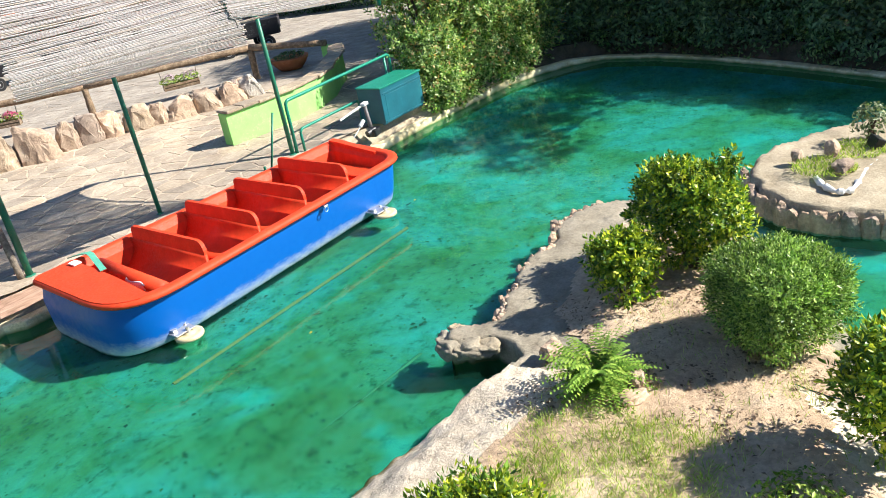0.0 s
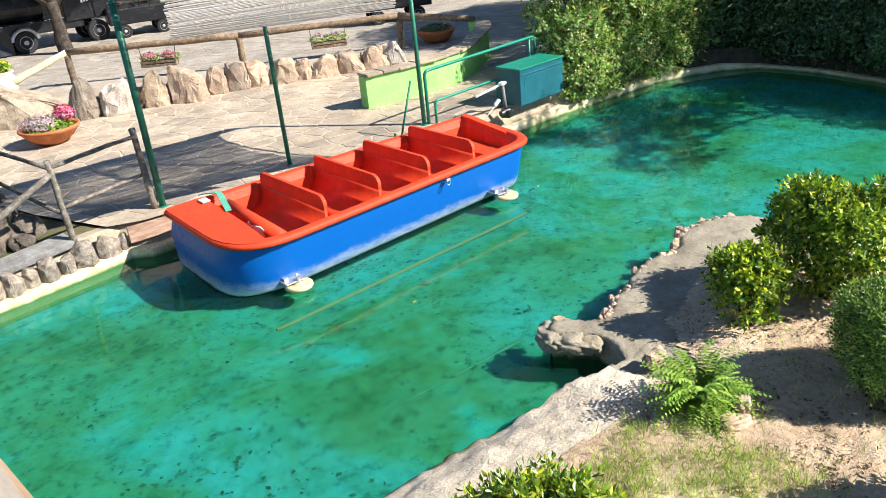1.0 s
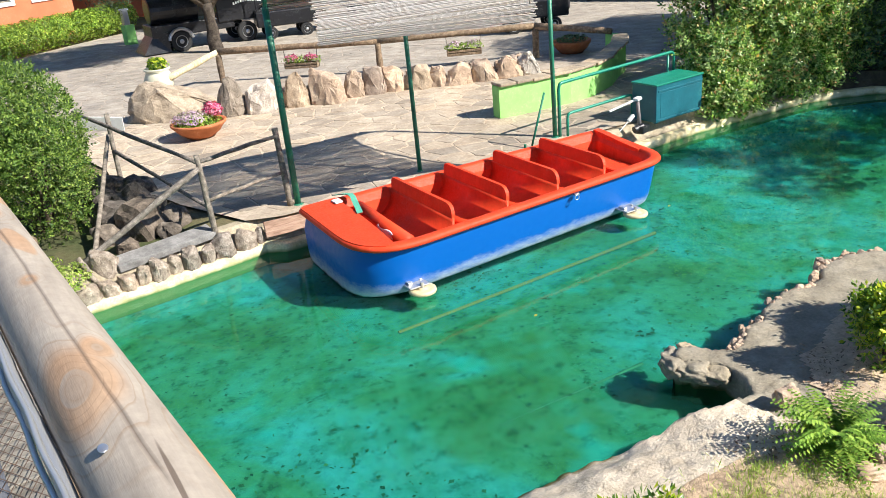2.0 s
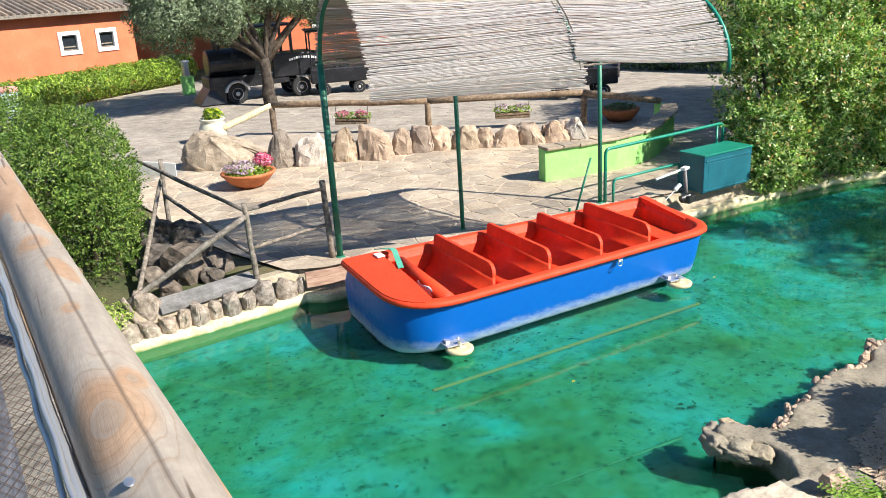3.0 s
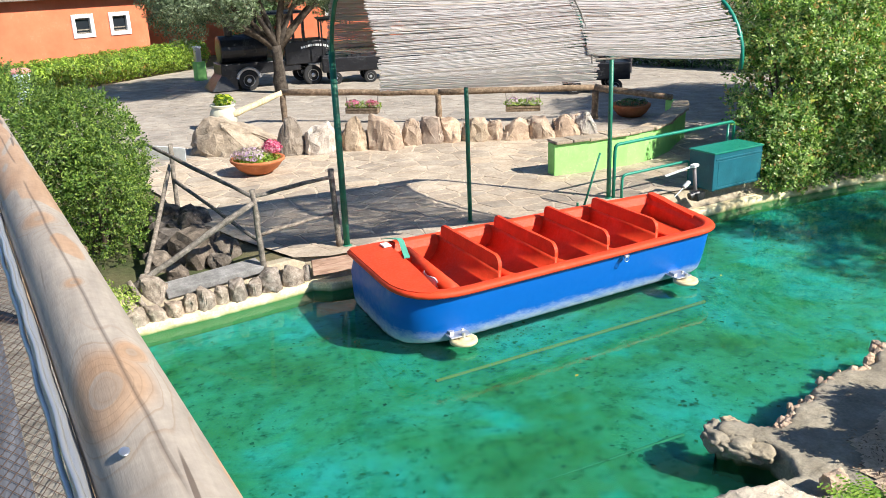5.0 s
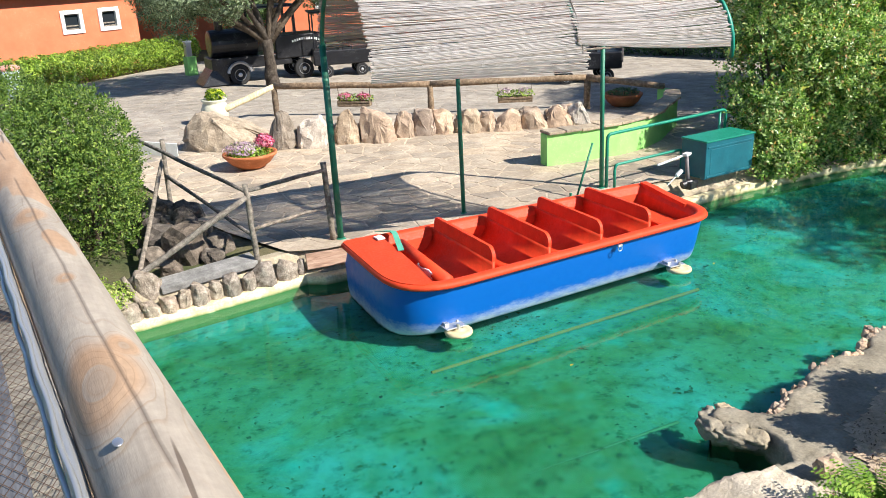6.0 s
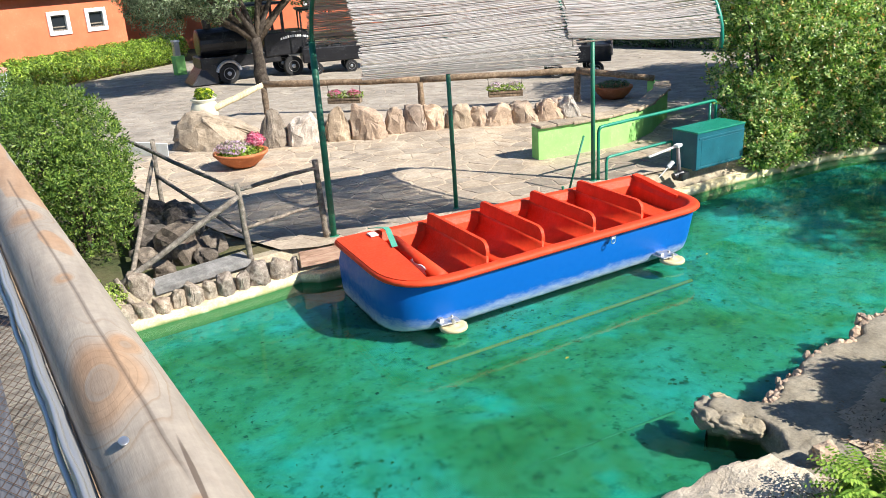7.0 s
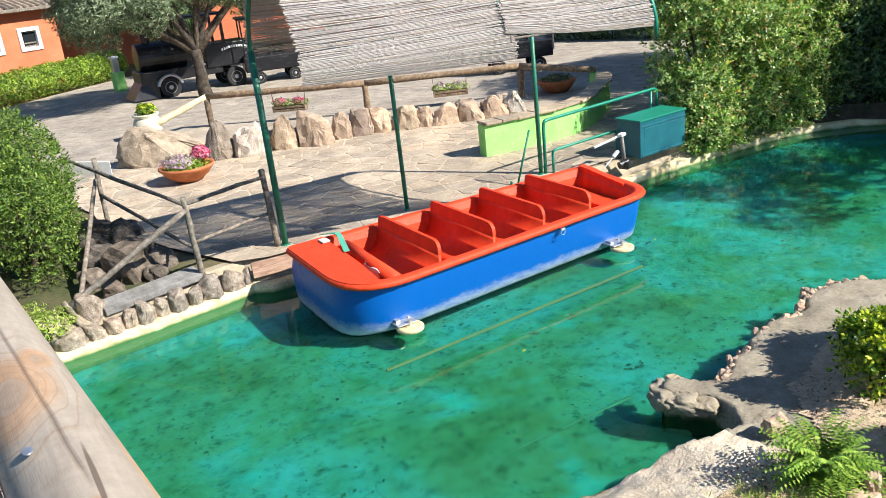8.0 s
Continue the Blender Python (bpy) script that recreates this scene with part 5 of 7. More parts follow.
def build_bowl():
    b = thing("flower_bowl", "wide terracotta bowl of pink and lilac flowers on the paving", "planter", (-0.80, 5.78, 0.38))
    bm = bmesh.new()
    lathe(bm, [(0.18, 0.0), (0.23, 0.02), (0.36, 0.11), (0.45, 0.22), (0.485, 0.25), (0.49, 0.285), (0.465, 0.295), (0.44, 0.25), (0.2, 0.22)], (0, 0, 0), 36)
    part("bowl", bm, M_TERRA, b, "terracotta bowl", smooth=True)
    leaf_part("foliage", b, 1500, [(0, 0, 0.27, 0.38, 0.38, 0.10)], 0.06, L_HEDGE, RNG)
    leaf_part("flower_head", b, 900, [(-0.12, 0, 0.37, 0.34, 0.36, 0.10)], 0.05, L_LILAC, RNG, label="lilac flowers")
    leaf_part("flower_head", b, 600, [(0.30, 0.05, 0.44, 0.18, 0.2, 0.11)], 0.055, L_PINK, RNG, label="deep pink flowers")


build_bowl()


def build_urn():
    b = thing("pot_plant", "cream urn with a yellow-green plant beside the log rail", "planter", (-0.32, 10.55, 0.37))
    bm = bmesh.new()
    lathe(bm, [(0.16, 0), (0.2, 0.03), (0.30, 0.2), (0.32, 0.35), (0.27, 0.48), (0.24, 0.52), (0.29, 0.56), (0.29, 0.59), (0.24, 0.59), (0.2, 0.5)], (0, 0, 0), 32)
    part("urn", bm, M_URN, b, smooth=True)
    leaf_part("foliage", b, 500, [(0.03, 0, 0.68, 0.22, 0.2, 0.13)], 0.09, L_YELLOW, RNG)


build_urn()
b = thing("flower_bowl", "dark shaded terracotta planter behind the lime wall", "planter", (8.1, 6.3, 0.39))
bm = bmesh.new()
lathe(bm, [(0.25, 0), (0.36, 0.1), (0.45, 0.24), (0.45, 0.28), (0.4, 0.28), (0.2, 0.2)], (0, 0, 0), 28)
part("bowl", bm, M_TERRA, b, smooth=True)
leaf_part("foliage", b, 500, [(0, 0, 0.30, 0.38, 0.38, 0.08)], 0.06, L_DARK, RNG)


# ---- shrubs ----
def shrub(name, label, at, blobs, n, size, leaf, stems=5, h=0.4, category="shrub", group="", seed=1, sprigs=0, sprig=None, **kw):
    """A bush on several stems; sprigs: how many leafy twigs stand out of the leaf mass."""
    ob = thing(name, label, category, at, group)
    rs = random.Random(seed)
    bm = bmesh.new()
    for k in range(stems):
        bl = blobs[k % len(blobs)]
        rod(bm, (rs.uniform(-0.05, 0.05), rs.uniform(-0.05, 0.05), -0.06), (bl[0] + rs.uniform(-0.4, 0.4) * bl[3], bl[1] + rs.uniform(-0.4, 0.4) * bl[4], bl[2] + rs.uniform(0, 0.5) * bl[5]), 0.018 + h * 0.02, 0.006, 6, 0.01)
    part("stem", bm, M_BARK, ob, smooth=True)
    leaf_part("crown", ob, n, blobs, size, leaf, np.random.default_rng(seed), **kw)
    if sprigs:
        o = new("foliage", sprig_mesh("foliage", sprigs, blobs, size, leaf, np.random.default_rng(seed + 500), **(sprig or {})))
        o.parent = ob
    return ob


shrub("shrub", "large rounded yellow-green leafy shrub on the island", (2.00, -5.92, 0.33), [(0, 0, 0.46, 0.47, 0.50, 0.44), (-0.15, -0.28, 0.56, 0.27, 0.27, 0.32), (0.1, 0.23, 0.62, 0.31, 0.29, 0.30), (-0.1, -0.05, 0.80, 0.22, 0.22, 0.18), (0.16, -0.26, 0.82, 0.12, 0.12, 0.18)], 4000, 0.056, L_YELLOW, 7, 0.5, "shrub", "", 31, 1000, dict(per=11, length=0.09, lumps=0.16, up=0.6, inner=0.84, width=0.52, spread=1.05), up=0.3, lumps=0.12)
shrub("shrub", "small bright yellow-green shrub on the island shore", (1.17, -5.70, 0.33), [(0, 0, 0.30, 0.24, 0.24, 0.25), (0.0, 0.0, 0.50, 0.14, 0.14, 0.14), (-0.1, 0.1, 0.44, 0.13, 0.15, 0.16), (0.08, -0.1, 0.50, 0.11, 0.11, 0.16)], 900, 0.058, L_YELLOW, 6, 0.3, "shrub", "", 32, 330, dict(per=11, length=0.10, lumps=0.2, up=0.7, inner=0.7, width=0.52, spread=1.05), up=0.3)
shrub("clipped_shrub", "dense box-clipped small-leaved shrub with glossy leaves", (1.06, -6.98, 0.33), [(0, 0, 0.39, 0.36, 0.36, 0.29)], 9000, 0.036, L_ROUND, 9, 0.4, "shrub", "", 33, 4600, dict(per=8, length=0.08, power=9.0, lumps=0.05, up=0.5, inner=0.86, width=0.40, spread=0.8), lumps=0.06, up=0.6, inner=0.4).rotation_euler.z = -0.55
shrub("shrub", "low bright green leafy shrub near the bridge", (-1.70, -6.00, 0.24), [(0, 0, 0.10, 0.40, 0.30, 0.14), (0.25, -0.18, 0.14, 0.22, 0.22, 0.13), (-0.25, 0.12, 0.14, 0.2, 0.2, 0.13), (-0.02, 0.05, 0.22, 0.10, 0.10, 0.14)], 1400, 0.068, L_YELLOW, 6, 0.3, "shrub", "", 34, 430, dict(per=9, length=0.12, lumps=0.15, up=0.8, inner=0.7), up=0.4)
shrub("shrub", "dark green leafy shrub with yellow young leaves by the bank", (0.12, -8.02, 0.33), [(0, 0, 0.42, 0.32, 0.32, 0.38), (-0.1, 0.1, 0.6, 0.23, 0.23, 0.28)], 1800, 0.06, L_YELLOW, 6, 0.3, "shrub", "", 35, 420, dict(per=10, length=0.12, lumps=0.15, up=0.6, inner=0.7), up=0.3)
# added clump: darkens the soil where the right-hand shrub's shade falls
shrub("shrub", "low leafy clump standing in for the right-hand shrub's shade on the soil", (-0.62, -7.65, 0.33), [(0, 0, 0.07, 0.28, 0.28, 0.10)], 600, 0.045, L_HEDGE, 6, 0.1, "shrub", "", 36)
shrub("bush", "big rounded evergreen bush beside the bridge end", (-3.75, 2.7, 0.30), [(0, 0.2, 1.15, 0.76, 1.15, 1.0), (-0.7, -0.2, 1.4, 0.88, 1.08, 0.92), (0.12, -0.3, 0.75, 0.48, 0.78, 0.72), (0.26, 1.0, 0.7, 0.5, 0.8, 0.7), (-1.0, 1.2, 1.2, 0.9, 1.1, 1.1), (-0.2, 0.9, 1.5, 0.6, 0.7, 0.5), (0.42, 1.2, 1.25, 0.2, 0.3, 0.35), (0.35, 0.3, 0.35, 0.35, 0.5, 0.3)], 16000, 0.050, L_BUSH, 14, 1.0, "bush", "", 37, 5200, dict(per=10, length=0.13, lumps=0.14, up=0.4, inner=0.88, width=0.50), lumps=0.12)
shrub("shrub", "pale green grassy tuft on the bank", (-3.85, 0.55, 0.30), [(0, 0, 0.12, 0.3, 0.3, 0.16), (-0.3, 0.3, 0.15, 0.3, 0.3, 0.2)], 1500, 0.05, L_GRASS, 4, 0.1, "shrub", "", 38)


def fronds(name, label, at, n, length, height, leaf, seed, category="fern"):
    """A fern: arching fronds, each a row of narrow leaflets."""
    ob = thing(name, label, category, at)
    g = np.random.default_rng(seed)
    for k in range(n):
        P, A, S, N = [], [], [], []
        az, lift, L = g.uniform(0, 6.28), g.uniform(0.3, 1.3), length * g.uniform(0.6, 1.1)
        d = np.array([math.cos(az), math.sin(az), 0])
        s = np.array([-math.sin(az), math.cos(az), 0])
        for j in range(14):
            u = (j + 1) / 14
            p = d * L * u * math.cos(lift * (1 - 0.5 * u)) + np.array([0, 0, height * (math.sin(lift) * u - 0.45 * u * u)])
            for sg in (-1, 1):
                ln = 0.07 * (1.1 - u) + 0.015
                ax = s * sg * ln + d * ln * 0.5 + np.array([0, 0, -0.01])
                P.append(p + ax * 0.5)
                A.append(ax)
                S.append(d * 0.022)
                N.append(np.array([0, 0, 0.004]))
        o = new("frond", raw_leaves("frond", np.array(P), np.array(A), np.array(S), np.array(N), leaf))
        o.parent = ob
    return ob


fronds("fern", "bushy bright green fern on the island", (-0.02, -6.06, 0.36), 120, 0.44, 0.62, L_FERN, 5)

# dry grass on the island
g = np.random.default_rng(9)
n = 120000
gxy = np.column_stack([g.uniform(-3.4, 1.3, n), g.uniform(-8.9, -5.6, n)])
dd = outline_distance(gxy[:, 0], gxy[:, 1], ISLAND)
TURF = [(-0.50, -5.82), (-0.15, -6.10), (-0.20, -6.50), (-0.12, -6.95), (-0.25, -7.20), (-0.80, -7.30), (-1.3, -8.0), (-3.4, -8.6), (-3.4, -6.1), (-1.4, -5.98), (-0.86, -5.90)]
tuft = 0.55 + 0.30 * np.sin(gxy[:, 0] * 5.3 + 1.0) * np.sin(gxy[:, 1] * 6.9) + 0.25 * np.sin(gxy[:, 0] * 14.1) * np.sin(gxy[:, 1] * 16.3 + 1)
dens = tuft * (0.05 + 0.95 * np.clip(outline_distance(gxy[:, 0], gxy[:, 1], TURF) / 0.16 + 0.35, 0, 1)) + 0.45 * np.exp(-((gxy[:, 0] - 0.72) ** 2 + (gxy[:, 1] + 7.45) ** 2) / 0.05) + 0.3 * np.exp(-((gxy[:, 0] - 1.15) ** 2 + (gxy[:, 1] + 7.3) ** 2) / 0.03)
gxy = gxy[(dd > 0.62) & (g.random(n) < dens)]
n = len(gxy)
ix_ = np.clip(((gxy[:, 0] - gx[0]) / 0.035).astype(int), 0, len(gx) - 1)
iy_ = np.clip(((gxy[:, 1] - gy[0]) / 0.035).astype(int), 0, len(gy) - 1)
hgt = g.uniform(0.03, 0.10, n)
dirs = np.column_stack([g.normal(0, 0.7, n), g.normal(0, 0.7, n), np.ones(n)])
dirs /= np.linalg.norm(dirs, axis=1)[:, None]
az = g.uniform(0, 6.28, n)
side = np.column_stack([np.cos(az), np.sin(az), np.zeros(n)]) * 0.006
base = np.column_stack([gxy, Z[ix_, iy_] + 0.01])
me = raw_leaves("grass", base + dirs * hgt[:, None] * 0.5, dirs * hgt[:, None], side, side * 0.0, L_GRASS)
tagged(new("grass", me), "thin dry yellow-green grass on the island", "grass", kind="stuff")
# leaf litter and twigs on the bare soil
n = 3000
cen = g.uniform((-0.5, -7.9), (1.5, -5.2), (60, 2))
k = g.integers(0, 60, n)
lxy = cen[k] + g.normal(0, 0.13, (n, 2))
lxy = lxy[(outline_distance(lxy[:, 0], lxy[:, 1], ISLAND) > 0.5) & (outline_distance(lxy[:, 0], lxy[:, 1], TURF) < 0.05)]
n = len(lxy)
ix_ = np.clip(((lxy[:, 0] - gx[0]) / 0.035).astype(int), 0, len(gx) - 1)
iy_ = np.clip(((lxy[:, 1] - gy[0]) / 0.035).astype(int), 0, len(gy) - 1)
az, ln = g.uniform(0, 6.28, n), g.uniform(0.015, 0.045, n)[:, None]
ax_ = np.column_stack([np.cos(az), np.sin(az), g.normal(0, 0.25, n)]) * ln
sd_ = np.column_stack([-np.sin(az), np.cos(az), g.normal(0, 0.25, n)]) * ln * g.uniform(0.15, 0.6, (n, 1))
me = raw_leaves("leaf_litter", np.column_stack([lxy, ZS[ix_, iy_] + 0.010]), ax_, sd_, np.zeros((n, 3)) + (0, 0, 0.005), leaf_mat("dead_leaf", (0.09, 0.055, 0.035), (0.20, 0.125, 0.075), (0.42, 0.30, 0.19), 0.8, None, 0.1))
tagged(new("leaf_litter", me), "brown dead leaves and twigs on the sandy soil", "leaf litter", kind="stuff")
n = 1800
ang, rad = g.uniform(0, 6.28, n), np.sqrt(g.random(n))
cx2 = np.where(g.random(n) < 0.55, 4.63, 5.26)
cy2 = np.where(cx2 < 5, -6.32, -6.50)
base = np.column_stack([cx2 + 0.32 * rad * np.cos(ang), cy2 + 0.34 * rad * np.sin(ang), np.full(n, 0.32)])
hgt = g.uniform(0.03, 0.08, n)
dirs = np.column_stack([g.normal(0, 0.8, n), g.normal(0, 0.8, n), np.ones(n)])
dirs /= np.linalg.norm(dirs, axis=1)[:, None]
az = g.uniform(0, 6.28, n)
side = np.column_stack([np.cos(az), np.sin(az), np.zeros(n)]) * 0.014
tagged(new("grass", raw_leaves("grass", base + dirs * hgt[:, None] * 0.5, dirs * hgt[:, None], side, side * 0, L_GRASS)), "green grass patch on the rock islet", "grass", kind="stuff")
shrub("shrub", "small sparse grey-green shrub on the islet", (5.75, -6.52, 0.28), [(0, 0, 0.22, 0.20, 0.20, 0.20)], 420, 0.06, L_OLIVE, 5, 0.2, "shrub", "", 39)
bm = bmesh.new()
box(bm, None, (0.22, 0.10, 0.16), bevel=0.01, m=pose(5.38, -6.66, 0.36, 25, 0, 35))
solid("pond_lamp", bm, M_BLACK, "small black floodlight on the islet", "lamp")
bm = bmesh.new()
pipe(bm, bend([(4.45, -6.28, 0.285), (4.22, -6.42, 0.285), (4.08, -6.60, 0.285), (4.14, -6.72, 0.285), (4.40, -6.73, 0.285), (4.76, -6.73, 0.29), (4.98, -6.77, 0.285)], 0.06, 3), [0.028 + 0.014 * math.sin(k * 1.9) for k in range(22)], 10)
solid("white_edging", bm, M_WHITE, "irregular white painted edging on the islet", "edging")


# sunken leaves on the pond floor, in drifts
g = np.random.default_rng(19)
n = 2400
cen = g.uniform((-3.5, -4.2), (9.5, 0.1), (90, 2))
k = g.integers(0, 90, n)
xy = np.where(g.random((n, 1)) < 0.6, cen[k] + g.normal(0, 0.28, (n, 2)), g.uniform((-4, -4.6), (10, 0.2), (n, 2)))
ok = (outline_distance(xy[:, 0], xy[:, 1], POND) > 0.1) & (outline_distance(xy[:, 0], xy[:, 1], ISLAND) < -0.15)
xy = xy[ok]
n = len(xy)
az = g.uniform(0, 6.28, n)
ln = g.uniform(0.015, 0.07, n)[:, None]
ax_ = np.column_stack([np.cos(az), np.sin(az), np.zeros(n)]) * ln
sd_ = np.column_stack([-np.sin(az), np.cos(az), np.zeros(n)]) * ln * g.uniform(0.25, 0.9, (n, 1))
me = raw_leaves("sunken_leaves", np.column_stack([xy, np.full(n, -0.144)]), ax_, sd_, np.zeros((n, 3)) + (0, 0, 0.004), leaf_mat("rotten_leaf", (0.015, 0.07, 0.045), (0.03, 0.12, 0.075), (0.07, 0.16, 0.07), 0.8))
tagged(new("sunken_leaves", me), "dark fallen leaves lying on the pond floor", "leaves", kind="stuff")
for x, y, z_, c in ((0.02, -2.80, 0.006, 0), (3.15, -1.55, 0.006, 1)):
    me = raw_leaves("floating_leaf", np.array([[0.0, 0, 0]]), np.array([[0.055, 0.02, 0]]), np.array([[-0.01, 0.03, 0]]), np.array([[0, 0, 0.004]]), leaf_mat("yellow_leaf", (0.6, 0.4, 0.05), (0.6, 0.4, 0.05), (0.6, 0.4, 0.05), 0.6))
    o = tagged(new("floating_leaf", me), "small yellow leaf floating on the water", "leaf", "floating leaves")
    o.location = (x, y, z_)


# ---- big shrubs along the far quay, dark trees beyond ----
big = [(6.85, 1.15, 0.5, 0.4, 0.5, 0.55), (7.3, 0.85, 0.4, 0.6, 0.5, 0.5), (8.1, 0.75, 0.5, 0.7, 0.5, 0.6), (9.0, 0.8, 0.5, 0.7, 0.5, 0.7), (7.15, 1.45, 1.25, 0.55, 0.65, 0.75), (7.9, 1.0, 1.3, 0.7, 0.6, 0.8), (8.8, 1.05, 1.4, 0.85, 0.65, 0.9), (7.55, 1.6, 2.15, 0.6, 0.65, 0.65), (8.4, 1.3, 2.3, 0.8, 0.7, 0.7),
       (9.4, 1.4, 2.5, 0.9, 0.8, 0.9), (10.0, 1.2, 0.7, 0.7, 0.6, 0.9), (10.3, 1.5, 1.8, 0.8, 0.8, 1.2), (10.7, 1.9, 3.4, 0.9, 0.9, 1.1), (11.2, 3.0, 3.2, 1.0, 1.0, 1.1), (11.0, 2.6, 4.3, 0.9, 0.9, 0.8), (10.9, 3.6, 1.6, 0.9, 0.9, 1.3), (6.62, 0.95, 0.2, 0.3, 0.35, 0.3), (6.7, 0.66, 0.05, 0.28, 0.22, 0.28), (7.2, 0.60, 0.1, 0.4, 0.26, 0.35), (7.9, 0.57, 0.1, 0.4, 0.26, 0.35), (8.7, 0.6, 0.1, 0.45, 0.28, 0.35), (9.6, 0.75, 0.35, 0.6, 0.35, 0.5), (10.5, 0.9, 0.5, 0.7, 0.5, 0.6), (11.2, 1.3, 1.4, 0.7, 0.6, 0.9), (11.1, 0.75, 0.5, 0.5, 0.5, 0.6), (11.5, 0.7, 1.4, 0.6, 0.55, 0.8), (11.4, 0.9, 2.5, 0.7, 0.6, 0.8)]
_q = np.random.default_rng(42)
for _b in list(big):
    for _ in range(14):
        _d = _q.normal(size=3)
        _d /= np.linalg.norm(_d)
        _r = _q.uniform(0.12, 0.36)
        big.append((_b[0] + _d[0] * _b[3] * 1.0, max(0.5, _b[1] + _d[1] * _b[4] * 1.0), max(0.0, _b[2] + _d[2] * _b[5] * 1.0), _r, _r, _r * 0.9))
shrub("flowering_shrub", "tall dense green shrub with reddish tips overhanging the pond kerb", (0, 0, 0.3), big, 20000, 0.078, L_BIG, 0, 2.0, "shrub", "", 41, 13500, dict(per=11, length=0.17, lumps=0.42, up=0.75, inner=0.72, width=0.55, spread=1.1), lumps=0.3, inner=0.3)
for x, y in ((7.4, 1.2), (8.2, 1.2), (9.0, 1.3), (10.4, 1.6), (10.9, 2.6)):
    for k in range(3):
        bm = bmesh.new()
        rod(bm, (x, y, 0.3), (x + rnd.uniform(-0.5, 0.5), y + rnd.uniform(0, 0.5), rnd.uniform(1.6, 2.4)), 0.06, 0.015, 7, 0.04)
        part("trunk", bm, M_BARK, bpy.data.objects["flowering_shrub"], smooth=True)


def tree(name, label, at, trunk_r, fork, blobs, n, size, leaf, seed, limbs=7, **kw):
    ob = thing(name, label, "tree", at)
    rs = random.Random(seed)
    bm = bmesh.new()
    rod(bm, (0, 0, -0.1), (rs.uniform(-0.1, 0.1), rs.uniform(-0.1, 0.1), fork), trunk_r * 1.2, trunk_r * 0.85, 12, trunk_r * 0.12)
    part("trunk", bm, M_BARK, ob, smooth=True)
    for k in range(limbs):
        b = blobs[k % len(blobs)]
        bm = bmesh.new()
        end = Vector((b[0] + rs.uniform(-0.3, 0.3), b[1] + rs.uniform(-0.3, 0.3), b[2]))
        mid = Vector((end.x * 0.45, end.y * 0.45, fork + (end.z - fork) * 0.45 + 0.1))
        pipe(bm, [(0, 0, fork - 0.15), mid * 0.5 + Vector((0, 0, fork * 0.5)), mid, (mid + end) / 2 + Vector((rs.uniform(-0.1, 0.1), rs.uniform(-0.1, 0.1), 0.05)), end], [trunk_r * 0.6, trunk_r * 0.5, trunk_r * 0.4, trunk_r * 0.25, trunk_r * 0.08], 7)
        part("limb", bm, M_BARK, ob, smooth=True)
    leaf_part("crown", ob, n, blobs, size, leaf, np.random.default_rng(seed), **kw)
    return ob


tree("olive_tree", "old olive tree with a grey trunk and silvery green crown", (2.5, 15.5, 0.36), 0.17, 1.4,
     [(-2.6, -0.3, 2.9, 1.2, 1.2, 0.9), (-1.4, -0.6, 2.8, 1.0, 1.0, 0.8), (-2.7, 0.2, 3.7, 1.2, 1.3, 0.9), (0.0, 0, 3.4, 1.3, 1.3, 0.9), (1.3, 0.1, 3.2, 1.1, 1.2, 0.8), (2.1, 0.3, 3.0, 0.8, 1.0, 0.7), (-1.2, 0.2, 4.2, 1.5, 1.4, 0.9), (0.8, 0.2, 4.3, 1.5, 1.4, 0.9), (-2.6, 0, 2.3, 0.8, 0.8, 0.7), (2.9, 0.4, 3.8, 1.0, 1.1, 0.8)], 90000, 0.10, L_OLIVE, 51, 10, width=0.32, lumps=0.25)
tree("olive_tree", "olive tree behind the canopy", (8.0, 20.5, 0.34), 0.16, 1.8, [(-2, 0, 3.4, 1.6, 1.4, 1.2), (0, 0, 4.0, 1.7, 1.5, 1.3), (2, 0, 3.5, 1.6, 1.4, 1.2), (0, 0, 2.8, 1.5, 1.3, 0.8), (-3, 0.3, 4.6, 1.2, 1.2, 0.9), (1.5, 0.3, 4.9, 1.4, 1.3, 0.9)], 44000, 0.13, L_OLIVE, 52, 6, width=0.3)
tree("olive_tree", "olive tree in the row behind the canopy", (12.6, 20.0, 0.34), 0.16, 1.8, [(-2, 0, 3.3, 1.6, 1.4, 1.2), (0, 0, 3.8, 1.7, 1.5, 1.2), (1.5, 0, 3.2, 1.2, 1.4, 1.1), (-1.2, 0, 4.7, 1.5, 1.3, 1.0), (0.8, 0, 4.6, 1.2, 1.3, 0.9)], 44000, 0.13, L_OLIVE, 53, 6, width=0.3)
for x, y, k in ((17.0, 21.5, 58), (18.6, 21.6, 59)):
    tree("olive_tree", "olive tree at the far end of the row", (x, y, 0.34), 0.16, 1.6, [(-1.6, 0, 3.0, 1.5, 1.4, 1.2), (0, 0, 3.5, 1.6, 1.5, 1.2), (1.4, 0, 2.9, 1.2, 1.3, 1.1), (-0.4, 0, 4.4, 1.4, 1.3, 0.9), (0, 0, 2.2, 1.4, 1.2, 0.7)], 30000, 0.13, L_OLIVE, k, 6, width=0.3)
tree("tree", "dark leafy tree beyond the drive", (5.4, 25.4, 0.34), 0.2, 1.6, [(-1.0, 0, 1.6, 1.2, 1.2, 1.1), (-2, 0, 3.4, 1.8, 1.6, 1.6), (0.5, 0, 3.9, 2.0, 1.7, 1.6), (2.5, 0, 3.0, 1.6, 1.5, 1.6), (2.0, -0.2, 4.7, 2.0, 1.7, 1.3), (-0.6, -0.3, 5.2, 1.8, 1.6, 1.0), (4.4, -0.2, 4.2, 1.6, 1.5, 1.4)], 52000, 0.14, L_DARK, 54, 6)
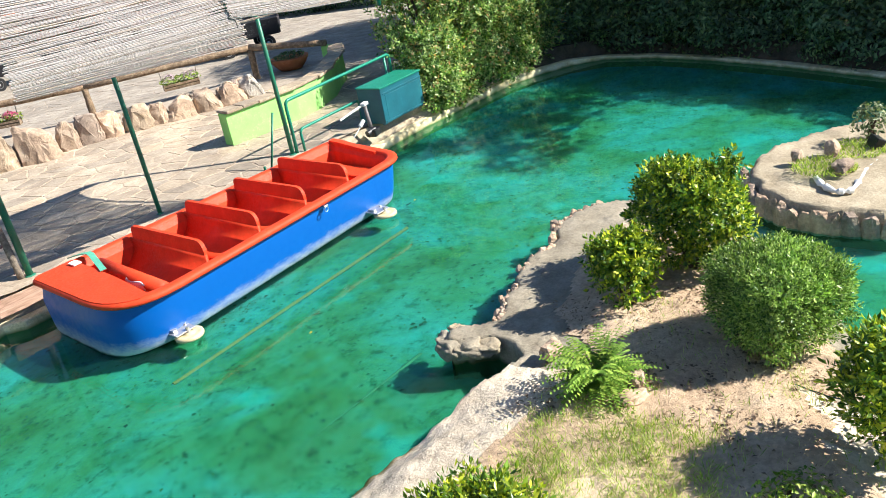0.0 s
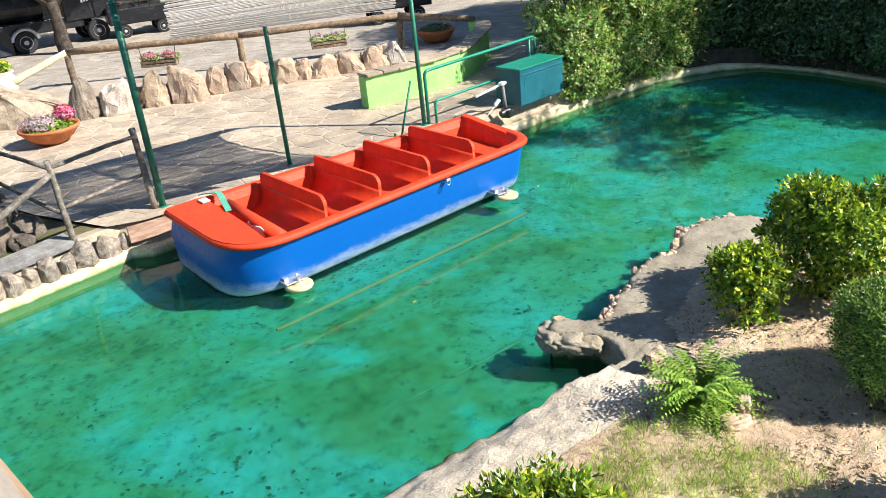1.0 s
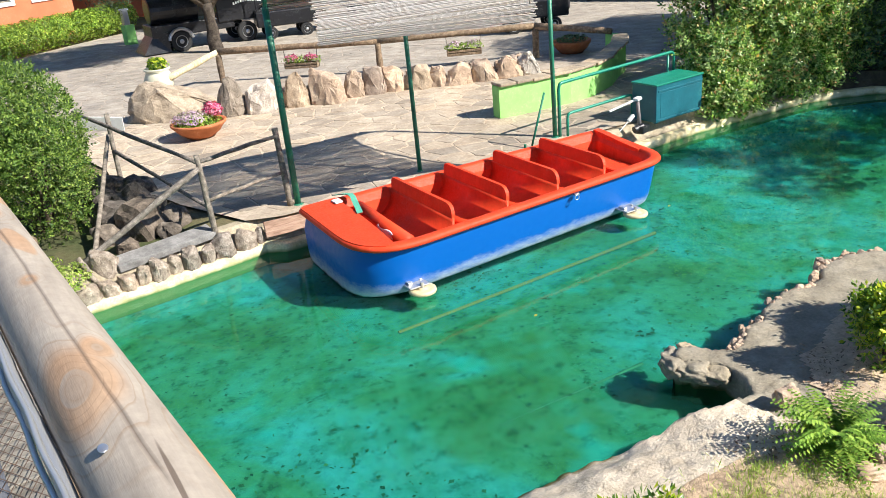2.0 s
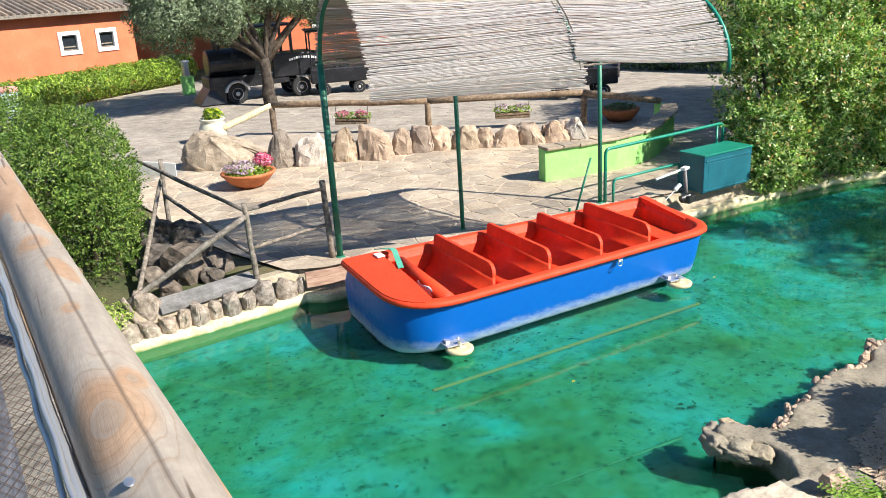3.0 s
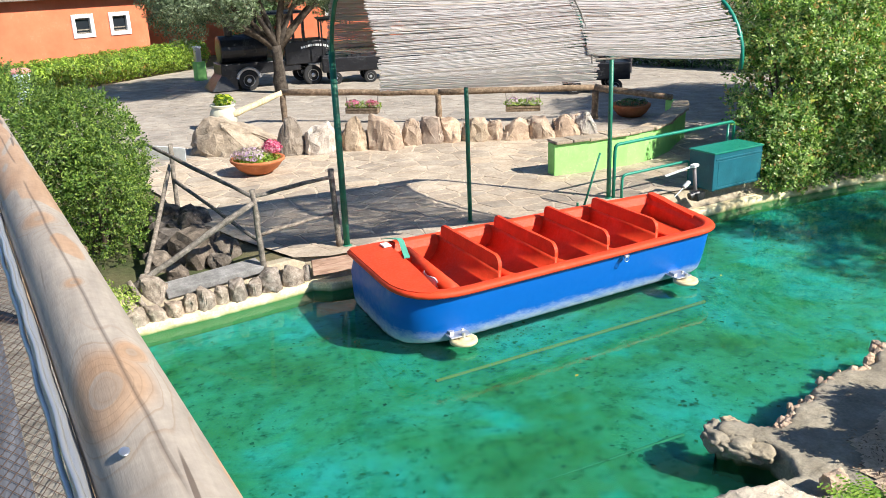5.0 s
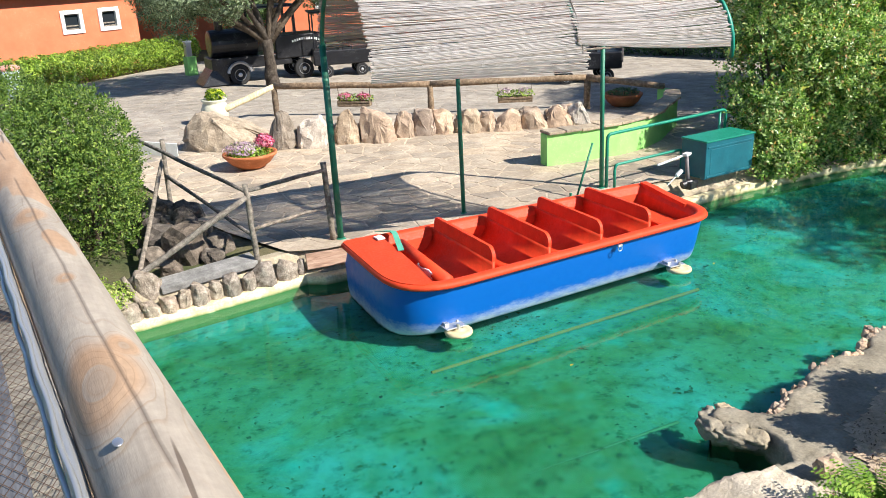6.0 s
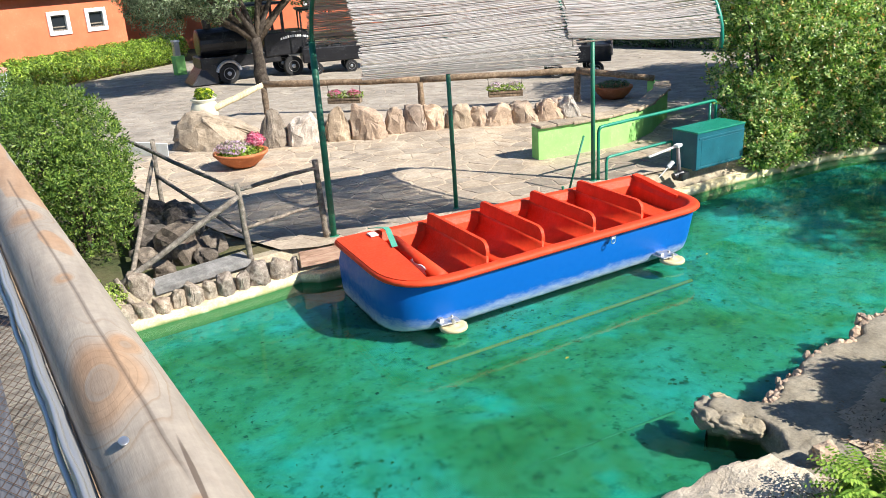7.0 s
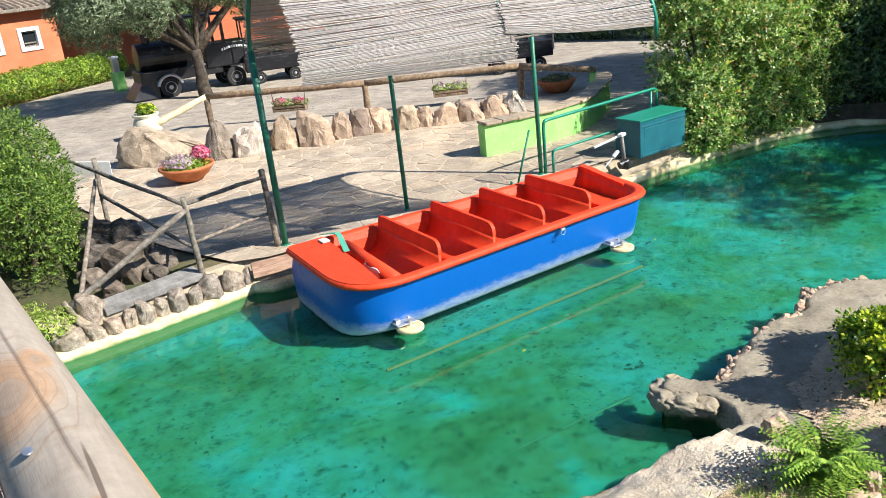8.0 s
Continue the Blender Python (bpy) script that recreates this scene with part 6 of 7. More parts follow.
# hidden behind the flowering shrub, added so that the far hedge lies in shade
tree("tree", "hidden broad leafy tree, added to shade the far hedge", (19.6, 10.0, 0.34), 0.22, 1.7, [(-1.2, 0, 3.2, 1.8, 1.6, 1.5), (1.0, 0.6, 4.0, 2.0, 1.8, 1.6), (0, -1.5, 3.4, 1.7, 1.5, 1.5), (-0.6, 1.5, 3.0, 1.6, 1.5, 1.3)], 30000, 0.14, L_BIG, 57, 6)
shrub("hedge", "dark shaded hedge along the far side of the drive", (15.4, 12.2, 0.34), [(0.55 * k * 0.42, -0.55 * k, 0.6 + 0.1 * math.sin(k * 2.0), 0.6, 0.6, 0.65) for k in range(-7, 8)], 30000, 0.11, L_DARK, 8, 0.3, "hedge", "", 82, lumps=0.15, inner=0.5)
tree("tree", "leafy tree at the edge of the drive", (18.5, 12.0, 0.34), 0.2, 1.5, [(-1.2, 0, 2.8, 1.6, 1.6, 1.5), (1.0, 0, 3.4, 1.8, 1.8, 1.7), (0, -1.5, 2.6, 1.5, 1.4, 1.4), (2.5, 1, 2.6, 1.6, 1.4, 1.5)], 34000, 0.13, L_BIG, 55, 6)
tree("tree", "tall leafy tree behind the flowering shrub", (12.9, 3.7, 0.34), 0.2, 1.5, [(-1.0, 0, 2.8, 1.8, 1.6, 1.7), (1.2, 0, 3.6, 2.0, 1.8, 1.9), (0, -1.5, 2.2, 1.6, 1.5, 1.6), (-0.5, -0.5, 4.4, 1.6, 1.5, 1.0), (1, 1.5, 2.0, 1.8, 1.5, 1.6)], 50000, 0.12, L_BIG, 56, 6)
for i, (x, y) in enumerate(((12.2, 1.4), (12.5, -1.0), (12.2, -3.4), (11.7, -5.8), (11.0, -8.4), (9.6, -11.4), (7.0, -15.0), (2.5, -16.6), (-3, -17.0), (-9, -16.5), (-14.5, -12.0), (-16, -5), (-14.5, 2.5), (-11, 9))):
    near = i < 6
    x -= 0.65 if near else 0.0
    bl = [(-1.15 if i < 3 else -1.35, 0.0, 0.02, 0.42, 1.4, 0.34), (-0.9, 0.2, 0.25, 0.7, 1.4, 0.42), (-0.5, 0.7, 0.45, 1.1, 1.1, 0.6), (-0.5, -0.8, 0.5, 1.1, 1.1, 0.65), (-0.4, 0, 1.2, 1.3, 1.6, 1.0), (0.2, 1.0, 1.7, 1.2, 1.3, 0.9), (0.0, -1.0, 1.6, 1.2, 1.3, 0.9)]
    if not near:
        bl += [(0.3, 0.2, 3.8, 1.7, 1.7, 1.4), (0.2, 0, 5.0, 1.4, 1.5, 1.0)]
    tree("dark_tree", "dense dark green trees shading the far bank of the pond", (x, y, 0.34), 0.16, 1.4, bl, 32000 if near else 9000, 0.10 if near else 0.18, L_DARK, 60 + i, 4, lumps=0.22)

# crown out of view, added to shade the drive and the wall's far end
tree("unseen_shade_tree", "unseen tree behind the flowering shrub, added to shade the drive", (14.2, 2.4, 0.34), 0.16, 3.0, [(-0.6, 0, 4.2, 1.3, 1.3, 1.0), (0.6, 0.6, 4.8, 1.3, 1.3, 1.0), (0, -1.0, 4.6, 1.1, 1.1, 0.9)], 12000, 0.12, L_DARK, 92, 5)
# crown above the view, added to throw dappled shade on the water
tree("unseen_shade_tree", "unseen tree on the far bank, added to dapple the water with shade", (11.2, -6.1, 0.34), 0.05, 3.6, [(-2.4, 1.2, 4.7, 0.7, 0.6, 0.35), (-2.0, -1.2, 4.9, 0.7, 0.7, 0.4), (1.2, 1.9, 5.0, 0.8, 0.7, 0.4), (-0.6, 0.6, 4.6, 1.0, 1.0, 0.6), (0.6, -0.4, 5.2, 1.1, 1.1, 0.7), (-0.8, -0.9, 5.3, 0.8, 0.8, 0.5), (0.3, 1.4, 5.4, 0.8, 0.8, 0.5), (-1.8, 0.2, 5.0, 0.6, 0.7, 0.4)], 9500, 0.12, L_DARK, 91, 5, lumps=0.45)

# hedge in front of the house
shrub("hedge", "long clipped light green hedge in front of the orange house", (-2.7, 21.2, 0.34), [(x, 0.75 * x, 0.55, 0.55, 0.5, 0.55) for x in np.arange(-5.5, 4.6, 0.4)], 40000, 0.10, L_HEDGE, 8, 0.3, "hedge", "", 81, lumps=0.06, inner=0.5)


# ---- bollard lamp, road train, house ----
def build_bollard():
    b = thing("bollard_lamp", "lime green bollard with a white and steel lamp head", "lamp", (1.08, 20.3, 0.36))
    bm = bmesh.new()
    box(bm, (0, 0, 0.32), (0.34, 0.30, 0.64), 15, 0.015)
    part("base", bm, M_LIME, b)
    bm = bmesh.new()
    box(bm, (-0.02, 0, 0.86), (0.20, 0.18, 0.46), 15, 0.02)
    part("post", bm, M_STEEL, b)
    bm = bmesh.new()
    box(bm, (-0.02, 0, 1.12), (0.24, 0.22, 0.06), 15, 0.01)
    part("cap", bm, M_WHITE, b)


build_bollard()


def build_bin():
    b = thing("litter_bin", "pale blue litter bin with a faded pink lid behind the bush", "bin", (-4.36, 17.2, 0.60))
    bm = bmesh.new()
    lathe(bm, [(0.20, 0.0), (0.22, 0.02), (0.25, 0.72), (0.25, 0.76), (0.22, 0.76), (0.18, 0.1)], (0, 0, 0), 24)
    part("body", bm, paint("pale_blue_plastic", (0.62, 0.76, 0.80), 0.5, (0.8, 0.8, 0.8), 0.8, 4), b, smooth=True)
    bm = bmesh.new()
    lathe(bm, [(0.255, 0.77), (0.27, 0.78), (0.27, 0.86), (0.20, 0.90), (0.05, 0.92)], (0, 0, 0), 24)
    part("lid", bm, paint("pink_plastic", (0.75, 0.30, 0.25), 0.5, (0.8, 0.7, 0.7), 0.8, 4), b, "faded pink lid", smooth=True)


build_bin()


def wheel(parent, x, y, z, r, w=0.16):
    bm = bmesh.new()
    for s in (1,):
        prof = [(r * 0.6, -w / 2), (r * 0.92, -w / 2), (r, -w / 3), (r, w / 3), (r * 0.92, w / 2), (r * 0.6, w / 2)]
        skin(bm, [[(x + a * math.cos(k * math.pi / 12), y + b, z + a * math.sin(k * math.pi / 12)) for k in range(24)] for a, b in prof], True, True)
    t = part("wheel", bm, M_TYRE, parent, "black tyre", smooth=False)
    bm = bmesh.new()
    skin(bm, [[(x + a * math.cos(k * math.pi / 10), y - w / 2 - 0.012 + b, z + a * math.sin(k * math.pi / 10)) for k in range(20)] for a, b in ((r * 0.60, 0.02), (r * 0.56, 0.0), (r * 0.42, 0.04), (r * 0.2, 0.01), (r * 0.1, 0.0))], True)
    part("rim", bm, M_STEEL, t, "pale steel rim")


def build_train():
    t = thing("road_train_engine", "black road train engine shaped like a steam locomotive in the shade", "road train", (2.85, 17.3, 0.36))
    bm = bmesh.new()
    rings = [(-1.72, 0.36), (-1.70, 0.42), (-0.3, 0.44), (-0.28, 0.3)]
    skin(bm, [[(x, r * math.cos(k * math.pi / 12), 1.22 + r * math.sin(k * math.pi / 12)) for k in range(24)] for x, r in rings], True, True)
    part("boiler", bm, M_BLACK, t, smooth=False)
    bm = bmesh.new()
    box(bm, (-0.55, 0, 0.66), (2.5, 1.1, 0.35), 0, 0.03)
    part("chassis", bm, M_BLACK, t)
    bm = bmesh.new()
    vs = [bm.verts.new(p) for p in ((-2.15, -0.6, 0.06), (-2.15, 0.6, 0.06), (-1.35, 0.6, 0.06), (-1.35, -0.6, 0.06), (-1.75, -0.5, 0.58), (-1.75, 0.5, 0.58), (-1.35, 0.6, 0.62), (-1.35, -0.6, 0.62))]
    for f in ((0, 1, 2, 3), (4, 5, 6, 7), (0, 1, 5, 4), (1, 2, 6, 5), (2, 3, 7, 6), (3, 0, 4, 7)):
        bm.faces.new([vs[k] for k in f])
    part("cowcatcher", bm, M_BLACK, t)
    bm = bmesh.new()
    rod(bm, (-1.35, 0, 1.6), (-1.35, 0, 2.1), 0.12, 0.16, 14)
    part("chimney", bm, M_BLACK, t)
    bm = bmesh.new()
    rod(bm, (-0.75, 0, 1.6), (-0.75, 0, 1.86), 0.16, 0.10, 14)
    part("dome", bm, M_BLACK, t)
    for x in (-0.35, 0.85):
        for y in (-0.55, 0.55):
            bm = bmesh.new()
            box(bm, (x, y, 1.75), (0.08, 0.08, 0.95))
            part("cab_post", bm, M_BLACK, t)
    bm = bmesh.new()
    box(bm, (0.25, 0, 2.24), (1.5, 1.35, 0.07), 0, 0.03)
    part("cab_roof", bm, paint("blue_black_paint", (0.01, 0.018, 0.06), 0.3), t, "dark blue cab roof")
    bm = bmesh.new()
    box(bm, (0.95, 0, 1.02), (1.5, 1.2, 0.70), 0, 0.03)
    part("tender", bm, M_BLACK, t)
    bm = bmesh.new()
    for k in range(12):
        u = k / 11
        box(bm, None, (0.05, 0.01, 0.07), m=pose(0.75 + 0.85 * u, -0.612, 1.17 + 0.06 * math.sin(math.pi * u), 0, 0, 0))
    part("lettering", bm, M_WHITE, t, "row of small white letters")
    bm = bmesh.new()
    pipe(bm, [(-1.0 + 0.36 * math.cos(a), -0.64, 0.32 + 0.36 * math.sin(a)) for a in np.linspace(0.2, 2.95, 12)], 0.05, 6)
    part("mudguard", bm, M_STEEL, t, "scuffed grey mudguard")
    for x, r in ((-1.0, 0.31), (1.05, 0.31)):
        for y in (-0.55, 0.55):
            wheel(t, x, y, r, r)
    for wx, wy, rz_ in ((5.15, 16.6, -14), (7.7, 15.1, -30), (9.75, 10.0, -28)):
        c = thing("road_train_carriage", "dark open road train carriage with bench seats", "road train carriage", (wx, wy, 0.36), "road train carriages", rz=rz_)
        bm = bmesh.new()
        box(bm, (0, 0, 0.62), (1.9, 1.15, 0.46), 0, 0.04)
        part("body", bm, M_BLACK, c)
        bm = bmesh.new()
        box(bm, (0.97, 0, 0.80), (0.05, 1.0, 0.5), 0, 0.01)
        part("tail_board", bm, M_IRON, c, "worn grey tail board")
        if wx < 9:
            bm = bmesh.new()
            box(bm, (0, 0, 2.0), (2.0, 1.25, 0.06), 0, 0.03)
            part("roof", bm, M_BLACK, c)
        for x in (-0.9, 0.0, 0.9) if wx < 9 else ():
            for y in (-0.52, 0.52):
                bm = bmesh.new()
                rod(bm, (x, y, 0.8), (x, y, 1.98), 0.025)
                part("roof_post", bm, M_BLACK, c)
        for x in (-0.55, 0.25):
            bm = bmesh.new()
            box(bm, (x, 0, 0.95), (0.07, 1.05, 0.40), 0, 0.02)
            box(bm, (x - 0.2, 0, 0.86), (0.4, 1.05, 0.07), 0, 0.02)
            part("bench", bm, M_BLACK, c)
        for x in (-0.55, 0.55):
            for y in (-0.5, 0.5):
                wheel(c, x, y, 0.2, 0.2, 0.12)


build_train()


def window_unit(parent, x, z, w, h):
    """A square window with a raised white surround in an opening of the wall y = 0 to 0.2 that faces -y."""
    bm = bmesh.new()
    for s in (-1, 1):
        box(bm, (x + s * (w / 2 + 0.04), 0.03, z), (0.14, 0.16, h + 0.22), 0, 0.008)
        box(bm, (x, 0.03, z + s * (h / 2 + 0.04)), (w - 0.06, 0.16, 0.14), 0, 0.008)
    win = part("window", bm, M_WHITE, parent, "white framed square window")
    bm = bmesh.new()
    box(bm, (x, 0.10, z), (w - 0.02, 0.02, h - 0.02))
    part("pane", bm, M_GLASS, win, "dark glass")
    for dz in (-h / 2 + 0.06, -0.14, h / 2 - 0.06):
        bm = bmesh.new()
        box(bm, (x, 0.075, z + dz), (w - 0.05, 0.03, 0.045))
        part("sash_bar", bm, M_GREYWOOD, win)


def build_house(at, rz, length, depth, eave, windows, label, rh=1.15):
    h = thing("house", label, "house", at, rz=rz)
    bm = bmesh.new()
    box(bm, (-length / 2, depth / 2 + 0.1, eave / 2), (length, depth - 0.2, eave))
    xs = sorted({-length, 0.0} | {x + s * 0.33 for x, _ in windows for s in (-1, 1)})
    for a, b in zip(xs, xs[1:]):
        hole = [z for x, z in windows if a < x < b]
        for z0, z1 in (((0, hole[0] - 0.33), (hole[0] + 0.33, eave)) if hole else ((0, eave),)):
            box(bm, ((a + b) / 2, 0.1, (z0 + z1) / 2), (b - a, 0.2, z1 - z0))
    part("wall", bm, M_ORANGE, h, "orange rendered wall")
    bm = bmesh.new()
    e = 0.35
    hip = depth / 2
    v = [bm.verts.new(p) for p in ((-length - e, -e, eave), (e, -e, eave), (e, depth + e, eave), (-length - e, depth + e, eave), (-length + hip, depth / 2, eave + rh), (-hip, depth / 2, eave + rh))]
    for f in ((0, 1, 5, 4), (1, 2, 5), (2, 3, 4, 5), (3, 0, 4), (0, 3, 2, 1)):
        bm.faces.new([v[k] for k in f])
    roof = part("roof", bm, M_ROOFTILE, h, "weathered clay tile roof")
    k = int(length / 0.24)
    for i in range(k):
        bm = bmesh.new()
        x = -length + (i + 0.5) * length / k
        top = min(1.0, (x + length + e) / (hip + e), (-x + e) / (hip + e))
        rod(bm, (x, -e - 0.02, eave + 0.03), (x, -e + top * (depth / 2 + e), eave + 0.03 + top * rh), 0.075, 0.07, 6)
        part("roof_rib", bm, M_ROOFTILE, roof)
    bm = bmesh.new()
    box(bm, (-length / 2, -e - 0.03, eave - 0.02), (length + 2 * e, 0.12, 0.12), 0, 0.02)
    part("gutter", bm, M_GREYWOOD, h, "grey eaves gutter")
    for x, z in windows:
        window_unit(h, x, z, 0.62, 0.62)
    return h


build_house((0.40, 26.2, 0.34), 22, 11, 7, 2.85, [(-1.15, 1.78), (-2.6, 1.78)], "orange rendered house with a tiled hip roof and white square windows", 1.0)
build_house((5.6, 29.5, 0.34), 4, 5.2, 5, 2.6, [], "orange rendered house wing standing in tree shade")
build_house((13.5, 31.0, 0.34), -6, 6, 5, 2.7, [(-3.6, 1.7)], "orange rendered house partly hidden behind the olive trees")

# low sky over the horizon, far off
_m = Mat("low_blue_sky", 1.0, spec=0.0)
_m.set("Base Color", (0.0, 0.0, 0.0))
_m.set("Emission Color", _m.ramp(_m.math("DIVIDE", _m.axis(2), 150.0), [(0.0, (0.11, 0.26, 0.47)), (1.0, (0.06, 0.19, 0.44))]))
_m.set("Emission Strength", 1.0)
bm = bmesh.new()
_ring = [(1400 * math.cos(k * math.pi / 36), 1400 * math.sin(k * math.pi / 36)) for k in range(72)]
skin(bm, [[(x, y, z) for x, y in _ring] for z in (-3.0, 150.0)])
solid("backdrop_sky", bm, _m.m, "clear blue sky low over the horizon", "sky", kind="structure", smooth=True)
# far hill
hx, hy = np.arange(-500, 701, 25.0), np.arange(160, 801, 25.0)
HX, HY = np.meshgrid(hx, hy, indexing="ij")
HZ = 0.15 + 0.9 * np.clip((HY - 160) / 60, 0, 1) + np.clip((HY - 180) / 400, 0, 1) * (46 + 26 * smooth_noise(HX, HY, 0.006, 3.0)) * np.clip((HX - 90) / 160, 0.0, 1.2) + 1.2 * smooth_noise(HX, HY, 0.03, 5.0)
_m = Mat("hill_scrub", 0.95, spec=0.1)
_c = _m.ramp(_m.noise(1.0, 8, 0.75, _m.place((0.06, 0.012, 0.2))), [(0.40, (0.06, 0.09, 0.06)), (0.48, (0.16, 0.165, 0.125)), (0.62, (0.22, 0.205, 0.17))])
_m.set("Base Color", _c)
solid("backdrop", grid_sheet(hx, hy, HZ, np.ones((len(hx) - 1, len(hy) - 1), bool)), _m.m, "dry scrubby hillside far off under the sky", "hill", kind="structure", smooth=True)


# ---- bridge under the camera ----
RAIL0, RAIL1 = Vector((-4.110, -9.6, 3.425)), Vector((-4.899, 1.6, 3.152))


def build_bridge():
    br = thing("footbridge", "timber footbridge with a round wooden handrail over the pond", "bridge", (0, 0, 0))
    d = (RAIL1 - RAIL0)
    n = d.normalized()
    across = Vector((-n.y, n.x, 0)).normalized()
    # handrail, built from many rings so that it can be a little uneven
    bm = bmesh.new()
    R = 0.056
    rings = []
    for i in range(141):
        p = RAIL0 + d * i / 140
        ring = []
        for k in range(28):
            a = k * 2 * math.pi / 28
            r = R * (1 + 0.02 * noise.noise(Vector((i * 0.11, math.cos(a), math.sin(a)))))
            ring.append(bm.verts.new(p + across * r * math.cos(a) + Vector((0, 0, r * math.sin(a)))))
        rings.append(ring)
    for a, b in zip(rings, rings[1:]):
        for k in range(28):
            bm.faces.new((a[k], a[(k + 1) % 28], b[(k + 1) % 28], b[k]))
    bm.faces.new(rings[0][::-1])
    bm.faces.new(rings[-1])
    part("handrail", bm, M_HANDRAIL, br, "round pine handrail with knots and weathered grey stain", smooth=True)
    bm = bmesh.new()
    bmesh.ops.create_uvsphere(bm, u_segments=12, v_segments=8, radius=0.0065, matrix=Matrix.Translation((-4.257, -7.909, RAIL0.z + (RAIL1.z - RAIL0.z) * 0.151 + R - 0.003)) @ Matrix.Diagonal((0.8, 1.3, 0.25, 1)))
    part("nail", bm, M_STEEL, br, "bright steel nail head in the rail", smooth=True)
    for y in (-9.2, -6.9, -4.6, -2.3, 0.0):
        u = (y - RAIL0.y) / d.y
        p = RAIL0 + d * u
        bm = bmesh.new()
        rod(bm, (p.x + 0.03, p.y, 0.3 - 0.58 * (y > -5.2)), (p.x + 0.03, p.y, p.z - 0.03), 0.045, None, 12)
        part("post", bm, M_LOGRAIL, br, smooth=True)
    # twisted wire bundle under the rail
    bm = bmesh.new()
    pipe(bm, [RAIL0 + d * i / 500 + across * (0.066 + 0.0008 * math.sin(i * 0.37)) + Vector((0, 0, 0.004 + 0.001 * math.sin(i * 0.9))) for i in range(501)], [0.0085 + 0.0012 * noise.noise(Vector((i * 0.6, 0, 0))) for i in range(501)], 10)
    for o, z in ((0.070, 0.014), (0.077, 0.000), (0.076, -0.016)):
        pts = [RAIL0 + d * i / 400 + across * (o + 0.0012 * math.sin(i * 0.9 + o * 900)) + Vector((0, 0, z + 0.0015 * math.sin(i * 1.3 + z * 700))) for i in range(401)]
        pipe(bm, pts, 0.0036, 6)
    part("edge_wire", bm, M_WIRE, br, "galvanised mesh edge wires along the rail", smooth=True)
    # deck boards
    top = 1.02
    w = 1.6
    k = 78
    for i in range(k):
        p = RAIL0 + d * (i + 0.5) / k + across * (w / 2 - 0.16) + Vector((0, 0, -top))
        bm = bmesh.new()
        box(bm, (0, 0, 0), (w + random.uniform(-0.02, 0.02), d.length / k - 0.012, 0.045), 0, 0.004)
        ob = part("deck_board", bm, M_DECK, br)
        ob.matrix_world = Matrix.Translation(p) @ pose(0, 0, 0, math.degrees(math.atan2(d.z, d.y)), 0, math.degrees(math.atan2(-d.x, d.y)))
    bm = bmesh.new()
    for o in (0.08, w - 0.12):
        q0, q1 = RAIL0 + across * o + Vector((0, 0, -top - 0.12)), RAIL1 + across * o + Vector((0, 0, -top - 0.12))
        c = (q0 + q1) / 2
        box(bm, None, (0.10, d.length, 0.18), m=Matrix.Translation(c) @ pose(0, 0, 0, math.degrees(math.atan2(d.z, d.y)), 0, math.degrees(math.atan2(-d.x, d.y))))
    part("beam", bm, M_DECK, br)
    # dark strip laid on the boards in place of the rail's cast shadow
    for o in (0.17,):
        q0, q1 = RAIL0 + across * o + Vector((0, 0, -top + 0.04)), RAIL1 + across * o + Vector((0, 0, -top + 0.04))
        bm = bmesh.new()
        box(bm, None, (0.10, d.length, 0.035), m=Matrix.Translation((q0 + q1) / 2) @ pose(0, 0, 0, math.degrees(math.atan2(d.z, d.y)), 0, math.degrees(math.atan2(-d.x, d.y))))
        part("kick_board", bm, M_RAILSHADE, br, "dark strip on the deck in place of the rail's shadow")
    # hexagonal wire mesh laid on the boards
    bm = bmesh.new()
    pitch = 0.036
    for i in range(int(6.5 / pitch)):
        for j in range(16):
            y = 1.6 + i * pitch
            a = 0.03 + j * pitch + (pitch / 2 if i % 2 else 0)
            for sg in (-1, 1):
                q = [RAIL0 + n * yy + across * aa + Vector((0, 0, -top + 0.064)) for yy, aa in ((y, a), (y + pitch, a + sg * pitch / 2))]
                rod(bm, q[0], q[1], 0.0016, None, 3)
    part("wire_mesh", bm, M_RUSTWIRE, br, "rusty wire mesh stapled to the boards")["kind"] = "stuff"


# dark colour of the deck strip that stands for the rail's shadow
M_RAILSHADE = wood_mat("rail_shade_wood", (0.06, 0.065, 0.075), (0.10, 0.105, 0.12), (0.15, 0.155, 0.17), 1)
_m = Mat("weathered_pine", 0.6, spec=0.3)
_p = _m.place()
# growth rings: bands of a stretched noise that swells round each knot
_w = _m.noise(1.0, 2.5, 0.5, _m.place((7, 1.0, 7)), 0.5)
_near = None
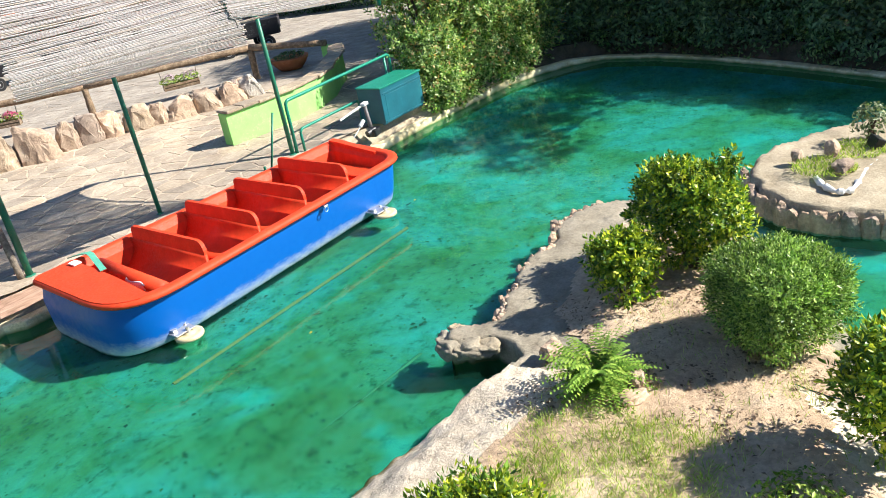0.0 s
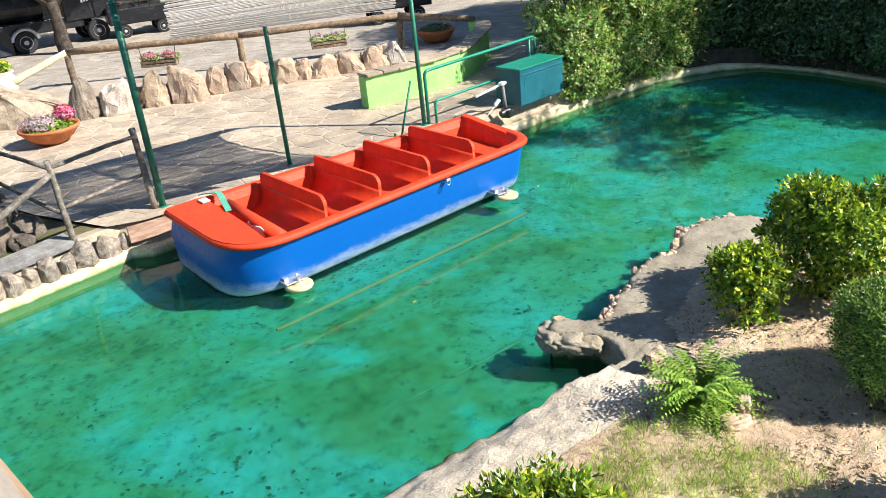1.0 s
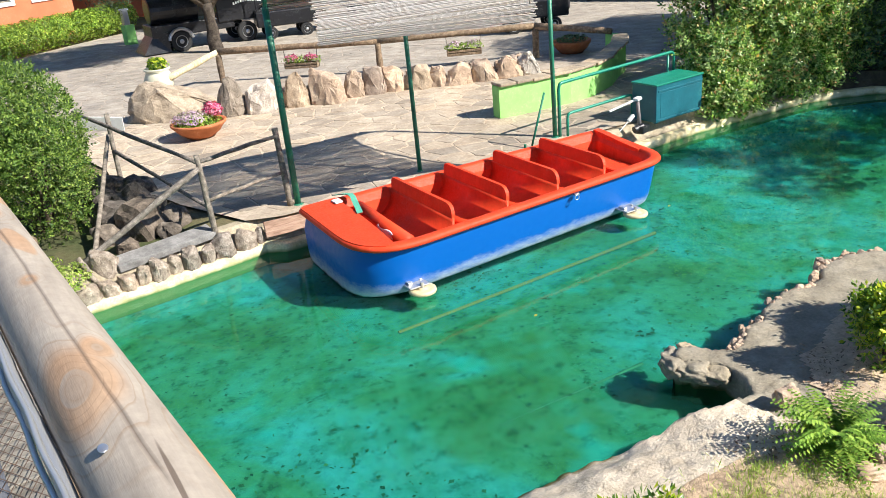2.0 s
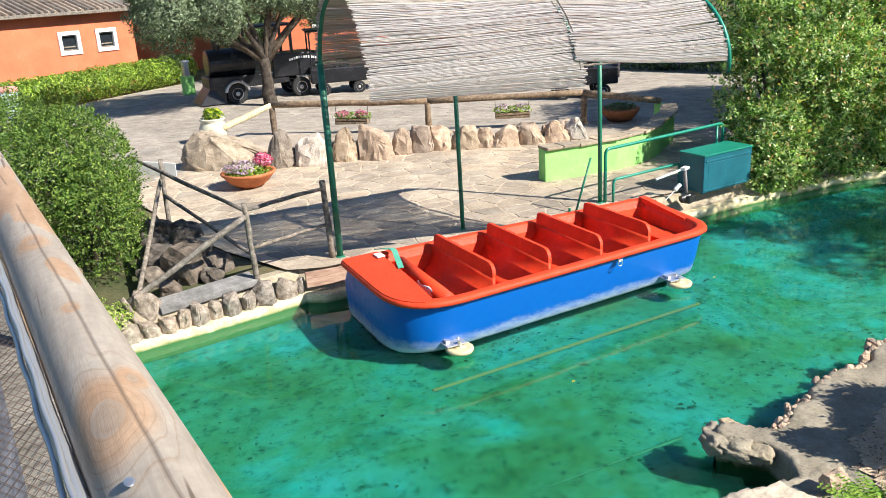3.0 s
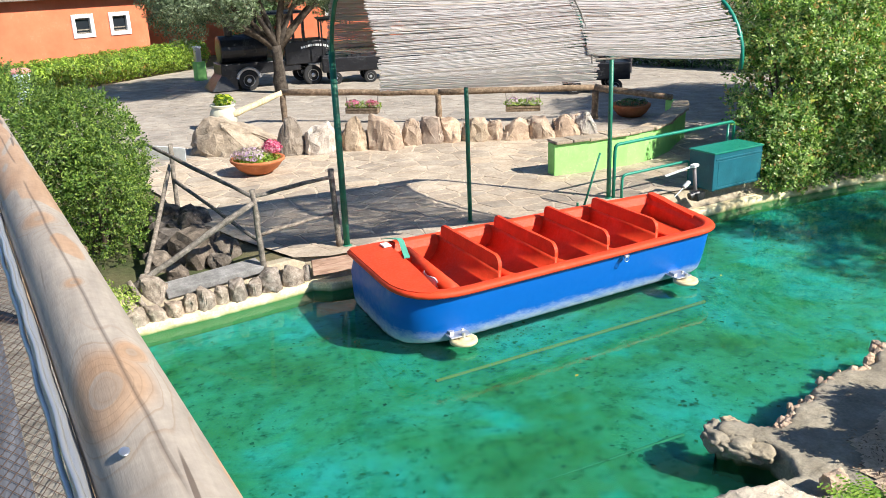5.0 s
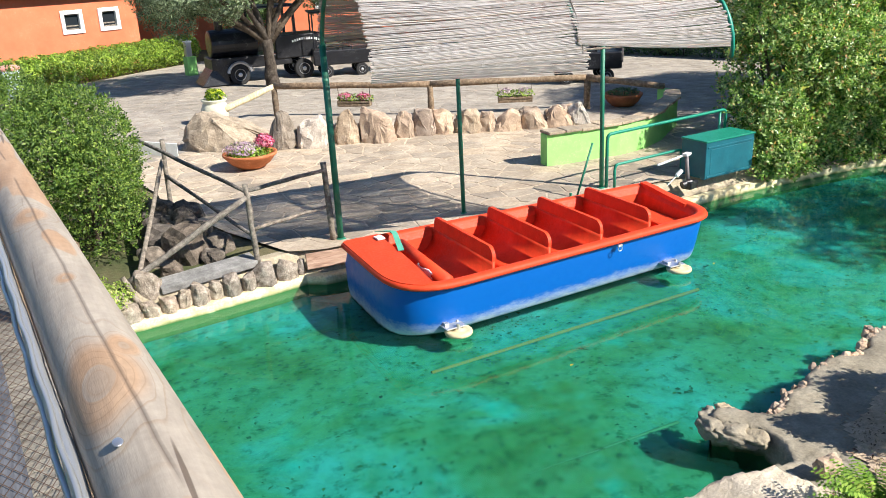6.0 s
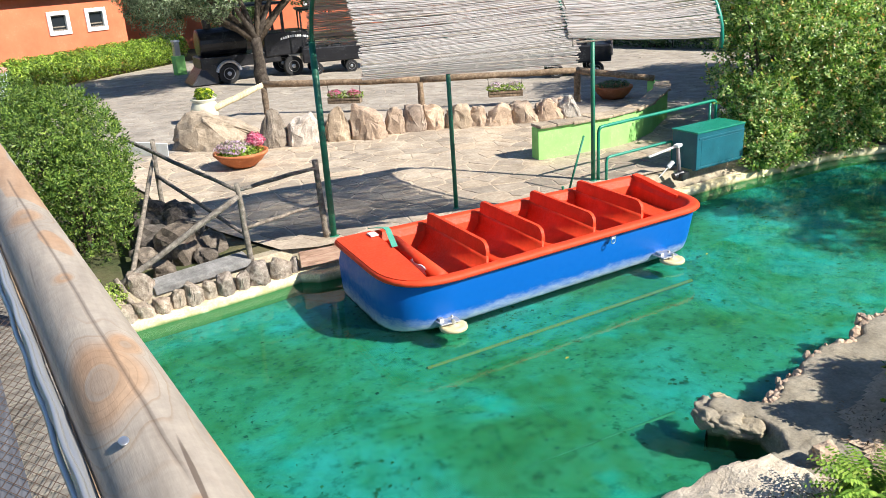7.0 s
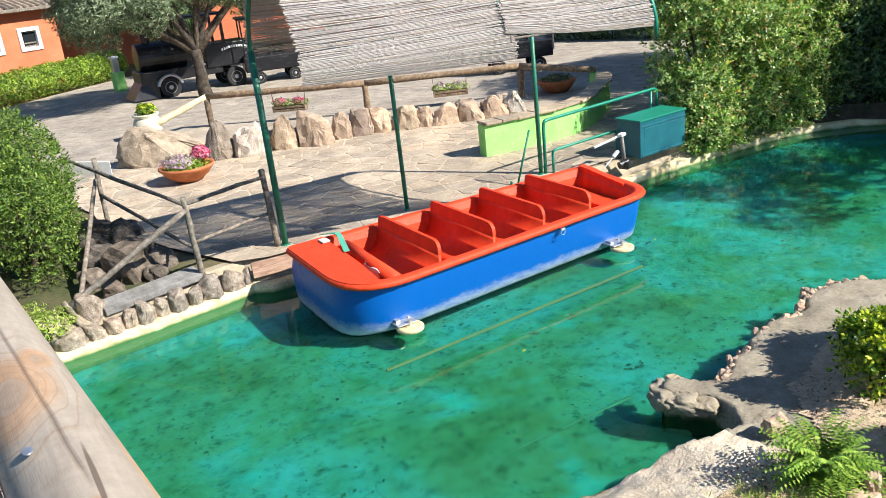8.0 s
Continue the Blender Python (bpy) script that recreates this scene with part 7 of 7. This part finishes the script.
for _x, _y, _z, _s in ((-4.257, -7.765, 3.433, 0.048), (-4.222, -7.68, 3.43, 0.020), (-4.266, -7.387, 3.428, 0.009), (-4.30, -6.95, 3.42, 0.034), (-4.40, -5.2, 3.37, 0.04)):
    _sub = _m.t.nodes.new("ShaderNodeVectorMath")
    _sub.operation = "SUBTRACT"
    _sub.inputs[1].default_value = (_x, _y, _z)
    _m.link(_p, _sub.inputs[0])
    _sc = _m.t.nodes.new("ShaderNodeVectorMath")
    _sc.operation = "MULTIPLY"
    _sc.inputs[1].default_value = (1 / _s, 0.55 / _s, 1 / _s)
    _m.link(_sub.outputs[0], _sc.inputs[0])
    _ln = _m.t.nodes.new("ShaderNodeVectorMath")
    _ln.operation = "LENGTH"
    _m.link(_sc.outputs[0], _ln.inputs[0])
    _bell = _m.math("DIVIDE", 1.0, _m.math("ADD", 1.0, _m.math("POWER", _ln.outputs["Value"], 2.0)))
    _near = _bell if _near is None else _m.math("MAXIMUM", _near, _bell)
_field = _m.math("ADD", _w, _m.math("MULTIPLY", _near, 0.7))
_rings = _m.math("FRACT", _m.math("MULTIPLY", _m.math("ADD", _field, _m.math("MULTIPLY", _m.noise(14, 3), 0.05)), 12.0))
_edge = _m.ramp(_m.math("FRACT", _m.math("MULTIPLY", _field, 1.7)), [(0.0, 0.0), (0.35, 0.0), (0.62, 1.0), (0.95, 1.0), (0.975, 0.0)])
_tan = _m.ramp(_m.noise(2.0, 4, 0.6, _m.place((12, 2, 12))), [(0.3, (0.36, 0.205, 0.105)), (0.7, (0.47, 0.31, 0.19))])
_grey = _m.ramp(_m.noise(3.0, 5, 0.6, _m.place((9, 1.5, 9))), [(0.3, (0.31, 0.26, 0.205)), (0.7, (0.43, 0.365, 0.29))])
_c = _m.mix(_m.math("MULTIPLY", _edge, 0.9), _grey, _tan)
_c = _m.mix(_m.math("MULTIPLY", _m.ramp(_rings, [(0.78, 0.0), (0.92, 0.5), (0.96, 0.5), (1.0, 0.0)]), _m.ramp(_near, [(0.10, 0.15), (0.30, 0.9)])), _c, (0.27, 0.17, 0.095))
_c = _m.mix(_m.ramp(_near, [(0.74, 0.0), (0.88, 0.6)]), _c, (0.33, 0.215, 0.13))
_c = _m.mix(_m.ramp(_m.noise(1.0, 1, 0.5, _m.place((45, 0.9, 45))), [(0.285, 0.85), (0.305, 0.0)]), _c, (0.12, 0.085, 0.06))
_axis = (RAIL1 - RAIL0).normalized()
_dot = _m.t.nodes.new("ShaderNodeVectorMath")
_dot.operation = "DOT_PRODUCT"
_dot.inputs[1].default_value = Vector((-_axis.y, _axis.x, 0)).normalized()
_rel = _m.t.nodes.new("ShaderNodeVectorMath")
_rel.operation = "SUBTRACT"
_rel.inputs[1].default_value = RAIL0
_m.link(_p, _rel.inputs[0])
_m.link(_rel.outputs[0], _dot.inputs[0])
_off = _dot.outputs["Value"]
_cracks = None
for _v0, _f, _lo in ((-0.003, 1.9, 0.40), (-0.024, 1.3, 0.56)):
    _wv = _m.math("MULTIPLY_ADD", _m.noise(1.0, 3, 0.5, _m.place((0, _f * 1.7, 0))), 0.012, _v0 - 0.006)
    _ln = _m.ramp(_m.math("ABSOLUTE", _m.math("SUBTRACT", _off, _wv)), [(0.0003, 1.0), (0.0010, 0.0)])
    _ln = _m.math("MULTIPLY", _ln, _m.ramp(_m.noise(1.0, 1, 0.5, _m.place((0, _f, 0), (0.3, 0, 0))), [(_lo, 0.0), (_lo + 0.08, 0.6)]))
    _cracks = _ln if _cracks is None else _m.math("MAXIMUM", _cracks, _ln)
_c = _m.mix(_cracks, _c, (0.10, 0.065, 0.04))
_c = _m.mix(0.35, _c, _m.ramp(_m.noise(60, 4, 0.7, _p), [(0.3, 0.7), (0.7, 1.25)]), "MULTIPLY")
_c = _m.mix(0.25, _c, _m.ramp(_m.noise(1.0, 4, 0.6, _m.place((120, 9, 120))), [(0.35, 0.7), (0.6, 1.12)]), "MULTIPLY")
_m.set("Base Color", _c)
_m.bump(_m.math("SUBTRACT", _m.noise(1.0, 5, 0.6, _m.place((40, 4, 40))), _m.math("MULTIPLY", _cracks, 1.5)), 0.35, 0.004)
M_HANDRAIL = _m.m
build_bridge()


# ---- flagstones, one by one ----
def clip(poly, px, py, nx, ny):
    out = []
    for (ax, ay), (bx_, by_) in zip(poly, poly[1:] + poly[:1]):
        da, db = (ax - px) * nx + (ay - py) * ny, (bx_ - px) * nx + (by_ - py) * ny
        if da <= 0:
            out.append((ax, ay))
        if (da < 0 < db) or (db < 0 < da):
            t = da / (da - db)
            out.append((ax + (bx_ - ax) * t, ay + (by_ - ay) * t))
    return out


def cells(step, xr, yr, seed, gap):
    q = random.Random(seed)
    pts = {}
    for i in range(int((xr[1] - xr[0]) / step)):
        for j in range(int((yr[1] - yr[0]) / step)):
            pts[i, j] = (xr[0] + (i + q.uniform(0.02, 0.98)) * step, yr[0] + (j + q.uniform(0.02, 0.98)) * step)
    for (i, j), (x, y) in pts.items():
        poly = [(x - step * 1.4, y - step * 1.4), (x + step * 1.4, y - step * 1.4), (x + step * 1.4, y + step * 1.4), (x - step * 1.4, y + step * 1.4)]
        for di in range(-3, 4):
            for dj in range(-3, 4):
                o = pts.get((i + di, j + dj))
                if o and (di or dj):
                    nx, ny = o[0] - x, o[1] - y
                    L = math.hypot(nx, ny)
                    if L < 1e-6:
                        continue
                    nx, ny = nx / L, ny / L
                    poly = clip(poly, x + nx * (L / 2 - gap), y + ny * (L / 2 - gap), nx, ny)
                    if len(poly) < 3:
                        break
            if len(poly) < 3:
                break
        if len(poly) >= 3:
            yield x, y, poly


def slab_faces(poly, cx, cy, z0, z1, worn=False):
    """Vertices and faces of one flagstone with a worn outline and a chamfered top."""
    if worn:
        fine = []
        for (ax, ay), (bx_, by_) in zip(poly, poly[1:] + poly[:1]):
            L = math.hypot(bx_ - ax, by_ - ay)
            k = max(1, round(L / 0.09))
            for j in range(k):
                px, py = ax + (bx_ - ax) * j / k, ay + (by_ - ay) * j / k
                q = 0.026 * noise.noise(Vector((px * 7, py * 7, 3))) - 0.006
                r = math.hypot(px - cx, py - cy) + 1e-6
                fine.append((px + (px - cx) / r * q, py + (py - cy) / r * q))
        poly = fine
    n = len(poly)
    tx, ty = math.sin(cx * 91.7 + cy * 37.1) * 0.007, math.sin(cx * 53.3 - cy * 71.9) * 0.007
    v = [(px - cx, py - cy, z0) for px, py in poly] + [(px - cx, py - cy, z1 - 0.003 + (px - cx) * tx + (py - cy) * ty) for px, py in poly] + [((px - cx) * 0.93, (py - cy) * 0.93, z1 + (px - cx) * tx + (py - cy) * ty) for px, py in poly]
    f = [tuple(range(2 * n, 3 * n))]
    for a in range(n):
        b = (a + 1) % n
        f += [(a, b, n + b, n + a), (n + a, n + b, 2 * n + b, 2 * n + a)]
    return v, f


count = 0
rj = random.Random(77)
rest = {True: ([], []), False: ([], [])}
slabs = sorted(cells(0.40, (-8.0, 17.0), (0.6, 24.5), 4, 0.010), key=lambda s: (s[0] - 0.8) ** 2 + (s[1] - 1.5) ** 2)
for x, y, poly in slabs:
    at = np.array([x]), np.array([y])
    if outline_distance(*at, PAVED)[0] < 0.18:
        continue
    front = outline_distance(*at, TERRACE)[0] > 0.0
    z1 = GROUND + (0.0430 if front else 0.0385) + rj.uniform(0.0, 0.004)
    v, f = slab_faces(poly, x, y, GROUND + 0.01, z1, front)
    if front and count < 290:
        me = bpy.data.meshes.new("flagstone")
        me.from_pydata(v, [], f)
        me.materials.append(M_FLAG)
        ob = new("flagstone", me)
        ob.parent = pavement
        ob.location = (x, y, 0)
        count += 1
    else:
        rv, rf = rest[front]
        o = len(rv)
        rv += [(a + x, b + y, c) for a, b, c in v]
        rf += [tuple(k + o for k in q) for q in f]
for front, (rv, rf) in rest.items():
    if not rv:
        continue
    me = bpy.data.meshes.new("flagstones")
    me.from_pydata(rv, [], rf)
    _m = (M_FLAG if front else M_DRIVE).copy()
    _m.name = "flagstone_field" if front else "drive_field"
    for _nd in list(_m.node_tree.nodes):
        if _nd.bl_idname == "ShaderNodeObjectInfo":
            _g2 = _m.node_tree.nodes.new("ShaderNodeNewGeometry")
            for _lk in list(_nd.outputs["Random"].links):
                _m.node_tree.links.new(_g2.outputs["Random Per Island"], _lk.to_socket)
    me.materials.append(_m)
    ob = new("flagstones", me)
    ob.parent = pavement if front else drive
    tagged(ob, kind="stuff")
